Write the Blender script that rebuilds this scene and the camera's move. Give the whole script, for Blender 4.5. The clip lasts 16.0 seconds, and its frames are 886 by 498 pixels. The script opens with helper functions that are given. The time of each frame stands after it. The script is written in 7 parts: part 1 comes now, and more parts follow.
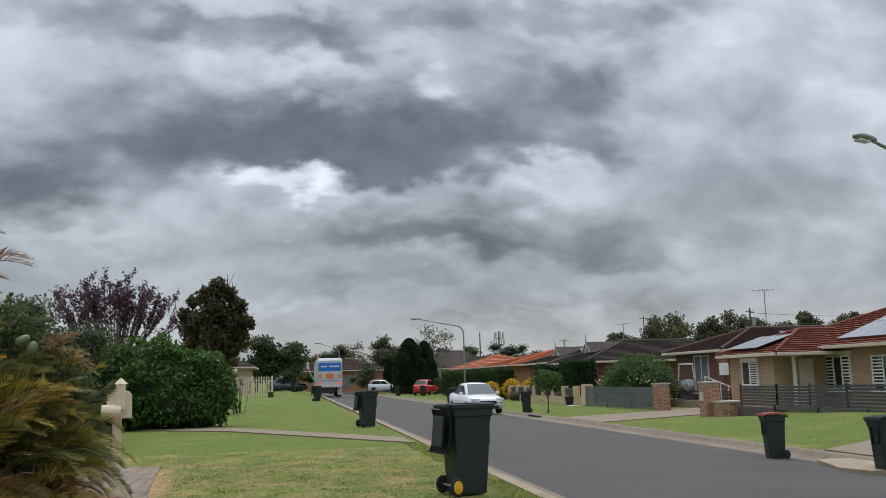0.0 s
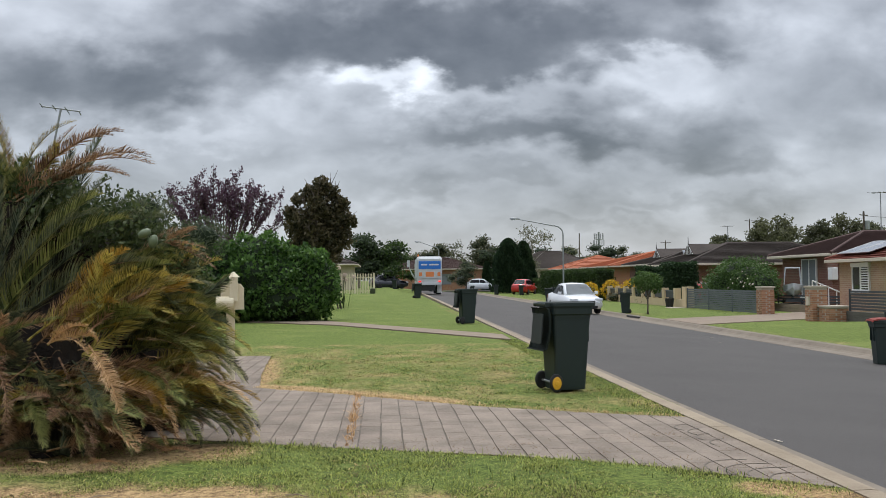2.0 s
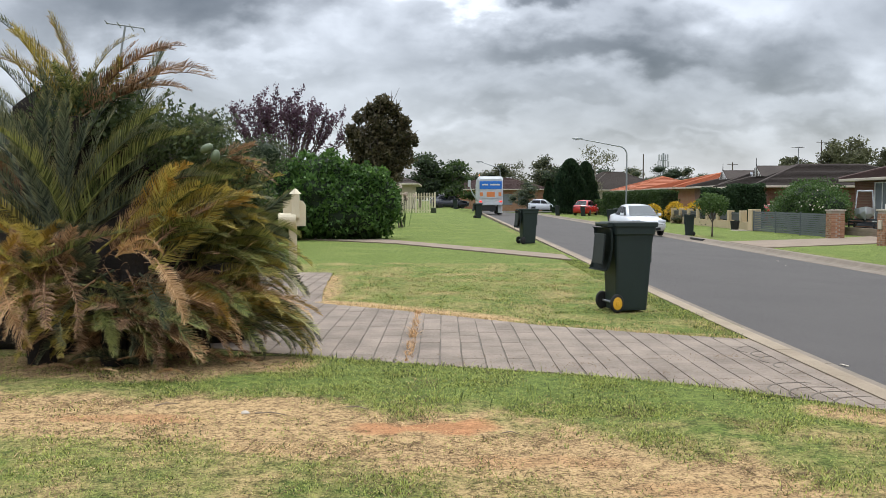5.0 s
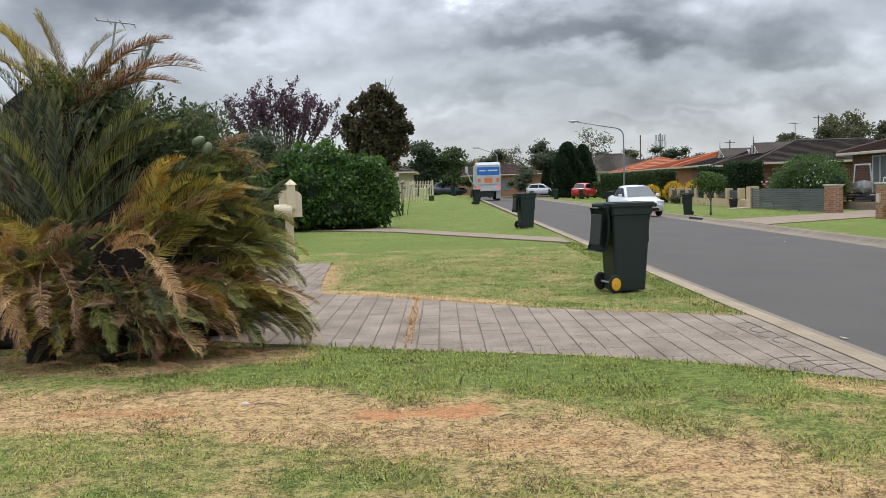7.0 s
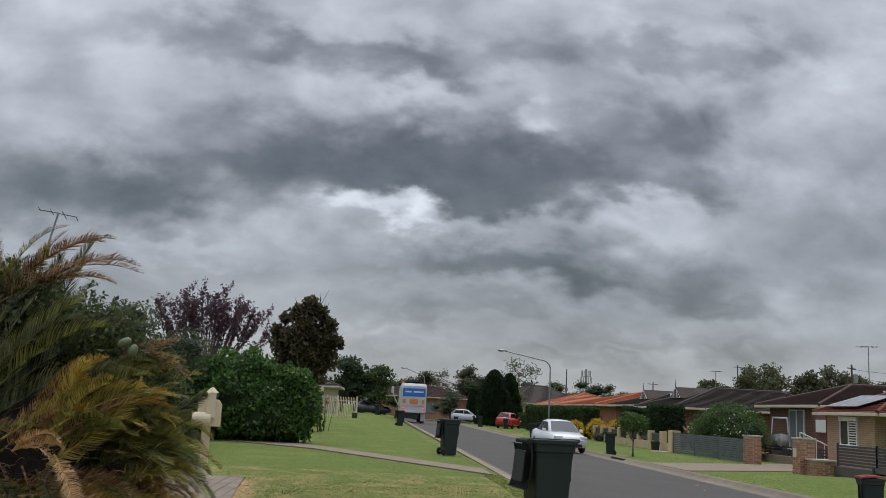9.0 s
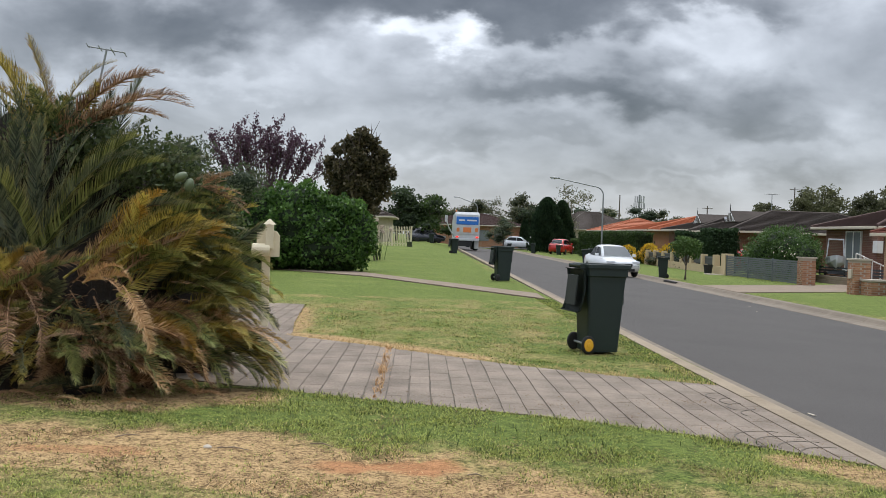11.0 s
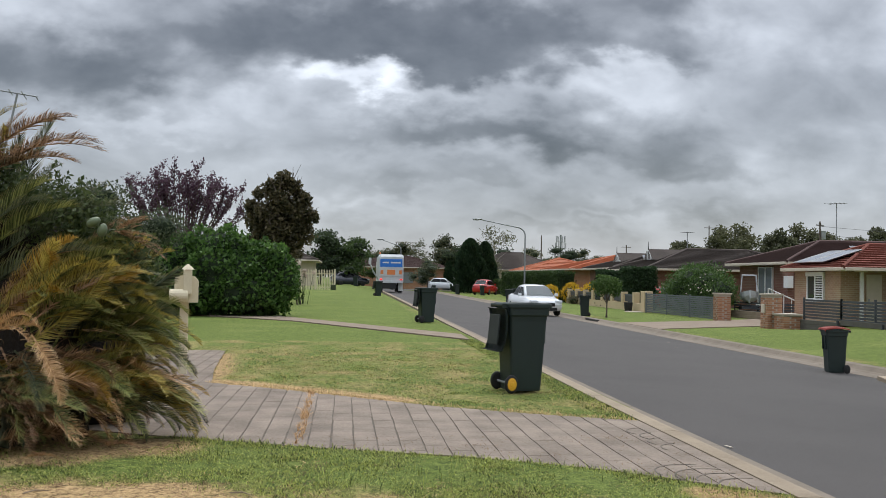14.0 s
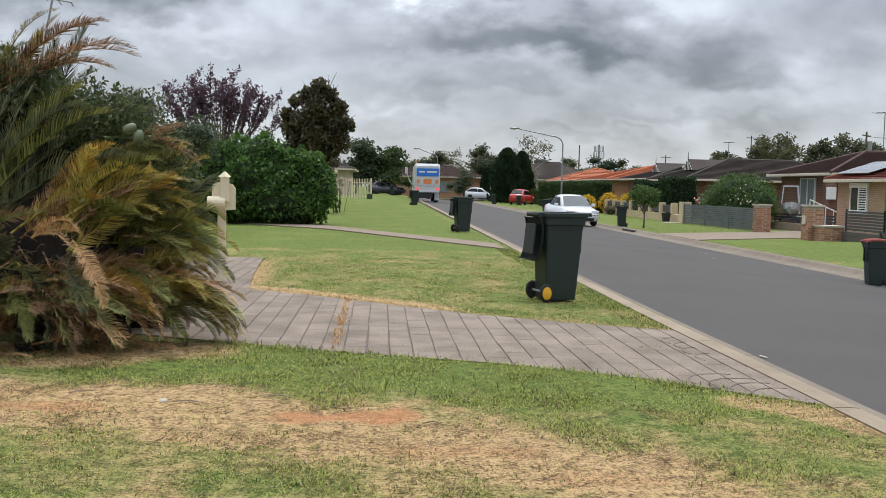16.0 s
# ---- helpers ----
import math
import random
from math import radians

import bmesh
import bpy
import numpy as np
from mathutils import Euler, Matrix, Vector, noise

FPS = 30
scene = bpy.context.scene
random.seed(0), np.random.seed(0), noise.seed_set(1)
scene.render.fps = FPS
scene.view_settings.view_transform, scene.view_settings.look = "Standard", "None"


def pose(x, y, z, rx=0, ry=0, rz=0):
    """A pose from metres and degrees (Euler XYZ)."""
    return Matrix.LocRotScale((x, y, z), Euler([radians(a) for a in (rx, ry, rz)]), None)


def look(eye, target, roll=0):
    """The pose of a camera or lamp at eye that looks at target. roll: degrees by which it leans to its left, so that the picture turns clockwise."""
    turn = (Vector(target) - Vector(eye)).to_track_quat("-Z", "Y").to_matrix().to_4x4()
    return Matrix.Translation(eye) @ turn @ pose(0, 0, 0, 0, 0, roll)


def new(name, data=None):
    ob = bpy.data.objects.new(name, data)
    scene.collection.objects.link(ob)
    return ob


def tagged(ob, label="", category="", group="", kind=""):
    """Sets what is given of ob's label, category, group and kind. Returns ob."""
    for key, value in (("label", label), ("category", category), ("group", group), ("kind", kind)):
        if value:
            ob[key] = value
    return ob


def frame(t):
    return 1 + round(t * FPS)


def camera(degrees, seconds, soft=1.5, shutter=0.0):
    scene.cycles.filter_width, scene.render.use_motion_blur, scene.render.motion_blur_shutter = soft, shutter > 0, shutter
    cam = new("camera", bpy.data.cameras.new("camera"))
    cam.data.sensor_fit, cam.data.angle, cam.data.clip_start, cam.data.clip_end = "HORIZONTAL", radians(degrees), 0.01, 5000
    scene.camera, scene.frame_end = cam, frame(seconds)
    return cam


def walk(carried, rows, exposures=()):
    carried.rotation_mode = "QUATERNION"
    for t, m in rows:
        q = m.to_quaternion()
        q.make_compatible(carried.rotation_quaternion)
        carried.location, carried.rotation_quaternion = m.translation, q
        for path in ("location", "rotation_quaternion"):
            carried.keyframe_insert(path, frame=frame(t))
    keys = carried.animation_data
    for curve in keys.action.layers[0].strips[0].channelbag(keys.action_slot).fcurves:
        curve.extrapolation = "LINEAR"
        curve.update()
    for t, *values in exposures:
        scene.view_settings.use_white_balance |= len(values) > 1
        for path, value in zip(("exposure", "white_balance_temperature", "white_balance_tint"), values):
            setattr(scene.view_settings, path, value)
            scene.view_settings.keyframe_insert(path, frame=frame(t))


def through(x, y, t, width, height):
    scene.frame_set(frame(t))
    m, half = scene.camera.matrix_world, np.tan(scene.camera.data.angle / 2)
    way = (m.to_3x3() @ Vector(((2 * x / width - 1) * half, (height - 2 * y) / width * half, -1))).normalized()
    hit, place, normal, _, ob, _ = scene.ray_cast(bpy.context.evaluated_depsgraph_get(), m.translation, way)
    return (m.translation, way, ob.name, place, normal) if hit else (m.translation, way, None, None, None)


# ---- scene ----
cam = camera(51.5, 16.0, soft=0.72)
EXPOSURES = [(0, -0.48), (1.2, -0.60), (1.8, -0.35), (2.5, -0.12), (3.5, -0.06), (5.8, 0.10), (6.5, -0.20), (7.0, -0.05), (7.5, -0.20), (8.2, -0.60),
             (10.3, -0.72), (10.6, -0.45), (11.2, -0.16), (12.5, -0.07), (14.0, -0.27), (15.0, -0.19), (16.0, -0.07)]
PATH = [
    (0, (0.011, 0.064, 1.328), (0.356, 2.014, 1.608), -1.5),
    (0.5, (-0.002, 0.038, 1.329), (0.255, 1.995, 1.651), -0.7),
    (1, (-0.011, 0.015, 1.329), (0.206, 1.972, 1.679), 0.0),
    (1.5, (-0.02, 0.01, 1.331), (0.162, 1.985, 1.588), 0.0),
    (2, (-0.02, 0.015, 1.311), (0.11, 2.009, 1.378), -0.5),
    (2.5, (-0.02, 0.024, 1.312), (0.087, 2.021, 1.26), -0.5),
    (3, (-0.011, 0.045, 1.304), (0.09, 2.04, 1.217), -0.2),
    (3.5, (0.002, 0.06, 1.305), (0.073, 2.056, 1.203), -0.1),
    (3.7, (-0.004, 0.059, 1.299), (0.051, 2.055, 1.191), -0.1),
    (5.8, (-0.016, 0.084, 1.287), (-0.025, 2.081, 1.187), 0.1),
    (6, (-0.012, 0.084, 1.301), (-0.006, 2.082, 1.222), 0.2),
    (6.5, (0.004, 0.078, 1.309), (0.103, 2.076, 1.318), 0.0),
    (7, (0.017, 0.09, 1.269), (0.014, 2.085, 1.136), -1.8),
    (7.5, (0.012, 0.102, 1.283), (0.08, 2.098, 1.389), -0.9),
    (8, (0.02, 0.124, 1.313), (0.297, 2.079, 1.632), 0.2),
    (8.2, (0.005, 0.11, 1.311), (0.263, 2.063, 1.653), 0.8),
    (10.3, (0.002, 0.039, 1.326), (0.023, 2.014, 1.645), 2.8),
    (10.5, (0.004, 0.073, 1.321), (0.025, 2.067, 1.472), 2.6),
    (11, (0.007, 0.094, 1.312), (0.056, 2.093, 1.281), 2.0),
    (11.5, (0.008, 0.095, 1.301), (0.148, 2.087, 1.187), 2.3),
    (12, (0.022, 0.089, 1.294), (0.179, 2.079, 1.161), 1.6),
    (12.5, (0.036, 0.091, 1.285), (0.173, 2.084, 1.176), 0.9),
    (13, (0.046, 0.065, 1.301), (0.203, 2.058, 1.261), 0.7),
    (13.5, (0.047, 0.083, 1.301), (0.24, 2.073, 1.322), 0.8),
    (14, (0.034, 0.082, 1.306), (0.245, 2.07, 1.371), 1.0),
    (14.5, (0.027, 0.079, 1.315), (0.216, 2.07, 1.361), 1.4),
    (15, (0.033, 0.1, 1.305), (0.186, 2.094, 1.276), 1.7),
    (15.5, (0.039, 0.113, 1.295), (0.178, 2.106, 1.203), 1.5),
    (16, (0.045, 0.12, 1.294), (0.181, 2.111, 1.161), 1.3),
]
walk(cam, [(t, look(eye, target, roll)) for t, eye, target, roll in PATH], EXPOSURES)



# ---- world, sun, light ----
def node(nt, kind, **inputs):
    n = nt.nodes.new(kind)
    for key, value in inputs.items():
        if key in ("operation", "blend_type", "data_type", "noise_dimensions", "interpolation_type", "attribute_name", "bands_direction"):
            if key == "operation":
                n.operation = value
            elif key == "blend_type":
                n.blend_type = value
            elif key == "data_type":
                n.data_type = value
            elif key == "noise_dimensions":
                n.noise_dimensions = value
            elif key == "interpolation_type":
                n.interpolation_type = value
            elif key == "attribute_name":
                n.attribute_name = value
            elif key == "bands_direction":
                n.bands_direction = value
            continue
        slot = n.inputs[int(key[1:])] if key[0] == "i" and key[1:].isdigit() else n.inputs[key.replace("_", " ")]
        if isinstance(value, bpy.types.NodeSocket):
            nt.links.new(value, slot)
        else:
            slot.default_value = value
    return n


def calc(nt, op, a, b=0.0):
    return node(nt, "ShaderNodeMath", operation=op, i0=a, i1=b).outputs[0]


# azimuth (x over y), elevation (z over y), width, height, depth of tone
DARK_CLOUDS = [
    (-0.155, 0.298, 0.077, 0.046, -0.27), (-0.102, 0.258, 0.090, 0.033, -0.23), (-0.018, 0.292, 0.059, 0.039, -0.26), (0.041, 0.257, 0.095, 0.039, -0.26),
    (0.120, 0.285, 0.085, 0.052, -0.30), (0.094, 0.236, 0.090, 0.023, -0.23), (0.197, 0.258, 0.090, 0.036, -0.30), (0.285, 0.305, 0.085, 0.060, -0.27),
    (0.370, 0.357, 0.064, 0.035, -0.12), (0.387, 0.278, 0.064, 0.022, -0.14), (-0.043, 0.389, 0.106, 0.028, -0.23), (-0.187, 0.402, 0.120, 0.027, -0.18),
    (0.115, 0.402, 0.113, 0.022, -0.19), (0.339, 0.433, 0.188, 0.024, -0.20), (-0.257, 0.237, 0.062, 0.052, -0.18), (0.201, 0.173, 0.167, 0.025, -0.19),
    (0.305, 0.144, 0.151, 0.024, -0.15), (-0.018, 0.153, 0.116, 0.022, -0.12), (0.511, 0.219, 0.148, 0.052, -0.09), (-0.30, 0.205, 0.120, 0.040, -0.17), (-0.150, 0.205, 0.060, 0.022, -0.13), (0.145, 0.160, 0.110, 0.020, -0.14), (-0.44, 0.190, 0.120, 0.050, -0.18),
    (-0.21, 0.235, 0.100, 0.030, -0.12), (0.10, 0.105, 0.120, 0.012, -0.12), (0.31, 0.085, 0.150, 0.012, -0.12), (-0.05, 0.075, 0.120, 0.010, -0.09), (0.22, 0.056, 0.100, 0.008, -0.08), (0.42, 0.130, 0.090, 0.014, -0.12),
]
BRIGHT_GAPS = [
    (0.006, 0.213, 0.060, 0.015, 0.42), (0.046, 0.206, 0.028, 0.013, 0.28), (0.035, 0.359, 0.045, 0.020, 0.14), (0.176, 0.334, 0.028, 0.017, 0.22),
    (-0.280, 0.344, 0.042, 0.038, 0.06), (0.313, 0.244, 0.051, 0.013, 0.20), (0.346, 0.217, 0.083, 0.020, 0.10), (-0.192, 0.153, 0.086, 0.011, 0.14),
    (0.092, 0.112, 0.060, 0.012, 0.07), (0.148, 0.085, 0.129, 0.014, 0.06), (0.591, 0.394, 0.171, 0.048, 0.10),
    (0.249, 0.042, 0.645, 0.023, 0.02),
]

world = bpy.data.worlds.new("overcast")
scene.world = world
world.use_nodes = True
wt = world.node_tree
wt.nodes.clear()
way = node(wt, "ShaderNodeTexCoord").outputs["Generated"]
xyz = node(wt, "ShaderNodeSeparateXYZ", i0=way).outputs
depth = calc(wt, "MAXIMUM", calc(wt, "ABSOLUTE", xyz[1]), 0.25)
up = calc(wt, "MAXIMUM", xyz[2], 0.0)
plane = node(wt, "ShaderNodeCombineXYZ", i0=calc(wt, "DIVIDE", xyz[0], depth), i1=calc(wt, "MULTIPLY", calc(wt, "POWER", calc(wt, "DIVIDE", up, depth), 0.85), 1.55),
             i2=calc(wt, "MULTIPLY", xyz[1], 0.6)).outputs[0]
billow = node(wt, "ShaderNodeTexNoise", Vector=plane, Scale=5.0, Detail=6.0, Roughness=0.50, Distortion=0.25)
fine = node(wt, "ShaderNodeTexNoise", Vector=plane, Scale=9.0, Detail=5.0, Roughness=0.48, Distortion=0.2)
drift = node(wt, "ShaderNodeSeparateColor", i0=fine.outputs["Color"]).outputs
sky_u = calc(wt, "ADD", calc(wt, "DIVIDE", xyz[0], depth), calc(wt, "MULTIPLY", calc(wt, "SUBTRACT", drift[0], 0.5), 0.17))
sky_v = calc(wt, "ADD", calc(wt, "DIVIDE", xyz[2], depth), calc(wt, "MULTIPLY", calc(wt, "SUBTRACT", drift[1], 0.5), 0.10))
puff = node(wt, "ShaderNodeSeparateColor", i0=node(wt, "ShaderNodeTexNoise", Vector=plane, Scale=21.0, Detail=4.0, Roughness=0.5).outputs["Color"]).outputs
sky_u = calc(wt, "ADD", sky_u, calc(wt, "MULTIPLY", calc(wt, "SUBTRACT", puff[0], 0.5), 0.09))
sky_v = calc(wt, "ADD", sky_v, calc(wt, "MULTIPLY", calc(wt, "SUBTRACT", puff[1], 0.5), 0.08))
spot = node(wt, "ShaderNodeCombineXYZ", i0=sky_u, i1=sky_v).outputs[0]
tone = calc(wt, "ADD", 0.51, calc(wt, "MULTIPLY", calc(wt, "SUBTRACT", billow.outputs["Fac"], 0.5), 0.30))
tone = calc(wt, "ADD", tone, calc(wt, "MULTIPLY", calc(wt, "SUBTRACT", fine.outputs["Fac"], 0.5), 0.40))
for cu, cv, wide, high, amount in DARK_CLOUDS + BRIGHT_GAPS:
    off = node(wt, "ShaderNodeVectorMath", operation="SUBTRACT", i0=spot, i1=(cu, cv, 0)).outputs[0]
    off = node(wt, "ShaderNodeVectorMath", operation="MULTIPLY", i0=off, i1=(1 / wide, 1 / high, 0)).outputs[0]
    far2 = node(wt, "ShaderNodeVectorMath", operation="DOT_PRODUCT", i0=off, i1=off).outputs["Value"]
    tone = calc(wt, "ADD", tone, calc(wt, "MULTIPLY", calc(wt, "EXPONENT", calc(wt, "MULTIPLY", calc(wt, "POWER", far2, 1.5), -0.8)), amount))
low_tone = node(wt, "ShaderNodeMath", operation="SMOOTH_MAX", i0=tone, i1=calc(wt, "ADD", -0.02, calc(wt, "MULTIPLY", calc(wt, "ADD", billow.outputs["Fac"], puff[2]), 0.14)), i2=0.16)
tone = calc(wt, "MULTIPLY", low_tone.outputs[0], calc(wt, "ADD", 0.62, calc(wt, "MULTIPLY", fine.outputs["Fac"], 0.84)))
zenith = node(wt, "ShaderNodeMapRange", interpolation_type="SMOOTHSTEP", i0=xyz[2], i1=0.42, i2=0.95, i3=1.0, i4=3.75).outputs[0]
tone = calc(wt, "MULTIPLY", tone, zenith)
rise = node(wt, "ShaderNodeMapRange", interpolation_type="SMOOTHSTEP", i0=xyz[2], i1=0.02, i2=0.36, i3=0.86, i4=1.30).outputs[0]
tone = calc(wt, "MULTIPLY", tone, rise)
grey = node(wt, "ShaderNodeVectorMath", operation="SCALE", i0=(0.942, 1.0, 1.10), Scale=tone).outputs[0]
haze = wt.nodes.new("ShaderNodeTexSky")
haze.sky_type, haze.sun_disc = "NISHITA", False
haze.sun_elevation, haze.sun_rotation = radians(58), radians(10)
thin = node(wt, "ShaderNodeVectorMath", operation="SCALE", i0=haze.outputs[0], Scale=0.02).outputs[0]
sky_sum = node(wt, "ShaderNodeVectorMath", operation="ADD", i0=grey, i1=thin).outputs[0]
glow = node(wt, "ShaderNodeBackground", Color=sky_sum, Strength=1.0)
wt.links.new(glow.outputs[0], node(wt, "ShaderNodeOutputWorld").inputs[0])

sun = new("sun", bpy.data.lights.new("sun", "SUN"))
sun.data.energy, sun.data.angle, sun.data.color = 1.5, radians(14), (1.0, 0.93, 0.83)
sun.matrix_world = look((0, 0, 30), (-3.0, -17.0, 0))


# ---- materials ----
def mat(name, dark, light, scale=8.0, rough=0.8, bump=0.2, metal=0.0, fine=60.0, vary=0.0, coat=0.0, spec=0.5, island=0.0, size=0.01):
    """Two tones mixed by coarse and fine noise in world size, relief from the fine one; vary: by object; island: by loose piece."""
    m = bpy.data.materials.new(name)
    m.use_nodes = True
    nt = m.node_tree
    b = nt.nodes["Principled BSDF"]
    place = node(nt, "ShaderNodeNewGeometry")
    big = node(nt, "ShaderNodeTexNoise", Vector=place.outputs["Position"], Scale=scale, Detail=5.0, Roughness=0.6)
    small = node(nt, "ShaderNodeTexNoise", Vector=place.outputs["Position"], Scale=fine, Detail=3.0, Roughness=0.7)
    fac = calc(nt, "ADD", calc(nt, "MULTIPLY", big.outputs["Fac"], 1.1), calc(nt, "MULTIPLY", small.outputs["Fac"], 0.7))
    fac = calc(nt, "SUBTRACT", fac, 0.40)
    if vary:
        r = node(nt, "ShaderNodeObjectInfo").outputs["Random"]
        fac = calc(nt, "ADD", fac, calc(nt, "MULTIPLY", calc(nt, "SUBTRACT", r, 0.5), vary))
    if island:
        fac = calc(nt, "ADD", fac, calc(nt, "MULTIPLY", calc(nt, "SUBTRACT", place.outputs["Random Per Island"], 0.5), island))
    ramp = node(nt, "ShaderNodeMix", data_type="RGBA")
    ramp.clamp_factor = True
    nt.links.new(fac, ramp.inputs[0])
    ramp.inputs[6].default_value, ramp.inputs[7].default_value = (*dark, 1), (*light, 1)
    nt.links.new(ramp.outputs[2], b.inputs["Base Color"])
    b.inputs["Roughness"].default_value, b.inputs["Metallic"].default_value = rough, metal
    b.inputs["Coat Weight"].default_value, b.inputs["Specular IOR Level"].default_value = coat, spec
    if bump:
        lift = node(nt, "ShaderNodeBump", Strength=bump, Distance=size, Height=small.outputs["Fac"])
        nt.links.new(lift.outputs[0], b.inputs["Normal"])
    return m


def leafy(name, dark, light, rough=0.55, island=0.9, through=0.42, scale=1.2):
    """Leaf: gloss on top, part of the light passing through."""
    m = mat(name, dark, light, scale=scale, rough=rough, bump=0, fine=9.0, island=island, vary=0.5, spec=0.3)
    nt = m.node_tree
    b = nt.nodes["Principled BSDF"]
    thin_leaf = node(nt, "ShaderNodeBsdfTranslucent", Color=b.inputs["Base Color"].links[0].from_socket)
    both = node(nt, "ShaderNodeMixShader", i0=through, i1=b.outputs[0], i2=thin_leaf.outputs[0])
    nt.links.new(both.outputs[0], nt.nodes["Material Output"].inputs[0])
    return m


def frond_leaf(name, dark, light, tip, rough):
    """Cycad leaflets, drier and paler towards their tips."""
    m = leafy(name, dark, light, rough, island=1.3, through=0.20)
    nt = m.node_tree
    b = nt.nodes["Principled BSDF"]
    plain = b.inputs["Base Color"].links[0].from_socket
    worn = node(nt, "ShaderNodeMapRange", interpolation_type="SMOOTHSTEP", i0=node(nt, "ShaderNodeAttribute", attribute_name="edge").outputs["Fac"], i1=0.38, i2=1.0, i3=0.0, i4=0.8).outputs[0]
    mixed = node(nt, "ShaderNodeMix", data_type="RGBA", i0=worn)
    nt.links.new(plain, mixed.inputs[6])
    mixed.inputs[7].default_value = (*tip, 1)
    nt.links.new(mixed.outputs[2], b.inputs["Base Color"])
    for n in nt.nodes:
        if n.type == "BSDF_TRANSLUCENT":
            nt.links.new(mixed.outputs[2], n.inputs[0])
    return m


def glass(name, tint, rough=0.04):
    m = bpy.data.materials.new(name)
    m.use_nodes = True
    b = m.node_tree.nodes["Principled BSDF"]
    b.inputs["Base Color"].default_value = (*tint, 1)
    b.inputs["Roughness"].default_value, b.inputs["Specular IOR Level"].default_value = rough, 0.8
    return m


def lamp_red(name, colour, power):
    m = bpy.data.materials.new(name)
    m.use_nodes = True
    b = m.node_tree.nodes["Principled BSDF"]
    b.inputs["Base Color"].default_value = (*colour, 1)
    b.inputs["Emission Color"].default_value = (*colour, 1)
    b.inputs["Emission Strength"].default_value = power
    return m


def bricked(name, c1, c2, mortar):
    m = mat(name, c1, c2, scale=3.0, rough=0.85, bump=0.0)
    nt = m.node_tree
    b = nt.nodes["Principled BSDF"]
    geo = node(nt, "ShaderNodeNewGeometry")
    s = node(nt, "ShaderNodeSeparateXYZ", i0=geo.outputs["Position"]).outputs
    flat = node(nt, "ShaderNodeCombineXYZ", i0=calc(nt, "ADD", s[0], s[1]), i1=s[2]).outputs[0]
    k = node(nt, "ShaderNodeTexBrick", Vector=flat, Color1=(*c1, 1), Color2=(*c2, 1), Mortar=(*mortar, 1), Scale=1.0,
             Mortar_Size=0.010, Bias=-0.1, Brick_Width=0.24, Row_Height=0.086)
    rain = node(nt, "ShaderNodeTexNoise", Vector=geo.outputs["Position"], Scale=0.9, Detail=5.0)
    wear = node(nt, "ShaderNodeMix", data_type="RGBA", blend_type="MULTIPLY", i0=0.5, i6=k.outputs["Color"], i7=rain.outputs["Color"])
    wear.inputs[0].default_value = 0.25
    nt.links.new(wear.outputs[2], b.inputs["Base Color"])
    lift = node(nt, "ShaderNodeBump", Strength=0.5, Distance=0.01, Height=calc(nt, "SUBTRACT", 1.0, k.outputs["Fac"]))
    nt.links.new(lift.outputs[0], b.inputs["Normal"])
    return m


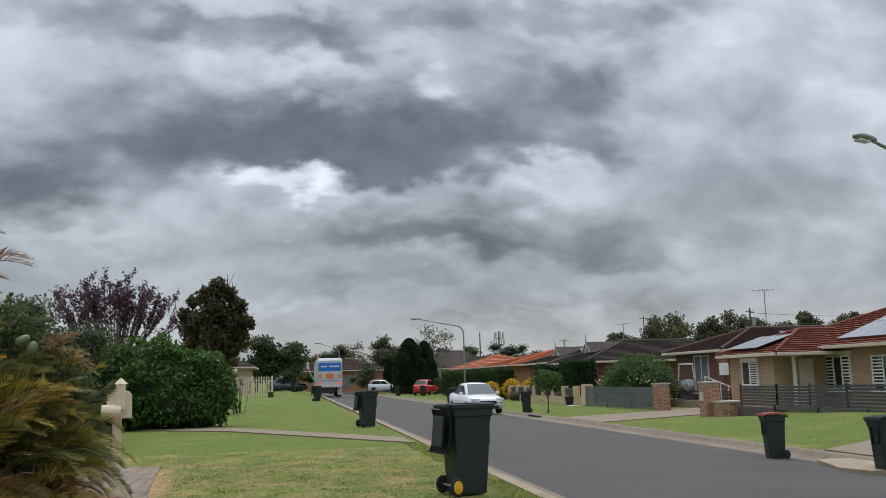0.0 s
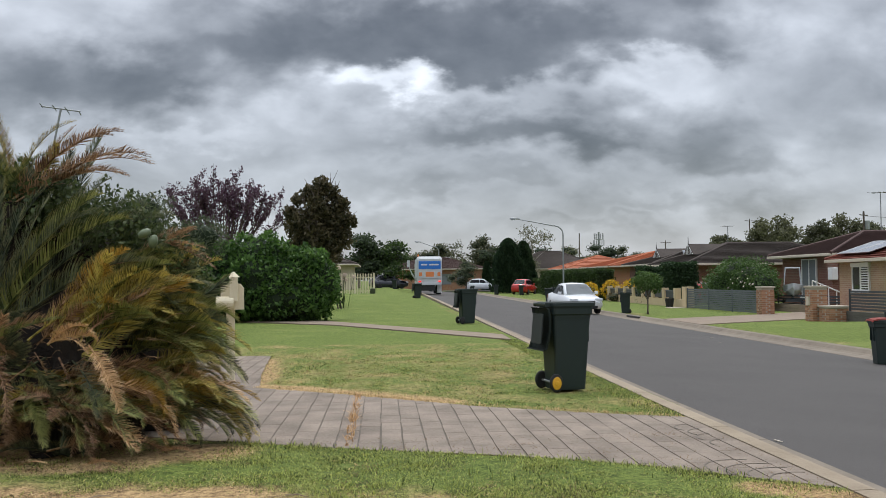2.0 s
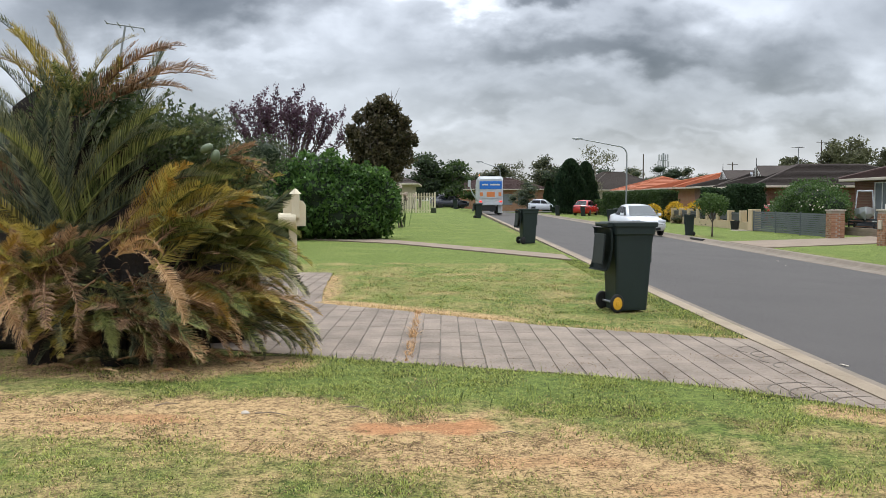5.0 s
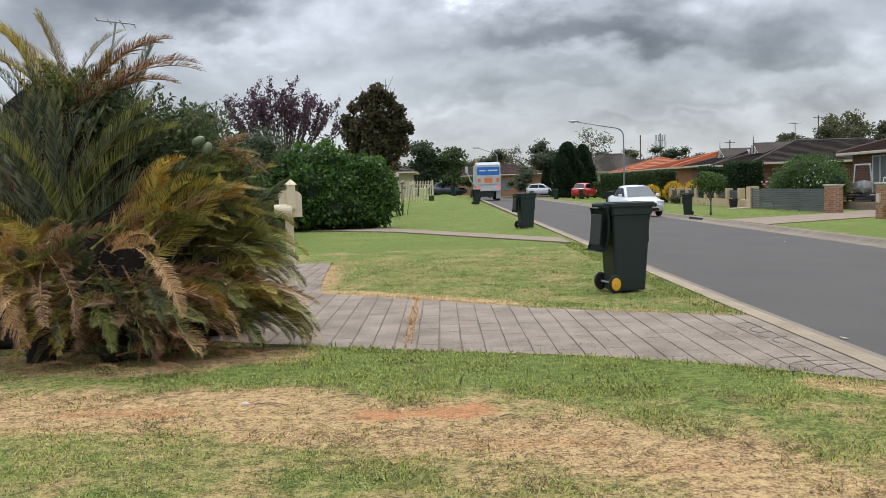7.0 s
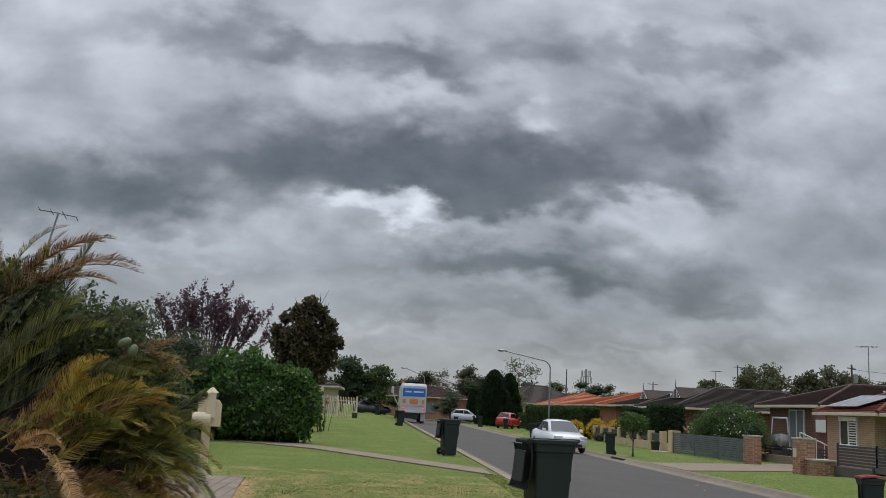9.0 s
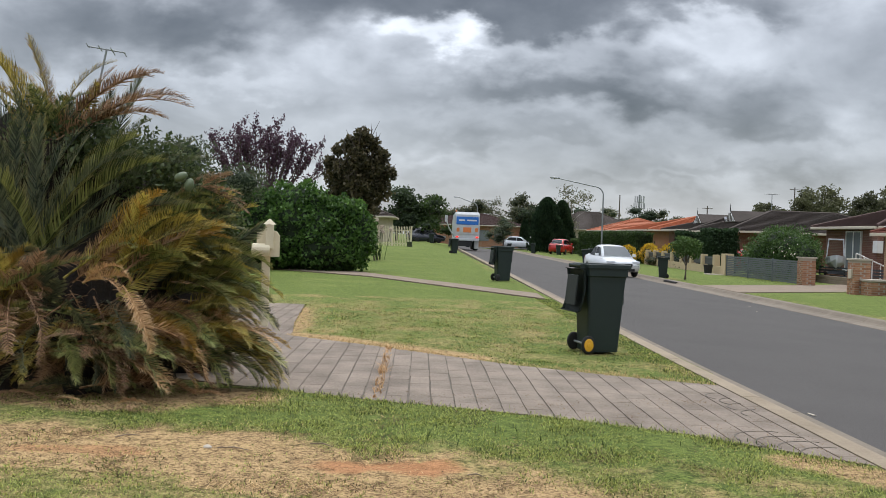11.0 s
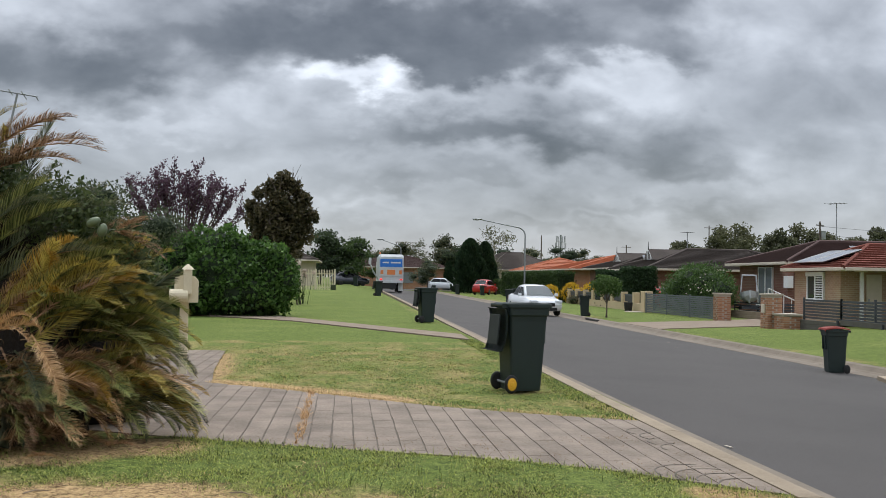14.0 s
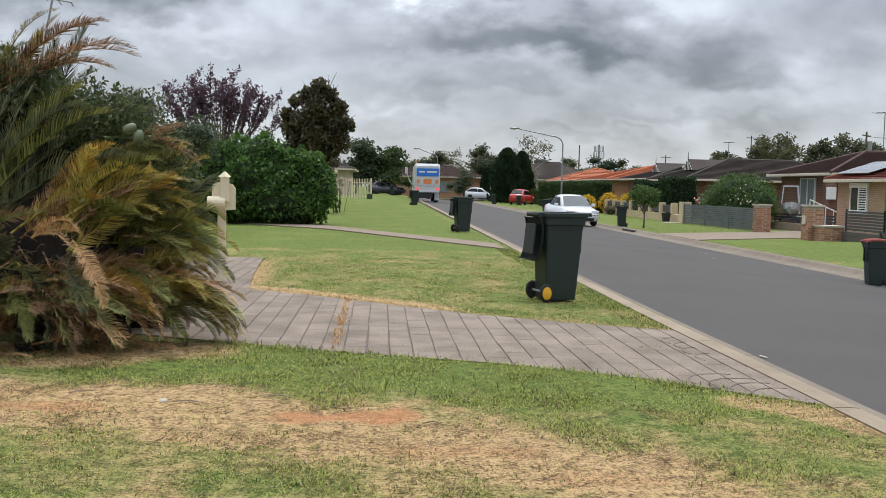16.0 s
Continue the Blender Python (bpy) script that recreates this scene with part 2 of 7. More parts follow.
def lawn(name):
    """Turf, straw and bare red soil, mixed by what grows at each place of the sheet."""
    m = bpy.data.materials.new(name)
    m.use_nodes = True
    nt = m.node_tree
    b = nt.nodes["Principled BSDF"]
    geo = node(nt, "ShaderNodeNewGeometry").outputs["Position"]
    n1 = node(nt, "ShaderNodeTexNoise", Vector=geo, Scale=0.55, Detail=6.0, Roughness=0.6).outputs["Fac"]
    n2 = node(nt, "ShaderNodeTexNoise", Vector=geo, Scale=11.0, Detail=7.0, Roughness=0.75).outputs["Fac"]
    n3 = node(nt, "ShaderNodeTexNoise", Vector=geo, Scale=48.0, Detail=5.0, Roughness=0.8).outputs["Fac"]
    grain = calc(nt, "ADD", calc(nt, "MULTIPLY", n3, 0.8), calc(nt, "MULTIPLY", n2, 0.6))
    dry = node(nt, "ShaderNodeAttribute", attribute_name="dry").outputs["Fac"]
    soil = node(nt, "ShaderNodeAttribute", attribute_name="soil").outputs["Fac"]

    def blend(f, a, c):
        x = node(nt, "ShaderNodeMix", data_type="RGBA")
        x.clamp_factor = True
        for value, slot in ((f, 0), (a, 6), (c, 7)):
            if isinstance(value, tuple):
                x.inputs[slot].default_value = (*value, 1)
            else:
                nt.links.new(value, x.inputs[slot])
        return x.outputs[2]

    green = blend(calc(nt, "SUBTRACT", calc(nt, "MULTIPLY", grain, 5.0), 2.95), (0.032, 0.052, 0.010), (0.180, 0.230, 0.054))
    green = blend(calc(nt, "MULTIPLY", calc(nt, "SUBTRACT", n1, 0.49), 1.5), green, (0.240, 0.262, 0.080))
    straw = blend(calc(nt, "SUBTRACT", calc(nt, "MULTIPLY", grain, 5.4), 3.15), (0.095, 0.055, 0.026), (0.52, 0.36, 0.18))
    earth = blend(calc(nt, "SUBTRACT", calc(nt, "MULTIPLY", grain, 2.4), 1.2), (0.27, 0.115, 0.048), (0.58, 0.30, 0.145))
    d = calc(nt, "ADD", calc(nt, "MULTIPLY", calc(nt, "SUBTRACT", dry, 0.5), 1.7), calc(nt, "MULTIPLY", calc(nt, "SUBTRACT", n2, 0.12), 1.2))
    s = calc(nt, "ADD", calc(nt, "MULTIPLY", calc(nt, "SUBTRACT", soil, 0.62), 1.5), calc(nt, "MULTIPLY", calc(nt, "SUBTRACT", grain, 0.45), 1.5))
    nt.links.new(blend(s, blend(d, green, straw), earth), b.inputs["Base Color"])
    b.inputs["Roughness"].default_value, b.inputs["Specular IOR Level"].default_value = 0.95, 0.15
    lift = node(nt, "ShaderNodeBump", Strength=0.7, Distance=0.03, Height=grain)
    nt.links.new(lift.outputs[0], b.inputs["Normal"])
    return m


M = {
    "lawn": lawn("lawn"),
    "asphalt": mat("asphalt", (0.037, 0.0335, 0.031), (0.077, 0.069, 0.064), scale=0.35, rough=0.9, bump=0.55, fine=170.0, size=0.006),
    "kerb": mat("kerb_concrete", (0.17, 0.13, 0.086), (0.33, 0.268, 0.19), scale=1.7, rough=0.9, bump=0.4, fine=45.0, vary=0.25),
    "paver": mat("stencilled_concrete", (0.082, 0.065, 0.052), (0.335, 0.275, 0.220), scale=2.2, rough=0.9, bump=0.45, fine=40.0, vary=0.16, spec=0.25),
    "joint": mat("dark_joint", (0.042, 0.036, 0.030), (0.190, 0.155, 0.122), scale=7, rough=0.95, bump=0.3),
    "gutter": mat("stained_gutter_concrete", (0.105, 0.084, 0.062), (0.235, 0.195, 0.148), scale=2.1, rough=0.92, bump=0.45, fine=50.0, vary=0.2),
    "concrete": mat("pale_concrete", (0.36, 0.31, 0.25), (0.52, 0.46, 0.38), scale=1.2, rough=0.9, bump=0.25, fine=50),
    "path": mat("ochre_path", (0.145, 0.108, 0.076), (0.265, 0.205, 0.150), scale=1.5, rough=0.9, bump=0.3),
    "bin": mat("dark_green_plastic", (0.007, 0.015, 0.013), (0.014, 0.027, 0.024), scale=3.0, rough=0.5, bump=0.06, fine=120, vary=0.5),
    "bin_inside": mat("dull_plastic", (0.012, 0.017, 0.016), (0.028, 0.035, 0.034), scale=6, rough=0.6, bump=0.05),
    "rubber": mat("black_rubber", (0.008, 0.008, 0.008), (0.018, 0.017, 0.016), scale=20, rough=0.75, bump=0.1),
    "yellow_hub": mat("yellow_plastic", (0.64, 0.31, 0.012), (0.80, 0.42, 0.025), scale=15, rough=0.5, bump=0.03),
    "red_lid": mat("red_plastic", (0.30, 0.045, 0.030), (0.46, 0.085, 0.060), scale=4, rough=0.45, bump=0.03),
    "white_mark": mat("white_print", (0.6, 0.6, 0.58), (0.75, 0.75, 0.72), scale=9, rough=0.6, bump=0),
    "cream": mat("cream_paint", (0.58, 0.50, 0.34), (0.72, 0.64, 0.46), scale=5, rough=0.55, bump=0.12, fine=40),
    "cream_wall": mat("cream_render", (0.44, 0.34, 0.20), (0.58, 0.46, 0.29), scale=1.5, rough=0.9, bump=0.2),
    "white": mat("white_paint", (0.62, 0.62, 0.60), (0.80, 0.80, 0.78), scale=3, rough=0.5, bump=0.04),
    "white_car": mat("white_car_paint", (0.66, 0.68, 0.70), (0.80, 0.82, 0.84), scale=1, rough=0.25, bump=0, coat=0.6),
    "silver_car": mat("silver_car_paint", (0.50, 0.52, 0.54), (0.62, 0.64, 0.66), scale=1, rough=0.3, bump=0, coat=0.5),
    "dark_car": mat("dark_blue_car_paint", (0.012, 0.014, 0.024), (0.025, 0.028, 0.045), scale=1, rough=0.2, bump=0, coat=0.7),
    "red_car": mat("red_car_paint", (0.38, 0.018, 0.016), (0.52, 0.03, 0.025), scale=1, rough=0.25, bump=0, coat=0.6),
    "black": mat("black_trim", (0.010, 0.010, 0.011), (0.022, 0.022, 0.024), scale=9, rough=0.5, bump=0.03),
    "glass": glass("dark_glass", (0.018, 0.022, 0.026)),
    # pale base: curtains behind house panes, reflected sky on car windscreens
    "pale_glass": glass("curtain_and_sky_glass", (0.20, 0.22, 0.23), 0.08),
    "tail_red": lamp_red("lit_tail_lamp", (0.85, 0.04, 0.03), 1.6),
    "clear_lens": mat("clear_lens", (0.55, 0.57, 0.6), (0.75, 0.77, 0.8), scale=20, rough=0.12, bump=0),
    "orange_sign": mat("orange_sign", (0.60, 0.17, 0.05), (0.75, 0.25, 0.08), scale=9, rough=0.5, bump=0),
    "blue": mat("blue_panel", (0.015, 0.13, 0.50), (0.03, 0.19, 0.62), scale=2, rough=0.4, bump=0),
    "truck_grey": mat("pale_grey_panel", (0.40, 0.42, 0.44), (0.58, 0.60, 0.62), scale=2, rough=0.5, bump=0.05),
    "steel": mat("galvanised_steel", (0.22, 0.235, 0.24), (0.36, 0.375, 0.38), scale=6, rough=0.5, bump=0.05, metal=0.5),
    "slat": mat("grey_powder_coat", (0.075, 0.088, 0.098), (0.125, 0.14, 0.15), scale=2, rough=0.45, bump=0.04, vary=0.2),
    "slat_dark": mat("charcoal_powder_coat", (0.030, 0.034, 0.040), (0.060, 0.066, 0.074), scale=2, rough=0.5, bump=0.04, vary=0.2),
    "sleeper": mat("weathered_sleeper", (0.060, 0.055, 0.048), (0.13, 0.12, 0.10), scale=2, rough=0.9, bump=0.4),
    "brick": mat("orange_brown_brick", (0.25, 0.115, 0.062), (0.46, 0.25, 0.15), scale=2.5, rough=0.9, bump=0.3, vary=0.9),
    "mortar": mat("mortar", (0.32, 0.28, 0.23), (0.45, 0.40, 0.34), scale=4, rough=0.95, bump=0.2),
    "wall_tan": bricked("tan_brickwork", (0.42, 0.27, 0.165), (0.34, 0.205, 0.125), (0.47, 0.38, 0.28)),
    "wall_brown": bricked("red_brown_brickwork", (0.20, 0.085, 0.055), (0.145, 0.06, 0.04), (0.24, 0.16, 0.12)),
    "wall_orange": bricked("orange_brickwork", (0.38, 0.17, 0.085), (0.30, 0.13, 0.07), (0.40, 0.28, 0.2)),
    "wall_cream": mat("cream_brick_far", (0.38, 0.32, 0.24), (0.50, 0.43, 0.33), scale=2, rough=0.9, bump=0.1),
    "tile_red": mat("red_tile", (0.105, 0.034, 0.025), (0.205, 0.070, 0.049), scale=0.8, rough=0.9, spec=0.2, bump=0.4, fine=14.0, island=0.35, size=0.03),
    "tile_maroon": mat("maroon_tile", (0.055, 0.034, 0.031), (0.120, 0.080, 0.073), scale=0.8, rough=0.9, spec=0.2, bump=0.4, fine=14.0, island=0.35, size=0.03),
    "tile_grey": mat("brown_grey_tile", (0.046, 0.038, 0.034), (0.100, 0.083, 0.073), scale=0.7, rough=0.92, spec=0.2, bump=0.4, fine=14.0, island=0.35, size=0.03),
    "tile_orange": mat("orange_tile", (0.3, 0.085, 0.036), (0.46, 0.155, 0.07), scale=0.6, rough=0.8, bump=0.4, fine=14.0, island=0.3, size=0.03),
    "fascia": mat("beige_fascia", (0.48, 0.42, 0.33), (0.62, 0.55, 0.45), scale=3, rough=0.6, bump=0.05),
    "panel": mat("solar_cell", (0.05, 0.06, 0.085), (0.085, 0.10, 0.13), scale=3, rough=0.16, bump=0, coat=0.8),
    "maroon": mat("maroon_paint", (0.10, 0.018, 0.018), (0.16, 0.03, 0.03), scale=3, rough=0.6, bump=0.05),
    "bark": mat("bark", (0.055, 0.042, 0.032), (0.15, 0.12, 0.095), scale=7, rough=0.95, bump=0.8, fine=40, size=0.03),
    "pale_bark": mat("pale_bark", (0.22, 0.19, 0.155), (0.40, 0.36, 0.31), scale=4, rough=0.9, bump=0.4, fine=30),
    # thatch brown taken almost to black for the shade inside the cycads
    "shaded_thatch": mat("dead_thatch_in_shade", (0.007, 0.005, 0.004), (0.030, 0.020, 0.013), scale=9, rough=0.95, bump=0.9, fine=45, size=0.04),
    "hedge": leafy("glossy_hedge_leaf", (0.032, 0.076, 0.015), (0.150, 0.270, 0.060), rough=0.5),
    # near-black green that paints the shade inside bushes, crowns and hedges
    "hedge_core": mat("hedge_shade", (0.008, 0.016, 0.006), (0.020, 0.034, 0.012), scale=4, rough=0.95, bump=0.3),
    "clipped": leafy("clipped_leaf", (0.020, 0.042, 0.010), (0.065, 0.105, 0.026)),
    "conifer": leafy("conifer_spray", (0.012, 0.03, 0.013), (0.042, 0.075, 0.03), rough=0.7),
    "dark_leaf": leafy("dark_tree_leaf", (0.048, 0.046, 0.022), (0.190, 0.150, 0.080), rough=0.5),
    "plum": leafy("purple_plum_leaf", (0.045, 0.020, 0.036), (0.145, 0.080, 0.115), rough=0.5),
    "gum": leafy("gum_leaf", (0.055, 0.062, 0.032), (0.165, 0.168, 0.090), rough=0.6),
    "far_leaf": leafy("far_tree_leaf", (0.018, 0.030, 0.014), (0.055, 0.080, 0.034), rough=0.7),
    "olive_bush": leafy("greyish_bush_leaf", (0.042, 0.058, 0.032), (0.125, 0.145, 0.080), rough=0.6),
    "yellow": leafy("golden_leaf", (0.42, 0.24, 0.012), (0.68, 0.46, 0.03), rough=0.6),
    "young": leafy("young_leaf", (0.045, 0.090, 0.022), (0.12, 0.19, 0.055), rough=0.5),
    "vine": leafy("vine_leaf", (0.026, 0.046, 0.016), (0.100, 0.128, 0.046), rough=0.5),
    "petal": leafy("pale_petal", (0.62, 0.50, 0.42), (0.80, 0.70, 0.62), rough=0.6),
    "frond_deep": frond_leaf("deep_green_frond", (0.020, 0.030, 0.020), (0.150, 0.170, 0.098), (0.42, 0.38, 0.17), 0.38),
    "frond_green": frond_leaf("green_frond", (0.048, 0.066, 0.019), (0.320, 0.335, 0.105), (0.46, 0.39, 0.15), 0.42),
    "frond_olive": frond_leaf("yellowing_frond", (0.115, 0.092, 0.021), (0.53, 0.425, 0.098), (0.56, 0.43, 0.15), 0.48),
    "frond_gold": frond_leaf("orange_frond", (0.205, 0.118, 0.021), (0.50, 0.310, 0.060), (0.58, 0.39, 0.14), 0.55),
    "frond_dead": frond_leaf("dead_brown_frond", (0.110, 0.060, 0.032), (0.47, 0.285, 0.162), (0.52, 0.36, 0.22), 0.8),
    "frond_tan": frond_leaf("bleached_frond", (0.38, 0.215, 0.095), (0.64, 0.41, 0.210), (0.66, 0.48, 0.28), 0.8),
    "blade": leafy("grass_blade", (0.036, 0.058, 0.010), (0.42, 0.460, 0.118), rough=0.6, island=1.5, scale=0.8),
    "straw": leafy("straw_blade", (0.38, 0.255, 0.115), (0.7, 0.52, 0.275), rough=0.8, island=0.9),
    "dead_blade": leafy("dead_grass_blade", (0.085, 0.055, 0.03), (0.25, 0.165, 0.09), rough=0.85, island=0.9),
    "melon": mat("pale_green_fruit", (0.070, 0.098, 0.046), (0.125, 0.155, 0.080), scale=14, rough=0.45, bump=0.15, fine=30),
    "stone": mat("pale_stone", (0.42, 0.38, 0.32), (0.62, 0.58, 0.52), scale=20, rough=0.9, bump=0.3),
}


# ---- building helpers ----
def part(name, bm, material, parent=None, label=""):
    """Links a bmesh as one mesh object under a thing or a part."""
    mesh = bpy.data.meshes.new(name)
    bm.normal_update()
    bm.to_mesh(mesh)
    bm.free()
    mesh.materials.append(M[material])
    ob = new(name, mesh)
    ob.parent = parent
    if label:
        ob["label"] = label
    return ob


def thing(name, m, label, category, group="", kind=""):
    ob = new(name)
    ob.empty_display_size = 0.2
    ob.matrix_world = m
    return tagged(ob, label, category, group, kind)


def box(bm, x0, x1, y0, y1, z0, z1, bevel=0.0):
    made = bmesh.ops.create_cube(bm, size=1.0, matrix=Matrix.LocRotScale(((x0 + x1) / 2, (y0 + y1) / 2, (z0 + z1) / 2), None, (x1 - x0, y1 - y0, z1 - z0)))["verts"]
    if bevel:
        edges = {e for v in made for e in v.link_edges}
        bmesh.ops.bevel(bm, geom=list(edges), offset=bevel, segments=2, affect="EDGES", profile=0.6)
    return bm


def slab(*sizes, bevel=0.0):
    return box(bmesh.new(), *sizes, bevel=bevel)


def rod(bm, a, b, r0, r1=None, sides=8):
    a, b = Vector(a), Vector(b)
    turn = (b - a).to_track_quat("Z", "Y").to_matrix().to_4x4()
    bmesh.ops.create_cone(bm, cap_ends=True, segments=sides, radius1=r0, radius2=r0 if r1 is None else r1, depth=(b - a).length,
                          matrix=Matrix.Translation((a + b) / 2) @ turn)
    return bm


def stick(a, b, r0, r1=None, sides=8):
    return rod(bmesh.new(), a, b, r0, r1, sides)


def loft(rings, closed=True, caps=True):
    """A skin over rings of equally many points."""
    bm = bmesh.new()
    rows = [[bm.verts.new(p) for p in ring] for ring in rings]
    n = len(rows[0])
    for r, s in zip(rows, rows[1:]):
        for i in range(n if closed else n - 1):
            j = (i + 1) % n
            bm.faces.new((r[i], r[j], s[j], s[i]))
    if caps and closed:
        bm.faces.new(rows[0][::-1])
        bm.faces.new(rows[-1])
    bmesh.ops.recalc_face_normals(bm, faces=bm.faces[:])
    return bm


def smooth(ob):
    for p in ob.data.polygons:
        p.use_smooth = True
    return ob


def raw(name, verts, faces, material, parent=None, label="", kind=""):
    mesh = bpy.data.meshes.new(name)
    mesh.from_pydata(np.asarray(verts).tolist(), [], np.asarray(faces).tolist())
    mesh.materials.append(M[material])
    ob = new(name, mesh)
    ob.parent = parent
    if label:
        ob["label"] = label
    if kind:
        ob["kind"] = kind
    return ob


def leaf_cloud(blobs, count, size, rng, shell=0.55, flat=0.6):
    """Small pointed leaves, scattered in the outer part of uneven blobs (x, y, z, rx, ry, rz)."""
    blobs = np.array(blobs, float)
    weight = (blobs[:, 3] * blobs[:, 4] * blobs[:, 5]) ** 0.67
    pick = rng.choice(len(blobs), count, p=weight / weight.sum())
    way3 = rng.normal(size=(count, 3))
    way3 /= np.linalg.norm(way3, axis=1)[:, None]
    lump = 1 + 0.16 * np.sin(way3[:, 0] * 7 + pick) * np.cos(way3[:, 2] * 6 + pick * 2) + 0.09 * np.sin(way3[:, 1] * 13 + pick * 3)
    radius = (shell + (1 - shell) * rng.random(count) ** 0.6) * lump
    place = blobs[pick, :3] + way3 * blobs[pick, 3:] * radius[:, None]
    along = rng.normal(size=(count, 3)) + way3 * flat
    along /= np.linalg.norm(along, axis=1)[:, None]
    side = np.cross(along, rng.normal(size=(count, 3)))
    side /= np.linalg.norm(side, axis=1)[:, None]
    long = size * (0.6 + 0.8 * rng.random(count))[:, None]
    wide = long * 0.28
    verts = np.stack([place - along * long * 0.5, place + side * wide, place + along * long * 0.5, place - side * wide], 1).reshape(-1, 3)
    faces = np.arange(count * 4).reshape(-1, 4)
    return verts, faces


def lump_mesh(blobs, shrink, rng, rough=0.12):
    """A dark uneven inside for a dense bush; its colour gives the inner shade."""
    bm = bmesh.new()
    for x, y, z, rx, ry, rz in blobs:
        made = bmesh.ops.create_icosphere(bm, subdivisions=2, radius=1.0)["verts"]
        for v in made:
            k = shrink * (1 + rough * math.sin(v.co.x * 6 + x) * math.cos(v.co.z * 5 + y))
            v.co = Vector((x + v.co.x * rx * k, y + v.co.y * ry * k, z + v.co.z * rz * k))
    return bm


RNG = np.random.default_rng(7)


def bush(name, m, blobs, count, size, material, label, category="bush", shell=0.72, core=0.80, group=""):
    root = thing(name, m, label, category, group)
    verts, faces = leaf_cloud(blobs, count, size, RNG, shell)
    verts[:, 2] = np.maximum(verts[:, 2], 0.01)
    raw("foliage", verts, faces, material, root)
    # dark lumps painted as the shade behind the outer leaves
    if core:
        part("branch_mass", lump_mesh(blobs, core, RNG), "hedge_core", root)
    for k in range(3):
        x, y, z, rx, ry, rz = blobs[k % len(blobs)]
        part("stem", stick((x + 0.15 * k, y, -0.05), (x + rx * 0.3 * (k - 1), y, max(z, 0.3)), 0.03 + rx * 0.02, 0.02), "bark", root)
    return root


def tree(name, m, height, trunk, blobs, count, size, material, label, bark="bark", shell=0.25, core=0.0, limbs=7, twigs=0, group=""):
    root = thing(name, m, label, "tree", group)
    low = min(b[2] for b in blobs)
    rings = []
    for k in range(7):
        f = k / 6
        r = trunk * (1 - 0.75 * f) * (1.35 if k == 0 else 1)
        c = Vector((0.06 * height * 0.3 * math.sin(2.2 * f), 0.03 * math.sin(3 * f), f * height * 0.8 - 0.05))
        rings.append([c + Vector((r * math.cos(a), r * math.sin(a), 0)) for a in np.linspace(0, 2 * math.pi, 10)[:-1]])
    smooth(part("trunk", loft(rings), bark, root))
    for k in range(limbs):
        b = blobs[k % len(blobs)]
        start = Vector((0, 0, low * 0.55 + 0.4 * (height * 0.75 - low * 0.55) * (k / limbs)))
        end = Vector((b[0] + RNG.normal() * b[3] * 0.4, b[1] + RNG.normal() * b[4] * 0.4, b[2] + b[5] * (0.2 + 0.6 * RNG.random())))
        mid = (start + end) / 2 + Vector((0, 0, 0.08 * height))
        bm = stick(start, mid, trunk * 0.45, trunk * 0.28, 6)
        rod(bm, mid, end, trunk * 0.28, trunk * 0.07, 6)
        for _ in range(twigs):
            tip = end + Vector((RNG.normal() * b[3] * 0.45, RNG.normal() * b[4] * 0.45, b[5] * (0.3 + 0.7 * RNG.random())))
            rod(bm, mid.lerp(end, RNG.random()), tip, trunk * 0.10, trunk * 0.03, 4)
        part("limb", bm, bark, root)
    verts, faces = leaf_cloud(blobs, count, size, RNG, shell)
    raw("crown", verts, faces, material, root)
    # one dark lump per blob, coloured as the crown's inner shade
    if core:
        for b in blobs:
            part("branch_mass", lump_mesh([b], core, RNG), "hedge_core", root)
    return root


# ---- ground, road, kerbs ----
def drift_x(y):
    return 0.011 * max(0.0, min(y, 140.0) - 10.0)


def step(a, b, x):
    f = min(1.0, max(0.0, (x - a) / (b - a)))
    return f * f * (3 - 2 * f)


def ground_z(x, y):
    x -= drift_x(y)
    if x < 2.9:
        return 0.40 * step(2.3, -0.6, x) * step(34, 60, y)
    if x > 11.0:
        return -0.40 + 0.45 * step(11.2, 17.0, x) * step(35, 24, y)
    return -0.13 - 0.39 * (x - 2.9) / 8.1 - 0.10


def near_line(x, y, pts):
    best = 9.0
    for (ax, ay), (bx, by) in zip(pts, pts[1:]):
        f = min(1, max(0, ((x - ax) * (bx - ax) + (y - ay) * (by - ay)) / ((bx - ax) ** 2 + (by - ay) ** 2)))
        best = min(best, math.hypot(x - ax - f * (bx - ax), y - ay - f * (by - ay)))
    return best


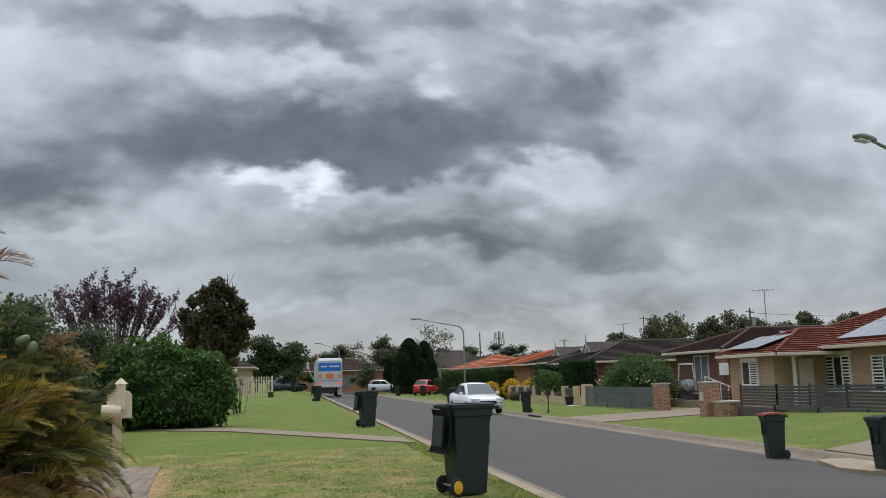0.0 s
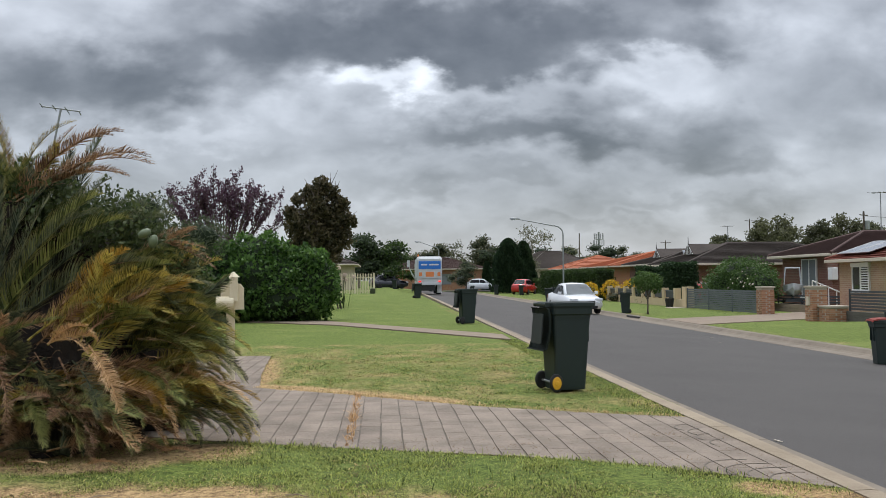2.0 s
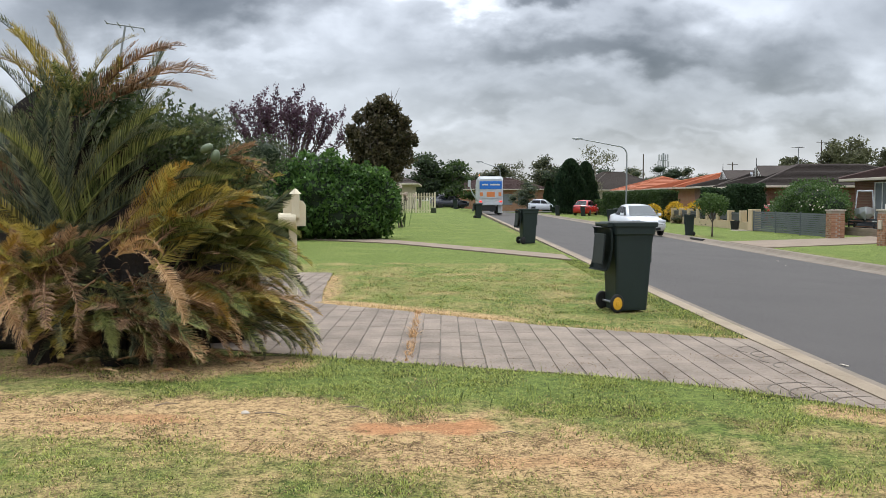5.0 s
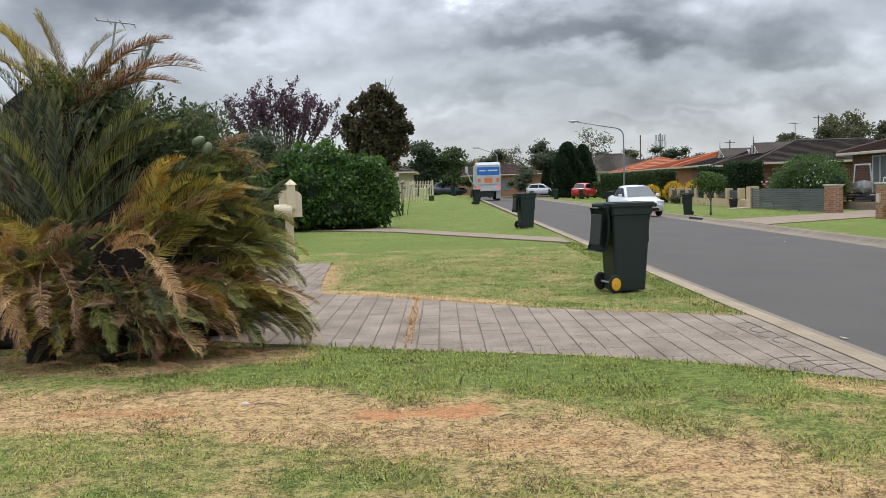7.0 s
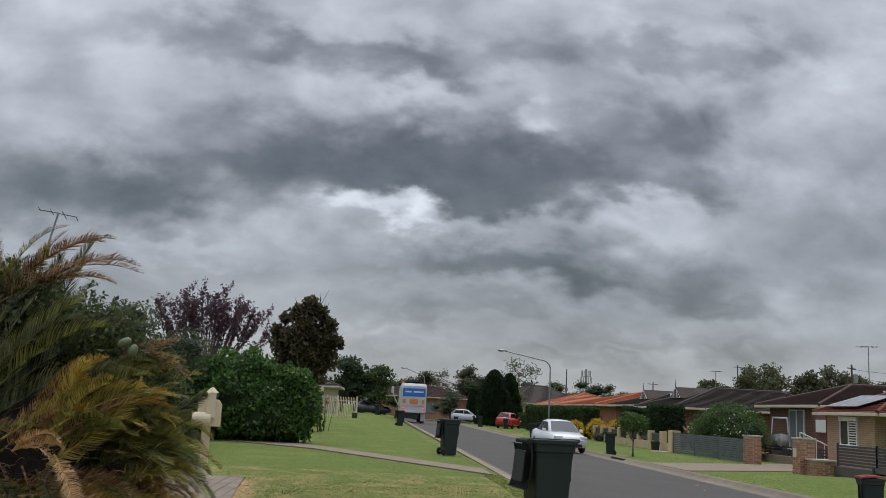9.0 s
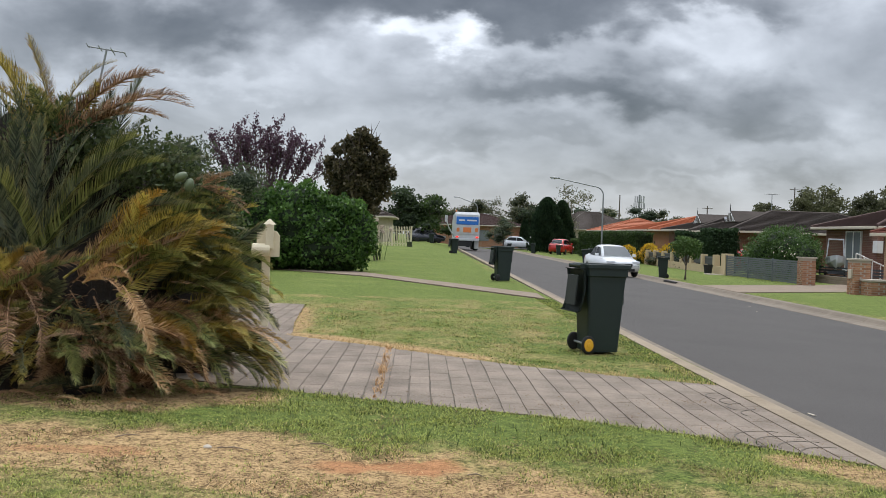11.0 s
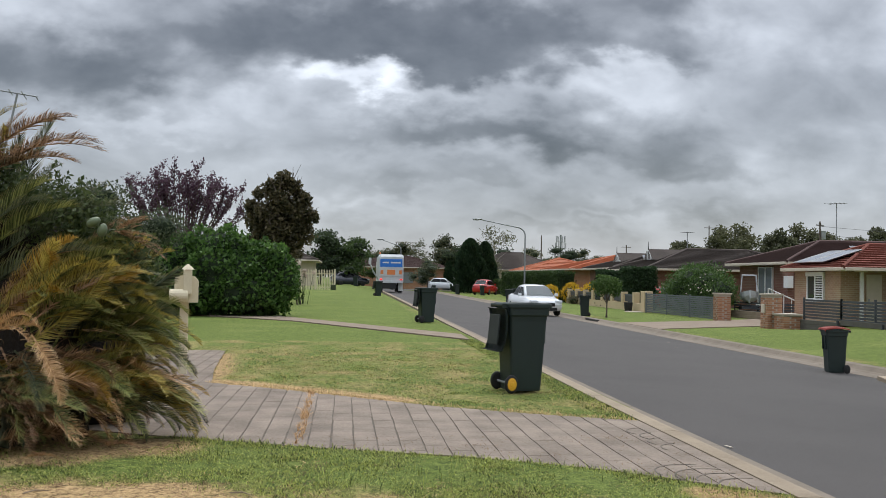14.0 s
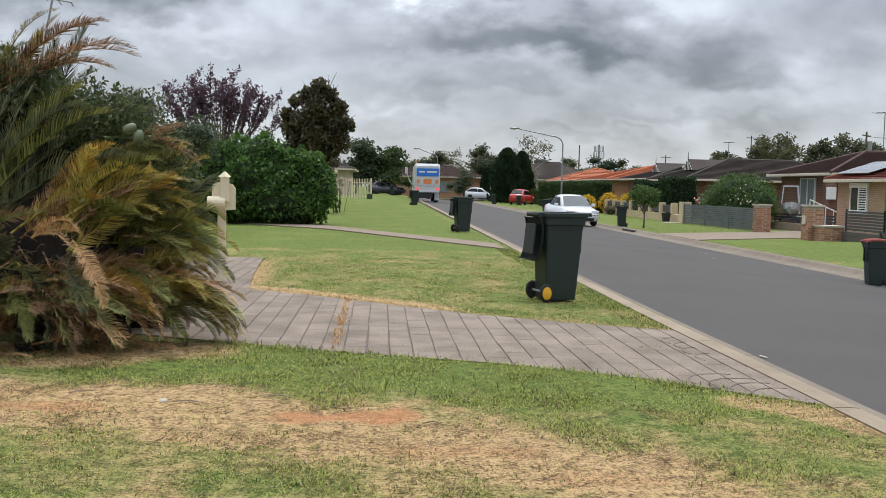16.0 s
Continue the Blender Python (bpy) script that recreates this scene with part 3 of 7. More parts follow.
def dryness(x, y):
    n = noise.noise(Vector((x * 1.6, y * 1.6, 3.0)))
    n2 = noise.noise(Vector((x * 5, y * 5, 9.0)))
    d = 0.0
    if y < 7.6:
        d = max(0.0, 0.42 + 0.40 * n + 0.30 * n2) * step(6.6, 5.2, y + 0.25 * x)
        band = near_line(x, y, [(-4.5, 5.9), (-1.7, 5.45), (-0.1, 5.0), (0.7, 4.45), (1.3, 3.9)])
        d = max(d, 1.0 - step(0.25, 0.95, band + 0.45 * n + 0.2 * n2))
        under = math.hypot((x + 2.6) / 1.6, (y - 7.3) / 0.8)
        d = max(d, 0.9 * (1 - step(0.75, 1.15, under + 0.25 * n)))
        d = max(d, 0.75 * (1 - step(0.0, 0.6, near_line(x, y, [(0.0, 3.6), (1.6, 3.2)]) + 0.4 * n)))
        d = max(d, 0.95 * (1 - step(0.08, 0.34, near_line(x, y, [(2.45, 5.62), (2.8, 5.15)]) + 0.2 * n)))
    else:
        edge = near_line(x, y, [(-2.0, 15.5), (-1.65, 11.6), (-0.5, 10.95), (0.6, 9.95)])
        d = max(d, 0.9 * (1 - step(0.05, 0.55, edge + 0.25 * n)))
        d = max(d, (0.33 if y < 19 else 0.10) + (0.36 if y < 19 else 0.14) * n + (0.14 * n2 if y < 19 else 0.0))
    if 0 < x - drift_x(y) - 2.3 < 0.6:
        d = max(d, 0.22 + 0.4 * n)
    if 10.9 < x - drift_x(y) < 12.0:
        d = max(d, 0.25 + 0.4 * n)
    return min(1.0, max(0.0, d))


def bareness(x, y):
    n = noise.noise(Vector((x * 2.6, y * 2.6, 5.0)))
    m = noise.noise(Vector((x * 8.0, y * 8.0, 2.0)))
    s = 0.0
    for cx, cy, rx, ry, a in ((-0.14, 5.22, 0.44, 0.20, 1.0), (-1.9, 5.45, 0.7, 0.14, 0.7), (0.55, 4.55, 0.5, 0.16, 0.55), (1.05, 4.1, 0.35, 0.14, 0.5)):
        s = max(s, a * (1 - step(0.55, 1.25, math.hypot((x - cx) / rx, (y - cy) / ry) + 0.50 * n + 0.40 * m)))
    return s


DRIVE = [(2.83, 5.58), (2.83, 8.56), (1.9, 8.98), (1.0, 9.5), (-0.57, 10.8), (-1.55, 11.5), (-1.75, 13.2), (-2.0, 16.4), (-3.2, 16.4), (-4.6, 12.0),
         (-4.6, 9.2), (-1.14, 7.62), (-0.12, 7.2), (0.98, 6.83), (1.86, 6.36)]
def inside_drive(x, y):
    odd = False
    for (xa, ya), (xb, yb) in zip(DRIVE, DRIVE[1:] + DRIVE[:1]):
        if (ya > y) != (yb > y) and x < xa + (y - ya) / (yb - ya) * (xb - xa):
            odd = not odd
    return odd


def spread(*stretches):
    out = []
    for a, b, d in stretches:
        out += list(np.arange(a, b, d))
    return out + [stretches[-1][1]]


def build_ground():
    xs = spread((-1500, -60, 180), (-60, -8, 4), (-8, -4.5, 0.35), (-4.5, 2.9, 0.07), (2.9, 11.2, 0.9), (11.2, 18, 0.5), (18, 60, 6), (60, 1500, 180))
    ys = spread((-300, 0, 60), (0, 3.2, 0.4), (3.2, 12.4, 0.07), (12.4, 24, 0.4), (24, 66, 1.5), (66, 160, 8), (160, 1800, 200))
    verts, dry, soil = [], [], []
    for y in ys:
        for x in xs:
            near = -5 < x < 3 and 3 < y < 8
            z = ground_z(x, y)
            if near or (x < 2.8 and y < 16):
                z += 0.014 * noise.noise(Vector((x * 2.2, y * 2.2, 0))) * step(2.85, 2.2, x)
            if -5 < x < 3 and 5 < y < 17 and inside_drive(x, y):
                z = -0.03
            verts.append((x, y, z))
            dry.append(dryness(x, y) if -30 < x < 30 and y < 120 else 0.2)
            soil.append(bareness(x, y) if near else 0.0)
    w = len(xs)
    i = np.arange(len(ys) - 1)[:, None] * w + np.arange(w - 1)[None]
    faces = np.stack([i, i + 1, i + w + 1, i + w], -1).reshape(-1, 4)
    ob = smooth(raw("ground", verts, faces, "lawn"))
    for key, values in (("dry", dry), ("soil", soil)):
        ob.data.attributes.new(key, "FLOAT", "POINT").data.foreach_set("value", values)
    return tagged(ob, "mown lawn verges with straw and bare red soil", "lawn", kind="structure")


build_ground()


def ribbon(name, edge_a, edge_b, y0, y1, stepy, material, cols=1):
    """A strip along the street between two edges, each a function of y giving (x, z)."""
    verts, faces = [], []
    ys = list(np.arange(y0, y1, stepy)) + [y1]
    for y in ys:
        (xa, za), (xb, zb) = edge_a(y), edge_b(y)
        for c in range(cols + 1):
            f = c / cols
            verts.append((xa + (xb - xa) * f, y, za + (zb - za) * f))
    w = cols + 1
    for r in range(len(ys) - 1):
        for c in range(cols):
            i = r * w + c
            faces.append((i, i + 1, i + w + 1, i + w))
    return smooth(raw(name, verts, faces, material))


tagged(ribbon("road", lambda y: (3.30 + drift_x(y), -0.125), lambda y: (10.62 + drift_x(y), -0.525), -60, 124, 2.0, "asphalt", 8),
       "grey asphalt street falling gently to one side", "road", kind="structure")
cross = raw("road_across", [(-120, 123.8, -0.25), (160, 123.8, -0.25), (160, 132, -0.25), (-120, 132, -0.25)], [(0, 1, 2, 3)], "asphalt")
tagged(cross, "grey asphalt cross street at the far end", "road", kind="structure")


def kerb_run(name, profiles, x0, label):
    root = tagged(new(name), label, "kerb", kind="structure")
    for k in range(66):
        y0 = -36 + k * 2.44
        d0, d1 = drift_x(y0), drift_x(y0 + 2.43)
        for piece, material, profile in profiles:
            rings = [[Vector((x0 + px + d, y, pz)) for px, pz in profile] for y, d in ((y0, d0), (y0 + 2.425, d1))]
            part(piece, loft(rings), material, root)


kerb_run("kerb_near_side", [("kerb_segment", "kerb", [(-0.02, -0.25), (-0.02, 0.010), (0.10, 0.012), (0.145, 0.006), (0.15, -0.25)]),
                             ("gutter_segment", "gutter", [(0.154, -0.25), (0.154, -0.004), (0.19, -0.02), (0.27, -0.09), (0.34, -0.108), (0.50, -0.116), (0.50, -0.25)])], 2.84,
         "pale weathered concrete roll kerb along the near lawn")
kerb_run("kerb_far_side", [("kerb_segment", "gutter", [(-0.34, -0.7), (-0.34, -0.512), (0.02, -0.50), (0.10, -0.47), (0.20, -0.395), (0.28, -0.385), (0.41, -0.385), (0.41, -0.7)])], 10.80,
         "pale concrete kerb with cracked joints along the far verge")


# ---- blends of paving ----
def clip_poly(poly, x0, x1, y0, y1):
    """A polygon cut to a rectangle."""
    for axis, limit, sign in ((0, x0, 1), (0, x1, -1), (1, y0, 1), (1, y1, -1)):
        out = []
        for p, q in zip(poly, poly[1:] + poly[:1]):
            dp, dq = sign * (p[axis] - limit), sign * (q[axis] - limit)
            if dp >= 0:
                out.append(p)
            if dp * dq < 0:
                f = dp / (dp - dq)
                out.append((p[0] + f * (q[0] - p[0]), p[1] + f * (q[1] - p[1])))
        poly = out
        if len(poly) < 3:
            return []
    return poly


def prism(poly, z0, z1, bm=None):
    bm = bm or bmesh.new()
    low = [bm.verts.new((x, y, z0)) for x, y in poly]
    top = [bm.verts.new((x, y, z1)) for x, y in poly]
    bm.faces.new(top)
    for i in range(len(poly)):
        j = (i + 1) % len(poly)
        bm.faces.new((low[i], low[j], top[j], top[i]))
    bmesh.ops.recalc_face_normals(bm, faces=bm.faces[:])
    return bm


def area_of(poly):
    return abs(sum(p[0] * q[1] - q[0] * p[1] for p, q in zip(poly, poly[1:] + poly[:1]))) / 2


driveway = tagged(new("driveway"), "stencilled grey concrete driveway with dark joints", "driveway", kind="structure")
part("driveway_base", prism(DRIVE, -0.08, -0.006), "joint", driveway)


# ---- bins ----
def wheelie_bin(name, m, label, lid="bin", is_open=False, hub="rubber", mark=False, group="wheelie bins on the verges"):
    """Front towards +x, wheels and handle at the back."""
    root = thing(name, m @ Matrix.Diagonal((0.78, 0.82, 1.03, 1)), label, "bin", group)

    def ring(x0, x1, w, z, r=0.045):
        pts = []
        for cx, cy, a0 in ((x1 - r, w - r, 0), (x0 + r, w - r, 90), (x0 + r, -w + r, 180), (x1 - r, -w + r, 270)):
            for k in range(4):
                a = radians(a0 + 30 * k)
                pts.append(Vector((cx + r * math.cos(a), cy + r * math.sin(a), z)))
        return pts

    rings = [ring(-0.245, 0.235, 0.21, 0.02), ring(-0.25, 0.24, 0.215, 0.05), ring(-0.29, 0.305, 0.255, 0.80), ring(-0.295, 0.318, 0.262, 0.86),
             ring(-0.305, 0.335, 0.280, 0.875), ring(-0.31, 0.345, 0.283, 0.985), ring(-0.29, 0.325, 0.262, 0.985), ring(-0.27, 0.30, 0.245, 0.80),
             ring(-0.23, 0.22, 0.195, 0.08)]
    body = part("body", loft(rings), "bin", root)
    part("rim", loft([ring(-0.325, 0.365, 0.298, 0.955), ring(-0.33, 0.372, 0.302, 0.965), ring(-0.33, 0.372, 0.302, 1.0), ring(-0.32, 0.36, 0.292, 1.008),
                      ring(-0.285, 0.32, 0.26, 1.004), ring(-0.285, 0.32, 0.26, 0.955)]), "bin", root)
    for y in (-0.12, 0.12):
        part("rib", slab(0.27, 0.335, y - 0.012, y + 0.012, 0.55, 0.87, bevel=0.004), "bin", root)
    part("axle", stick((-0.27, -0.30, 0.105), (-0.27, 0.30, 0.105), 0.013), "steel", root)
    for y in (-0.275, 0.275):
        s = -1 if y < 0 else 1
        tyre = []
        for dy, r in ((-0.028, 0.070), (-0.028, 0.092), (-0.016, 0.103), (0.016, 0.103), (0.028, 0.092), (0.028, 0.070)):
            tyre.append([Vector((-0.27 + r * math.cos(a), y + dy, 0.105 + r * math.sin(a))) for a in np.linspace(0, 2 * math.pi, 25)[:-1]])
        wheel = smooth(part("wheel", loft(tyre), "rubber", root))
        hubr = [[Vector((-0.27 + r * math.cos(a), y + s * dy, 0.105 + r * math.sin(a))) for a in np.linspace(0, 2 * math.pi, 21)[:-1]]
                for dy, r in ((0.0, 0.072), (0.029, 0.072), (0.034, 0.062), (0.036, 0.030), (0.042, 0.022), (0.042, 0.002))]
        part("hub", loft(hubr), hub, wheel)
    handle = stick((-0.40, -0.22, 0.985), (-0.40, 0.22, 0.985), 0.016)
    for y in (-0.22, -0.07, 0.07, 0.22):
        box(handle, -0.41, -0.30, y - 0.012, y + 0.012, 0.955, 1.0)
    part("handle", handle, "bin", root)
    sheet = []
    for f, x in enumerate((-0.36, -0.345, -0.2, 0.0, 0.2, 0.37, 0.40)):
        z = (0.0, 0.03, 0.055, 0.065, 0.055, 0.03, -0.012)[f]
        row = []
        for y in (-0.315, -0.30, -0.15, 0.0, 0.15, 0.30, 0.315):
            drop = -0.03 if abs(y) > 0.31 else (0 if abs(y) > 0.2 else 0.012)
            row.append(Vector((x, y, z + drop)))
        sheet.append(row)
    bm = bmesh.new()
    rows = [[bm.verts.new(p) for p in r] for r in sheet]
    for r, s in zip(rows, rows[1:]):
        for a, b, c, d in zip(r, r[1:], s[1:], s):
            bm.faces.new((a, b, c, d))
    bmesh.ops.solidify(bm, geom=bm.faces[:], thickness=0.012)
    cover = part("lid", bm, lid, root)
    if is_open:
        cover.matrix_local = pose(-0.40, 0, 0.96) @ pose(0, 0, 0, 0, 97, 0) @ pose(0.245, 0, 0) @ Matrix.Diagonal((0.64, 1, 1.2, 1))
        part("lid_rib", slab(-0.25, 0.28, -0.19, 0.19, -0.022, -0.004, bevel=0.008), "bin_inside", cover, "ribbed underside of the lid")
    else:
        cover.matrix_local = pose(0, 0, 1.008)
    if mark:
        for k in range(3):
            part("print", slab(0.10, 0.10 + 0.05 + 0.02 * k, -0.284 + 0.03, -0.280 + 0.03, 0.74 - 0.05 * k, 0.765 - 0.05 * k), "white_mark", root, "illegible white print")
    return root


def at(x, y, rz=0.0, z=None):
    return pose(x, y, ground_z(x, y) if z is None else z, 0, 0, rz)


wheelie_bin("wheelie_bin", at(2.12, 10.80, 12, 0.0), "dark green wheelie bin, lid hanging open, yellow wheel hubs", is_open=True, hub="yellow_hub")
wheelie_bin("wheelie_bin", at(2.46, 27.3, 12, 0.0), "dark green wheelie bin with its lid hanging open", is_open=True)
wheelie_bin("wheelie_bin", at(2.30, 63.0, 10), "dark green wheelie bin standing near the truck", is_open=True)
wheelie_bin("wheelie_bin", at(10.18, 18.25, 180 - 10, -0.50) @ Matrix.Scale(0.86, 4), "dark green wheelie bin with a red lid in the gutter", lid="red_lid", mark=True)
wheelie_bin("wheelie_bin", at(10.40, 14.85, 180, -0.50) @ Matrix.Scale(0.90, 4), "dark green wheelie bin with a closed lid", mark=True)
wheelie_bin("wheelie_bin", at(11.75, 44.2, 170, -0.40) @ Matrix.Scale(0.95, 4), "dark green wheelie bin beside a young tree")
for x, y, label in ((11.2, 62.0, "dark green wheelie bin with its lid open on the far verge"), (12.1, 64.5, "dark green wheelie bin on the far verge")):
    wheelie_bin("wheelie_bin", at(x, y, 170, -0.38), label, is_open=x < 12)
for x, y in ((12.4, 101.0), (14.6, 97.0), (6.2, 121.5), (11.6, 119.5), (1.2, 101.0)):
    wheelie_bin("wheelie_bin", at(x, y, 175), "dark green wheelie bin far down the street")


# ---- houses ----
def roof_face(bm, a, b, c, d, courses, lift=0.075):
    """A tiled slope from the eave a-b up to the ridge d-c, in courses that lap one another."""
    a, b, c, d = (Vector(p) for p in (a, b, c, d))
    n = (b - a).cross(d - a).normalized()
    if n.z < 0:
        n = -n
    rows = []
    for k in range(courses + 1):
        f = k / courses
        p, q = a.lerp(d, f), b.lerp(c, f)
        rows.append([bm.verts.new(p + n * (0.004 if k else 0)), bm.verts.new(q + n * (0.004 if k else 0))])
        if k < courses:
            rows.append([bm.verts.new(p + n * lift), bm.verts.new(q + n * lift)])
    for r, s in zip(rows, rows[1:]):
        bm.faces.new((r[0], r[1], s[1], s[0]))


def hip_roof(root, x0, x1, y0, y1, eave, pitch, material, courses=12, gutter="fascia", name="roof"):
    """A hip roof with its ridge along the longer side, ridge caps, fascia boards and gutters."""
    w, l = x1 - x0, y1 - y0
    run = min(w, l) / 2
    top = eave + run * math.tan(radians(pitch))
    if l >= w:
        r0, r1 = ((x0 + x1) / 2, y0 + run, top), ((x0 + x1) / 2, y1 - run, top)
        sides = [((x0, y1), (x0, y0), r0, r1), ((x1, y0), (x1, y1), r1, r0), ((x0, y0), (x1, y0), r0, r0), ((x1, y1), (x0, y1), r1, r1)]
        hips = [((x0, y0), r0), ((x1, y0), r0), ((x0, y1), r1), ((x1, y1), r1)]
    else:
        r0, r1 = (x0 + run, (y0 + y1) / 2, top), (x1 - run, (y0 + y1) / 2, top)
        sides = [((x0, y0), (x1, y0), r1, r0), ((x1, y1), (x0, y1), r0, r1), ((x0, y1), (x0, y0), r0, r0), ((x1, y0), (x1, y1), r1, r1)]
        hips = [((x0, y0), r0), ((x0, y1), r0), ((x1, y0), r1), ((x1, y1), r1)]
    bm = bmesh.new()
    for p, q, c, d in sides:
        roof_face(bm, (*p, eave), (*q, eave), c, d, courses)
    roof = part(name, bm, material, root)
    caps = bmesh.new()
    for p, r in hips:
        rod(caps, (*p, eave + 0.05), (r[0], r[1], r[2] + 0.05), 0.09, sides=6)
    if (Vector(r1) - Vector(r0)).length > 0.05:
        rod(caps, (r0[0], r0[1], top + 0.05), (r1[0], r1[1], top + 0.05), 0.10, sides=6)
    part("ridge_cap", caps, material, roof)
    for bx in ((x0 - 0.06, x0 + 0.06, y0, y1), (x1 - 0.06, x1 + 0.06, y0, y1), (x0 + 0.06, x1 - 0.06, y0 - 0.06, y0 + 0.06), (x0 + 0.06, x1 - 0.06, y1 - 0.06, y1 + 0.06)):
        part("gutter", slab(*bx, eave - 0.11, eave + 0.03, bevel=0.02), gutter, roof)
    part("soffit", slab(x0 + 0.07, x1 - 0.07, y0 + 0.07, y1 - 0.07, eave - 0.10, eave - 0.07), "fascia", roof)
    return roof, top


def window(root, x, y0, y1, z0, z1, panes=2, material="glass", shutter=False, sill=True):
    """A window in a wall that faces the street (towards -x)."""
    frame_bm = bmesh.new()
    for bx in ((y0, y1, z0, z0 + 0.06), (y0, y1, z1 - 0.06, z1), (y0, y0 + 0.06, z0 + 0.06, z1 - 0.06), (y1 - 0.06, y1, z0 + 0.06, z1 - 0.06)):
        box(frame_bm, x - 0.05, x + 0.05, bx[0], bx[1], bx[2], bx[3])
    win = part("window", frame_bm, "white", root)
    step_y = (y1 - y0) / panes
    for k in range(panes):
        a, b = y0 + k * step_y + 0.05, y0 + (k + 1) * step_y - 0.03
        part("pane", slab(x - 0.012, x + 0.004, a, b, z0 + 0.06, z1 - 0.06), material, win)
        if k:
            part("mullion", slab(x - 0.045, x + 0.03, a - 0.08, a - 0.01, z0 + 0.06, z1 - 0.06), "white", win)
        if shutter and k % 2 == (0 if panes > 1 else 0):
            for j in range(9):
                z = z0 + 0.12 + j * (z1 - z0 - 0.2) / 9
                part("shutter_blade", slab(x - 0.035, x - 0.016, a + 0.03, b - 0.03, z, z + (z1 - z0) / 24), "white", win)
    if sill:
        part("sill", slab(x - 0.12, x + 0.02, y0 - 0.05, y1 + 0.05, z0 - 0.09, z0), "white", win)
    return win


def solar(root, a, b, d, cols, rows, gap=0.02):
    """Framed panels on a slope: a and b its lower corners, d the upper one over a."""
    a, b, d = Vector(a), Vector(b), Vector(d)
    n = (b - a).cross(d - a).normalized()
    if n.z < 0:
        n = -n
    for i in range(cols):
        for j in range(rows):
            p = a + (b - a) * (i / cols) + (d - a) * (j / rows)
            u, v = (b - a) / cols * (1 - gap), (d - a) / rows * (1 - gap)
            bm = bmesh.new()
            low = [bm.verts.new(q + n * 0.08) for q in (p, p + u, p + u + v, p + v)]
            top = [bm.verts.new(q + n * 0.12) for q in (p, p + u, p + u + v, p + v)]
            bm.faces.new(top)
            for k in range(4):
                bm.faces.new((low[k], low[(k + 1) % 4], top[(k + 1) % 4], top[k]))
            ob = part("solar_panel", bm, "panel", root)
            edge = bmesh.new()
            for s, e in ((p, p + u), (p + v, p + u + v), (p, p + v), (p + u, p + u + v)):
                rod(edge, s + n * 0.12, e + n * 0.12, 0.018, sides=4)
            part("panel_frame", edge, "steel", ob)


def antenna(m, height, span, bars, label="thin metal television aerial on a mast"):
    root = thing("tv_aerial", m, label, "aerial")
    part("mast", stick((0, 0, -0.4), (0, 0, height), 0.028), "steel", root)
    part("boom", stick((-span / 2, 0, height - 0.05), (span / 2, 0, height + 0.02), 0.02), "steel", root)
    for k in range(bars):
        x = -span / 2 + span * k / (bars - 1)
        w = 0.28 + 0.14 * (k % 3)
        part("element", stick((x, -w, height - 0.03), (x, w, height - 0.03), 0.012, sides=5), "steel", root)
    return root


def tan_house():
    g = -0.35
    root = thing("house", pose(0, 0, 0), "single-storey tan brick house with a red tiled roof and solar panels", "house")
    body = bmesh.new()
    box(body, 23.0, 33.0, 18.0, 40.4, g, 2.2)
    part("wall", body, "wall_tan", root)
    part("wing_wall", slab(20.5, 22.99, 36.28, 40.2, g, 2.0), "wall_tan", root)
    roof, _ = hip_roof(root, 22.35, 33.6, 17.4, 41.0, 2.26, 21, "tile_red", 20)
    wing, top = hip_roof(root, 20.05, 28.5, 35.3, 40.6, 2.03, 21, "tile_red", 10, name="wing_roof")
    part("porch_post", slab(21.15, 21.27, 35.85, 35.97, g, 1.95, bevel=0.01), "white", root)
    part("porch_beam", slab(21.1, 21.3, 35.6, 36.26, 1.88, 1.94), "fascia", root)
    window(root, 20.46, 37.55, 38.95, 0.68, 1.80, 2, shutter=True)
    part("roller_box", slab(20.38, 20.50, 37.5, 39.0, 1.70, 1.90, bevel=0.02), "white", root)
    window(root, 22.96, 34.6, 36.35, 0.45, 1.86, 3, shutter=True)
    window(root, 22.96, 31.0, 33.2, 0.45, 1.82, 3, shutter=True)
    window(root, 22.96, 26.4, 28.6, 0.55, 1.82, 3)
    door = part("door", slab(21.62, 22.28, 36.215, 36.275, g + 0.1, 1.78, bevel=0.01), "fascia", root)
    part("handle", slab(21.68, 21.72, 36.165, 36.212, 0.65, 0.78), "steel", door)
    part("wall_lamp", slab(22.9, 23.0, 36.8, 36.92, 1.05, 1.3, bevel=0.02), "black", root)
    part("lintel_box", slab(22.86, 23.0, 34.4, 36.5, 1.88, 2.05, bevel=0.02), "fascia", root)
    slope = math.tan(radians(21))
    solar(root, (22.9, 35.2, 2.26 + 0.55 * slope), (22.9, 24.4, 2.26 + 0.55 * slope), (26.6, 35.2, 2.26 + 4.25 * slope), 7, 2)
    solar(root, (20.35, 39.95, 2.06 + 0.4 * slope), (20.35, 37.3, 2.06 + 0.4 * slope), (21.75, 39.3, 2.06 + 1.8 * slope), 2, 1)
    return root


def plain_house(name_label, x0, x1, y0, y1, g, eave, pitch, roof_m, wall_m, windows=(), gutter="fascia", courses=17, over=0.6):
    root = thing("house", pose(0, 0, 0), name_label, "house")
    part("wall", slab(x0, x1, y0, y1, g, eave), wall_m, root)
    hip_roof(root, x0 - over, x1 + over, y0 - over, y1 + over, eave + 0.04, pitch, roof_m, courses, gutter)
    for y_a, y_b, z_a, z_b, m in windows:
        window(root, x0 - 0.04, y_a, y_b, z_a, z_b, 2, m)
    return root


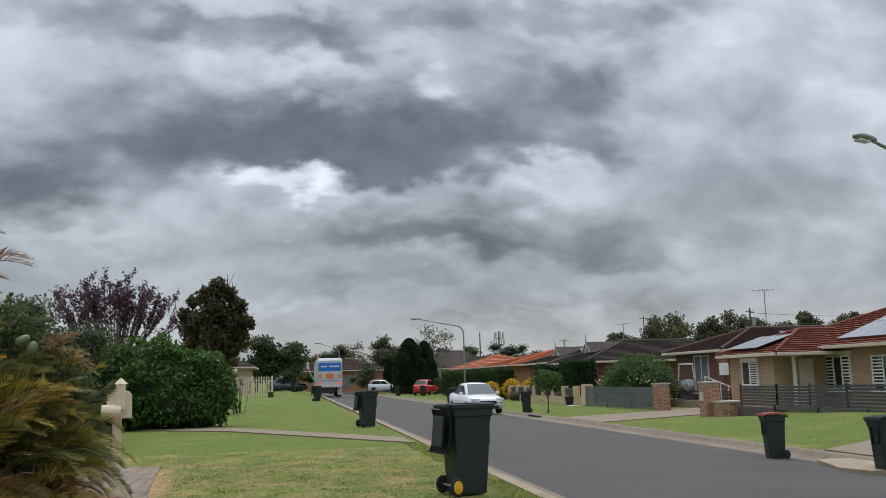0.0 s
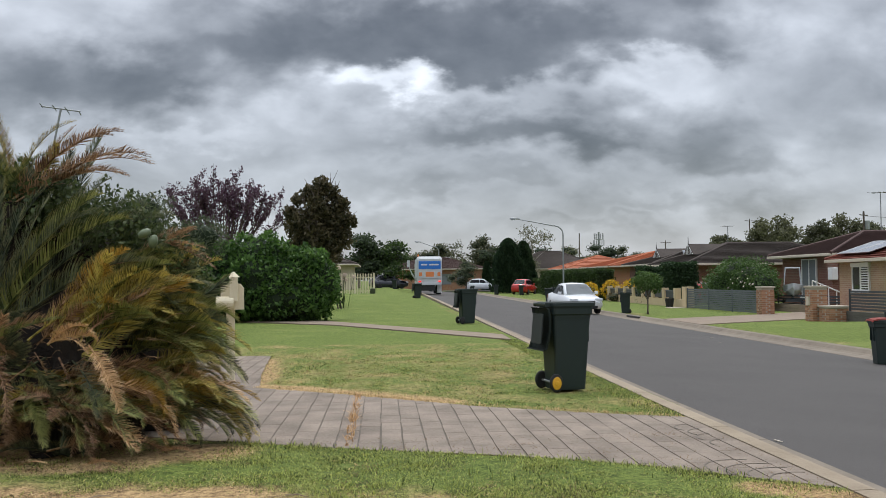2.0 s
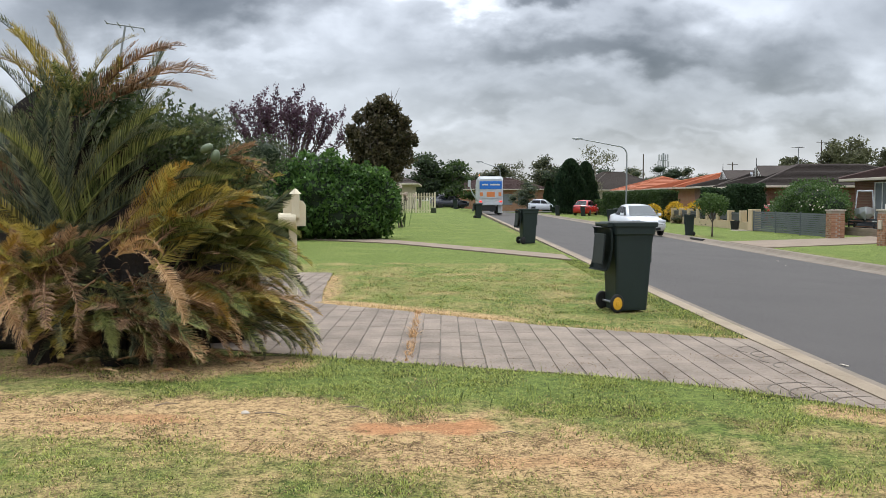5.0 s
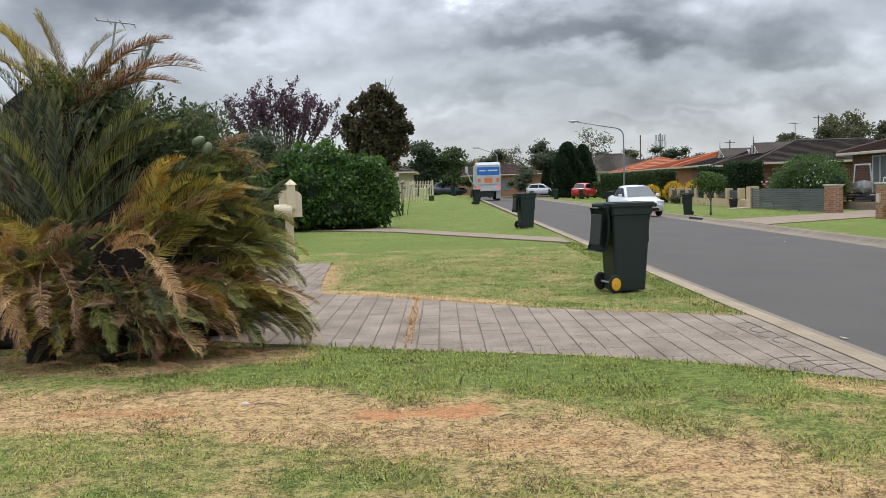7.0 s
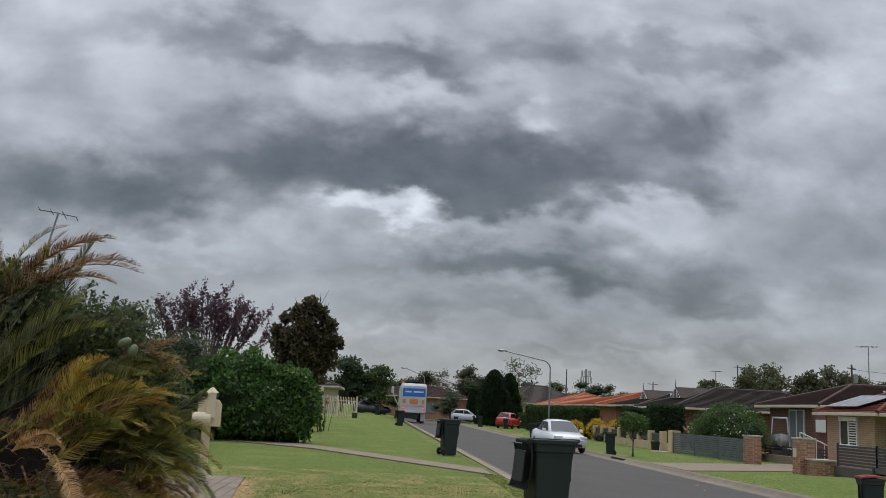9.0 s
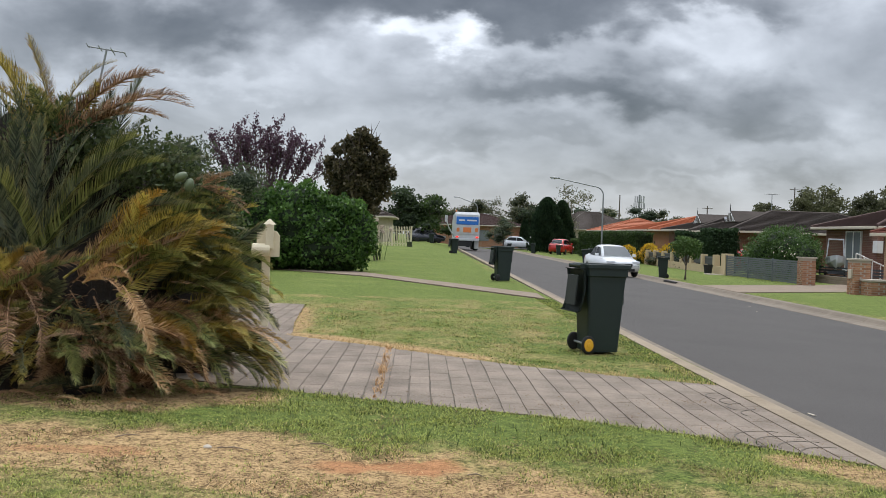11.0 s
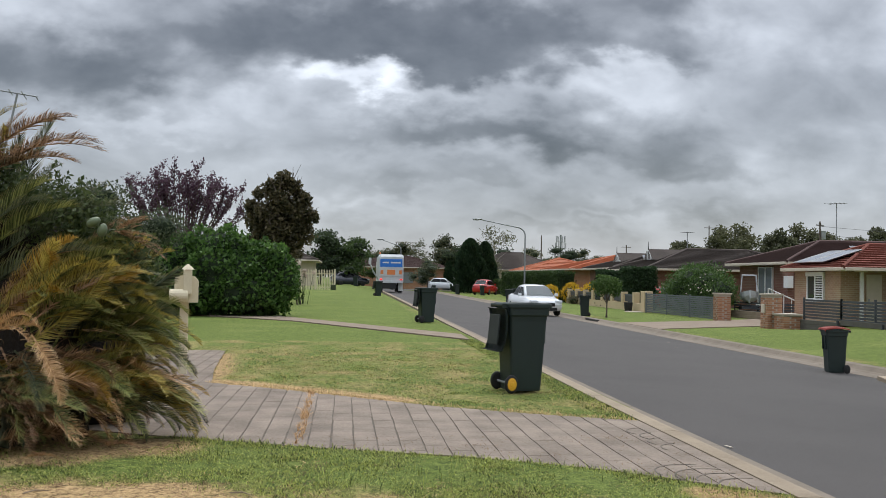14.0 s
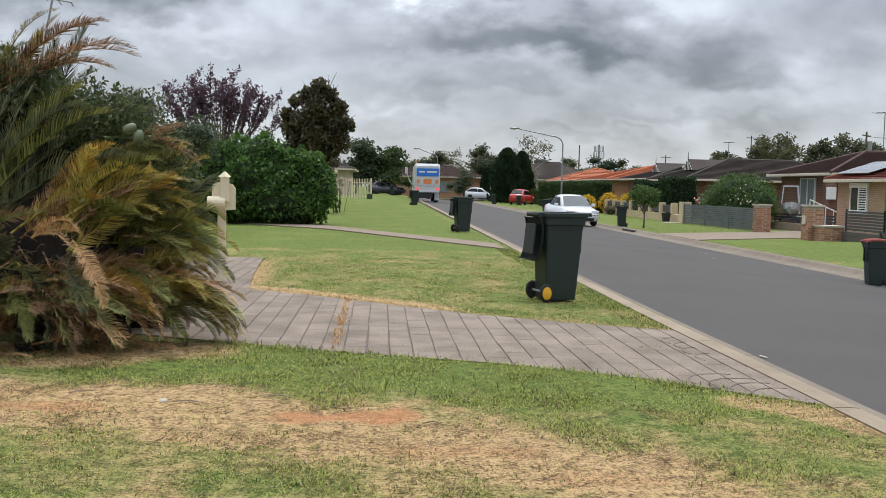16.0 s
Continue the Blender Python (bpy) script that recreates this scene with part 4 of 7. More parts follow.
def gable(root, x, y0, y1, z0, rise, material="white", deep=1.6):
    """A small fretted gable that faces the street (towards -x)."""
    ym = (y0 + y1) / 2
    bm = bmesh.new()
    low = [bm.verts.new(p) for p in ((x, y0, z0), (x, y1, z0), (x, ym, z0 + rise))]
    back = [bm.verts.new(p) for p in ((x + deep, y0, z0), (x + deep, y1, z0), (x + deep, ym, z0 + rise))]
    bm.faces.new(low)
    bm.faces.new(back[::-1])
    for i in range(3):
        bm.faces.new((low[i], low[(i + 1) % 3], back[(i + 1) % 3], back[i]))
    g = part("gable", bm, "tile_grey", root)
    part("gable_board", loft([[Vector((xx, y0 + 0.1, z0 + 0.02)), Vector((xx, y1 - 0.1, z0 + 0.02)), Vector((xx, ym, z0 + rise - 0.06))] for xx in (x - 0.03, x - 0.004)]), material, g)
    for k in range(1, 7):
        f = k / 7
        h = rise * (1 - abs(2 * f - 1))
        y = y0 + (y1 - y0) * f
        part("gable_batten", slab(x - 0.07, x - 0.033, y - 0.04, y + 0.04, z0 + 0.03, z0 + h * 0.92), "tile_grey", g)
    part("finial", stick((x, ym, z0 + rise - 0.05), (x, ym, z0 + rise + 0.55), 0.04, 0.012), "black", g)


tan_house()
brown = plain_house("single-storey dark red-brown brick house with a maroon tiled roof", 22.6, 35, 44.6, 50.8, -0.35, 2.40, 18, "tile_maroon", "wall_brown",
                    [(46.6, 48.3, 0.25, 2.25, "pale_glass")])
part("rear_wall", slab(28.0, 35.0, 50.82, 58.0, -0.35, 2.5), "wall_brown", brown)
part("meter_box", slab(21.95, 22.25, 43.75, 44.2, 1.15, 1.75, bevel=0.02), "white", brown, "white painted meter box")
part("porch_wall", slab(22.05, 22.35, 43.95, 44.5, -0.35, 2.28), "wall_brown", brown)
part("side_door", slab(22.9, 24.6, 44.52, 44.57, -0.2, 1.9, bevel=0.01), "maroon", brown, "maroon door")
solar(brown, (26.4, 44.6, 2.62), (32.0, 44.6, 2.62), (26.9, 46.8, 3.34), 4, 1)
grey_house = plain_house("single-storey brick house with a wide brown-grey tiled roof", 21.2, 34, 62.0, 70.0, -0.35, 2.22, 18, "tile_grey", "wall_brown",
                         [(63, 65, 0.4, 1.8, "glass"), (67.4, 69, 0.4, 1.8, "glass")])
gable(grey_house, 22.3, 64.9, 67.1, 2.98, 0.80, deep=3.4)
# dark brick picked here so the wall colour gives the shade under the eaves
gabled = plain_house("brick house with grey roof and white fretted gable", 22.4, 36, 74.0, 82.5, -0.35, 2.42, 15.5, "tile_grey", "wall_brown", [(76, 78, 0.4, 1.9, "glass")])
gable(gabled, 23.6, 77.0, 79.4, 3.05, 0.80, deep=3.6)
solar(gabled, (25.0, 74.9, 2.84), (30.0, 74.9, 2.84), (25.6, 77.3, 3.55), 4, 1)
orange = plain_house("low brick house with a bright orange tiled roof", 22.2, 34, 88.0, 100.0, -0.35, 2.45, 13.0, "tile_orange", "wall_orange", [(90, 92, 0.4, 1.9, "glass"), (95, 97, 0.4, 1.9, "glass")])
hip_roof(orange, 20.2, 30.0, 101.0, 112.0, 2.42, 17, "tile_orange", 9, name="wing_roof")
part("wing_wall", slab(20.8, 29.4, 101.5, 111.5, -0.35, 2.38), "wall_orange", orange)
plain_house("far brick house with a dark grey tiled roof", 23.5, 36, 120.0, 122.8, -0.3, 2.5, 24, "tile_grey", "wall_cream")
plain_house("far house with a brown-grey tiled roof behind the conifers", 19.0, 33.0, 137, 148, -0.3, 2.8, 24, "tile_grey", "wall_cream")
end_house = plain_house("orange brick house with a brown tiled roof across the end street", 1.0, 15.0, 138.0, 148.0, -0.3, 2.9, 17, "tile_maroon", "wall_orange")
for x in (8.6, 11.0):
    part("window", slab(x, x + 1.6, 137.93, 138.0, 0.6, 2.2, bevel=0.02), "pale_glass", end_house)
plain_house("cream house with a dark tiled roof beyond the picket fence", -16.0, -3.2, 92.0, 104.0, 0.35, 2.9, 20, "tile_grey", "wall_cream")
near_left = plain_house("brick house half hidden behind the cycad", -19.0, -8.6, 20.0, 31.0, 0.0, 2.4, 13, "tile_grey", "wall_brown")
antenna(pose(-9.32, 25.6, 3.2, 0, 10, 12), 2.95, 1.0, 4)
antenna(pose(28.0, 50.0, 3.7, 0, 0, 130), 2.35, 1.0, 6)
antenna(pose(25.9, 67.6, 3.35, 0, 0, 70), 1.85, 0.8, 5)


# ---- fences, gate, pillars across the street ----
def brick_pillar(m, w, d, h, label):
    root = thing("brick_pillar", m, label, "pillar", "brick gate pillars")
    part("mortar_core", slab(-w / 2 + 0.012, w / 2 - 0.012, -d / 2 + 0.012, d / 2 - 0.012, -0.1, h - 0.07), "mortar", root)
    mesh = bpy.data.meshes.new("brick")
    bm = slab(-0.112, 0.112, -0.05, 0.05, -0.036, 0.036, bevel=0.005)
    bm.to_mesh(mesh)
    bm.free()
    mesh.materials.append(M["brick"])
    rows = int((h - 0.08) / 0.086)
    for r in range(rows):
        z = 0.043 + r * 0.086
        for along, span, off, turn in ((0, w, d, 0), (1, d, w, 90)):
            n = max(2, round(span / 0.236))
            for side in (-1, 1):
                for k in range(n):
                    a = -span / 2 + (k + 0.5) * span / n + (0.06 if r % 2 else -0.06) * (0 if k in (0, n - 1) else 1)
                    ob = new("brick", mesh)
                    ob.parent = root
                    b = side * (off / 2 - 0.05)
                    ob.matrix_local = pose(a if not along else b, b if not along else a, z, 0, 0, turn) @ Matrix.Diagonal((span / n / 0.236, 1, 1, 1))
    part("cap", slab(-w / 2 - 0.04, w / 2 + 0.04, -d / 2 - 0.04, d / 2 + 0.04, h - 0.07, h, bevel=0.01), "concrete", root, "pale concrete capping")
    return root


BX = 17.3
brick_pillar(pose(17.35, 40.9, -0.40), 0.60, 0.60, 1.28, "orange-brown brick gate pillar with a concrete cap")
box_pillar = brick_pillar(pose(16.45, 34.1, -0.40), 0.60, 0.60, 1.36, "orange-brown brick gate pillar with a letterbox")
part("letterbox", slab(-0.36, -0.29, -0.13, 0.13, 0.62, 0.95, bevel=0.01), "fascia", box_pillar, "pale metal letterbox front")
brick_pillar(pose(16.75, 33.35, -0.40), 0.75, 0.80, 0.62, "low orange-brown brick pier beside the gate pillar")


def slat_fence(name, pts, h, label, material, count, gap=0.018, panel=2.4, category="fence", base=0.06):
    """Horizontal slats between posts along a run of (x, y, z) points."""
    root = thing(name, pose(0, 0, 0), label, category)
    for (xa, ya, za), (xb, yb, zb) in zip(pts, pts[1:]):
        length = math.hypot(xb - xa, yb - ya)
        n = max(1, round(length / panel))
        turn = math.degrees(math.atan2(yb - ya, xb - xa))
        for k in range(n + 1):
            f = k / n
            post = part("post", slab(-0.03, 0.03, -0.03, 0.03, -0.1, h + 0.03, bevel=0.006), material, root)
            post.matrix_local = pose(xa + f * (xb - xa), ya + f * (yb - ya), za + f * (zb - za), 0, 0, turn)
        pitch_z = (h - base) / count
        for k in range(n):
            f0, f1 = k / n, (k + 1) / n
            for j in range(count):
                s = part("slat", slab(0.03, length / n - 0.03, -0.01, 0.01, base + j * pitch_z, base + (j + 1) * pitch_z - gap, bevel=0.003), material, root)
                s.matrix_local = pose(xa + f0 * (xb - xa), ya + f0 * (yb - ya), za + f0 * (zb - za), 0, 0, turn)
    return root


slat_fence("sliding_gate", [(17.25, 41.3, -0.42), (17.0, 50.6, -0.42)], 1.12, "grey slatted metal sliding gate between brick and rendered posts", "slat", 11, panel=3.1, category="gate")
slat_fence("slat_fence", [(17.1, 32.8, 0.02), (17.1, 30.2, 0.02), (17.1, 22.0, 0.12), (17.1, 12.0, 0.12)], 0.80, "charcoal slatted metal fence on a low sleeper wall", "slat_dark", 7, gap=0.03, panel=2.0)
wall = thing("sleeper_wall", pose(0, 0, 0), "low dark weathered sleeper retaining wall under the fence", "retaining wall")
for j in range(3):
    part("sleeper", slab(17.03, 17.17, 30.3, 33.0, -0.48 + 0.17 * j, -0.315 + 0.17 * j, bevel=0.01), "sleeper", wall)
for k in range(7):
    part("sleeper", slab(17.03, 17.17, 12.0 + k * 2.6, 14.55 + k * 2.6, -0.06, 0.12, bevel=0.01), "sleeper", wall)
for y in (33.02, 30.25, 27.6, 25.0, 22.4):
    part("steel_upright", slab(16.96, 17.03, y - 0.04, y + 0.04, -0.5, 0.1), "slat_dark", wall)
slat_fence("inner_fence", [(21.2, 41.0, -0.30), (20.2, 46.0, -0.30)], 0.75, "black slatted metal fence behind the gate", "slat_dark", 5, gap=0.05)
part_wall = thing("timber_wall", pose(0, 0, 0), "low tan timber retaining wall behind the gate", "retaining wall")
for j in range(2):
    part("sleeper", slab(19.8, 19.95, 41.2, 46.5, -0.42 + 0.2 * j, -0.225 + 0.2 * j, bevel=0.01), "path", part_wall)

cream_fence = thing("rendered_fence", pose(0, 0, 0), "cream rendered front wall with posts and dark metal panels", "fence")
part("plinth", slab(17.15, 17.42, 51.0, 70.0, -0.5, 0.06, bevel=0.01), "cream_wall", cream_fence)
part("end_post", slab(16.95, 17.45, 50.75, 51.45, -0.5, 0.80, bevel=0.02), "cream_wall", cream_fence)
for k in range(8):
    y = 53.3 + k * 2.3
    part("post", slab(17.12, 17.45, y - 0.2, y + 0.2, 0.06, 0.70, bevel=0.015), "cream_wall", cream_fence)
    if k < 7:
        panel_ob = part("metal_panel", slab(17.26, 17.31, y + 0.24, y + 2.06, 0.12, 0.58), "slat_dark", cream_fence, "dark metal infill panel")
        part("panel_rail", slab(17.22, 17.25, y + 0.24, y + 2.06, 0.50, 0.55), "slat", panel_ob)

picket = thing("picket_fence", pose(0, 0, 0), "cream metal picket fence across the raised lawn", "fence")
for k in range(24):
    x = -3.3 + k * 0.112
    bm = slab(x - 0.022, x + 0.022, 64.98, 65.02, 0.34, 1.72, bevel=0.004)
    rod(bm, (x, 65, 1.72), (x, 65, 1.82), 0.028, 0.004, 5)
    part("picket", bm, "cream", picket)
for z in (0.55, 1.5):
    part("rail", slab(-3.35, -0.68, 65.02, 65.06, z, z + 0.05), "cream", picket)
for x in (-0.68, -2.0):
    part("post", slab(x - 0.06, x + 0.06, 64.95, 65.07, 0.2, 1.85, bevel=0.01), "cream", picket)
meter = thing("meter_pit_box", pose(-0.75, 63.5, 0.36), "small green utility box on the lawn", "utility box")
part("box_body", slab(-0.18, 0.18, -0.15, 0.15, -0.05, 0.40, bevel=0.03), "olive_bush", meter)

# far pavement pieces
for name, poly, z, m, label in (
    ("crossover_drive", [(11.4, 32.5), (11.4, 37.2), (16.9, 40.4), (22.0, 44.5), (22.0, 40.0), (16.6, 35.6)], -0.385, "path", "pale concrete driveway leading through the gate"),
    ("cross_path", [(11.4, 14.4), (11.4, 18.4), (17.0, 21.0), (17.0, 17.0)], 0, "path", "ochre concrete driveway across the verge"),
    ("garden_path", [(2.7, 19.6), (2.75, 21.4), (-1.7, 29.4), (-6.0, 33.0), (-6.0, 31.2), (-1.45, 27.0)], 0.02, "path", "brownish concrete path across the lawn"),
):
    bm = bmesh.new()
    prism(poly, -0.9, 0.0, bm)
    bmesh.ops.triangulate(bm, faces=bm.faces[:])
    bmesh.ops.subdivide_edges(bm, edges=bm.edges[:], cuts=3, use_grid_fill=True)
    for v in bm.verts:
        v.co.z = ground_z(v.co.x, v.co.y) + (0.03 if v.co.z > -0.001 else -0.3)
    tagged(part(name, bm, m), label, "path", kind="structure")
pad = [(9.95, 14.7), (9.8, 15.4), (10.3, 16.9), (11.2, 17.0), (11.2, 14.6)]
tagged(part("kerb_ramp", prism(pad, -0.7, -0.42), "kerb"), "pale concrete kerb ramp", "ramp", kind="structure")


# ---- street furniture ----
def street_lamp(m, height, reach, label):
    """The arm reaches towards -x."""
    root = thing("street_lamp", m, label, "street lamp", "street lamps")
    part("pole", stick((0, 0, -0.3), (0, 0, height - 0.9), 0.085, 0.06, 12), "steel", root)
    bm = bmesh.new()
    last = Vector((0, 0, height - 0.9))
    for k in range(1, 9):
        a = radians(90 * k / 8)
        p = Vector((-0.9 * (1 - math.cos(a)), 0, height - 0.9 + 0.75 * math.sin(a)))
        rod(bm, last, p, 0.06, 0.055)
        last = p
    tip = Vector((-reach, 0, height + 0.45))
    rod(bm, last, tip, 0.055, 0.04)
    part("arm", bm, "steel", root)
    head = [[Vector((tip.x + x, w * math.cos(a), tip.z + 0.02 + h * math.sin(a))) for a in np.linspace(0, 2 * math.pi, 13)[:-1]]
            for x, w, h in ((0.25, 0.05, 0.04), (0.05, 0.10, 0.07), (-0.25, 0.15, 0.09), (-0.5, 0.13, 0.08), (-0.62, 0.05, 0.03))]
    lantern = smooth(part("lantern", loft(head), "steel", root))
    part("lens", slab(tip.x - 0.52, tip.x - 0.08, -0.09, 0.09, tip.z - 0.11, tip.z - 0.04, bevel=0.03), "clear_lens", lantern)
    return root


street_lamp(pose(15.8, 80.0, -0.40), 6.55, 4.1, "tall galvanised street lamp with a curved arm")
street_lamp(pose(17.6, 20.95, 0.0, 0, 0, 24), 6.25, 4.2, "tall galvanised street lamp over the far verge")
street_lamp(pose(7.4, 122.5, -0.25, 0, 0, 0), 6.2, 2.6, "far street lamp with an arm over the road")


def power_pole(m, height, arms, label, group="power poles"):
    root = thing("power_pole", m, label, "power pole", group)
    part("pole", stick((0, 0, -0.5), (0, 0, height), 0.17, 0.11, 10), "bark", root)
    for k in range(arms):
        z = height - 0.5 - 1.1 * k
        arm = part("crossarm", slab(-1.2, 1.2, -0.06, 0.06, z - 0.06, z + 0.06), "bark", root)
        for x in (-1.05, -0.4, 0.4, 1.05):
            part("insulator", stick((x, 0, z + 0.06), (x, 0, z + 0.24), 0.05, 0.03, 6), "white", arm)
    return root


power_pole(pose(62.5, 200, 0, 0, 0, 10), 9.6, 1, "far timber power pole with a crossarm")
power_pole(pose(82.5, 202, 0, 0, 0, 10), 14.5, 1, "far timber power pole above the gum trees")
heavy = power_pole(pose(60.5, 112, 0, 0, 0, 40), 9.5, 3, "timber power pole carrying crossarms and a transformer")
part("transformer", stick((0.3, -0.3, 7.2), (0.3, -0.3, 8.3), 0.32, 0.32, 12), "steel", heavy)
power_pole(pose(41.0, 190, 0), 10.8, 0, "far thin bare pole")
tower = thing("phone_tower", pose(66.5, 280, 0), "grey lattice phone tower with rows of antenna panels", "tower")
part("mast", stick((0, 0, -1), (0, 0, 15.6), 0.45, 0.3, 8), "steel", tower)
for j, z in enumerate((9.6, 12.2, 14.2)):
    ring = part("platform", stick((0, 0, z - 0.9), (0, 0, z - 0.75), 1.6 - 0.3 * j, None, 12), "steel", tower)
    for k in range(7):
        a = k * 2 * math.pi / 7
        r = 1.9 - 0.25 * j
        part("antenna_panel", stick((r * math.cos(a), r * math.sin(a), z - 0.9), (r * math.cos(a), r * math.sin(a), z + 1.0), 0.11, None, 6), "steel", ring)


# ---- vehicles ----
def car(name, m, paint, label, kind="sedan"):
    """Nose towards -y; length about 4.5 m."""
    root = thing(name, m, label, "car", "parked cars")
    tall = 1.0 if kind == "sedan" else 1.17
    stations = [(-2.25, 0.70, 0.42, 0.62), (-2.15, 0.82, 0.28, 0.72), (-1.75, 0.87, 0.22, 0.80), (-1.0, 0.885, 0.20, 0.90), (0.0, 0.89, 0.20, 0.93),
                (1.0, 0.885, 0.20, 0.96), (1.75, 0.865, 0.24, 0.98), (2.12, 0.83, 0.30, 0.96), (2.25, 0.72, 0.42, 0.86)]
    rings = []
    for y, w, lo, hi in stations:
        hi *= tall
        rings.append([Vector(p) for p in ((-w + 0.08, y, lo), (-w, y, lo + 0.12), (-w - 0.01, y, (lo + hi) / 2), (-w + 0.05, y, hi - 0.06), (-w + 0.16, y, hi),
                                          (0, y, hi + 0.03), (w - 0.16, y, hi), (w - 0.05, y, hi - 0.06), (w + 0.01, y, (lo + hi) / 2), (w, y, lo + 0.12), (w - 0.08, y, lo))])
    smooth(part("body", loft(rings), paint, root))
    back = 1.55 if kind == "sedan" else 2.05
    cab = [(-1.18, 0.76, 0.90), (-0.36, 0.62, 1.39), (0.35, 0.60, 1.44), (back - 0.75, 0.59, 1.41), (back, 0.70, 0.96)]
    rings = []
    for y, w, top in cab:
        top *= tall
        low = 0.86 * tall
        rings.append([Vector(p) for p in ((-0.78, y, low), (-w, y, top - 0.05), (-w + 0.1, y, top), (0, y, top + 0.025), (w - 0.1, y, top), (w, y, top - 0.05), (0.78, y, low))])
    cabin = smooth(part("cabin", loft(rings), paint, root))

    def quad(label_name, pts, material):
        bm = bmesh.new()
        v = [bm.verts.new(p) for p in pts]
        bm.faces.new(v)
        bmesh.ops.solidify(bm, geom=bm.faces[:], thickness=0.012)
        return part(label_name, bm, material, cabin)

    t = tall
    # the pale glass colour paints the sky's reflection on the windscreen
    quad("windscreen", [(-0.70, -1.19, 0.935 * t), (0.70, -1.19, 0.935 * t), (0.55, -0.42, 1.385 * t), (-0.55, -0.42, 1.385 * t)], "pale_glass")
    quad("rear_window", [(0.62, back - 0.02, 1.0 * t), (-0.62, back - 0.02, 1.0 * t), (-0.50, back - 0.62, 1.37 * t), (0.50, back - 0.62, 1.37 * t)], "glass")
    for s in (-1, 1):
        quad("side_window", [(s * 0.775, -0.80, 0.93 * t), (s * 0.775, 0.22, 0.93 * t), (s * 0.635, 0.22, 1.35 * t), (s * 0.645, -0.28, 1.31 * t)], "glass")
        quad("side_window", [(s * 0.775, 0.28, 0.93 * t), (s * 0.775, back - 0.35, 0.95 * t), (s * 0.635, back - 0.75, 1.33 * t), (s * 0.635, 0.28, 1.35 * t)], "glass")
        part("mirror", slab(s * 0.96 - 0.09, s * 0.96 + 0.09, -0.78, -0.66, 0.90 * t, 1.04 * t, bevel=0.03), paint, root)
        part("headlight", slab(s * 0.62 - 0.19, s * 0.62 + 0.19, -2.25, -1.95, 0.60 * t, 0.74 * t, bevel=0.04), "clear_lens", root)
        part("tail_lamp", slab(s * 0.66 - 0.15, s * 0.66 + 0.15, 2.08, 2.25, 0.70 * t, 0.86 * t, bevel=0.03), "maroon", root)
        for y in (-1.38, 1.32):
            rings = [[Vector((s * (0.80 + dx), y + r * math.cos(a), 0.31 + r * math.sin(a))) for a in np.linspace(0, 2 * math.pi, 21)[:-1]]
                     for dx, r in ((-0.10, 0.20), (-0.10, 0.29), (-0.06, 0.31), (0.06, 0.31), (0.10, 0.29), (0.10, 0.20))]
            wheel = smooth(part("wheel", loft(rings), "rubber", root))
            part("rim", stick((s * 0.86, y, 0.31), (s * 0.895, y, 0.31), 0.20, 0.17, 14), "steel", wheel)
    part("grille", slab(-0.42, 0.42, -2.275, -2.2, 0.46 * t, 0.62 * t, bevel=0.02), "black", root)
    part("intake", slab(-0.55, 0.55, -2.25, -2.15, 0.27, 0.40, bevel=0.02), "black", root)
    part("number_plate", slab(-0.19, 0.19, -2.295, -2.27, 0.42, 0.50), "white_mark", root)
    return root


car("parked_car", pose(9.92, 47.6, -0.485, 0, 0, 5) @ Matrix.Diagonal((1.02, 1, 1.09, 1)), "white_car", "white sedan parked by the far kerb, facing the camera")
car("parked_car", pose(15.6, 101.5, -0.38, 0, 0, 155), "red_car", "red hatchback parked by the hedge", "suv")
car("parked_car", pose(14.0, 131.0, -0.27, 0, 0, 80), "silver_car", "silver four-wheel drive parked across the end street", "suv")
car("parked_car", pose(17.0, 135.5, -0.30, 0, 0, 95), "white_car", "white car parked behind the silver one", "suv")
car("parked_car", pose(0.6, 110.0, 0.28, 0, 0, 105), "dark_car", "dark blue estate car parked past the fence", "suv")
car("parked_car", pose(20.5, 58.5, -0.38, 0, 0, 30), "red_car", "red car behind the front wall")


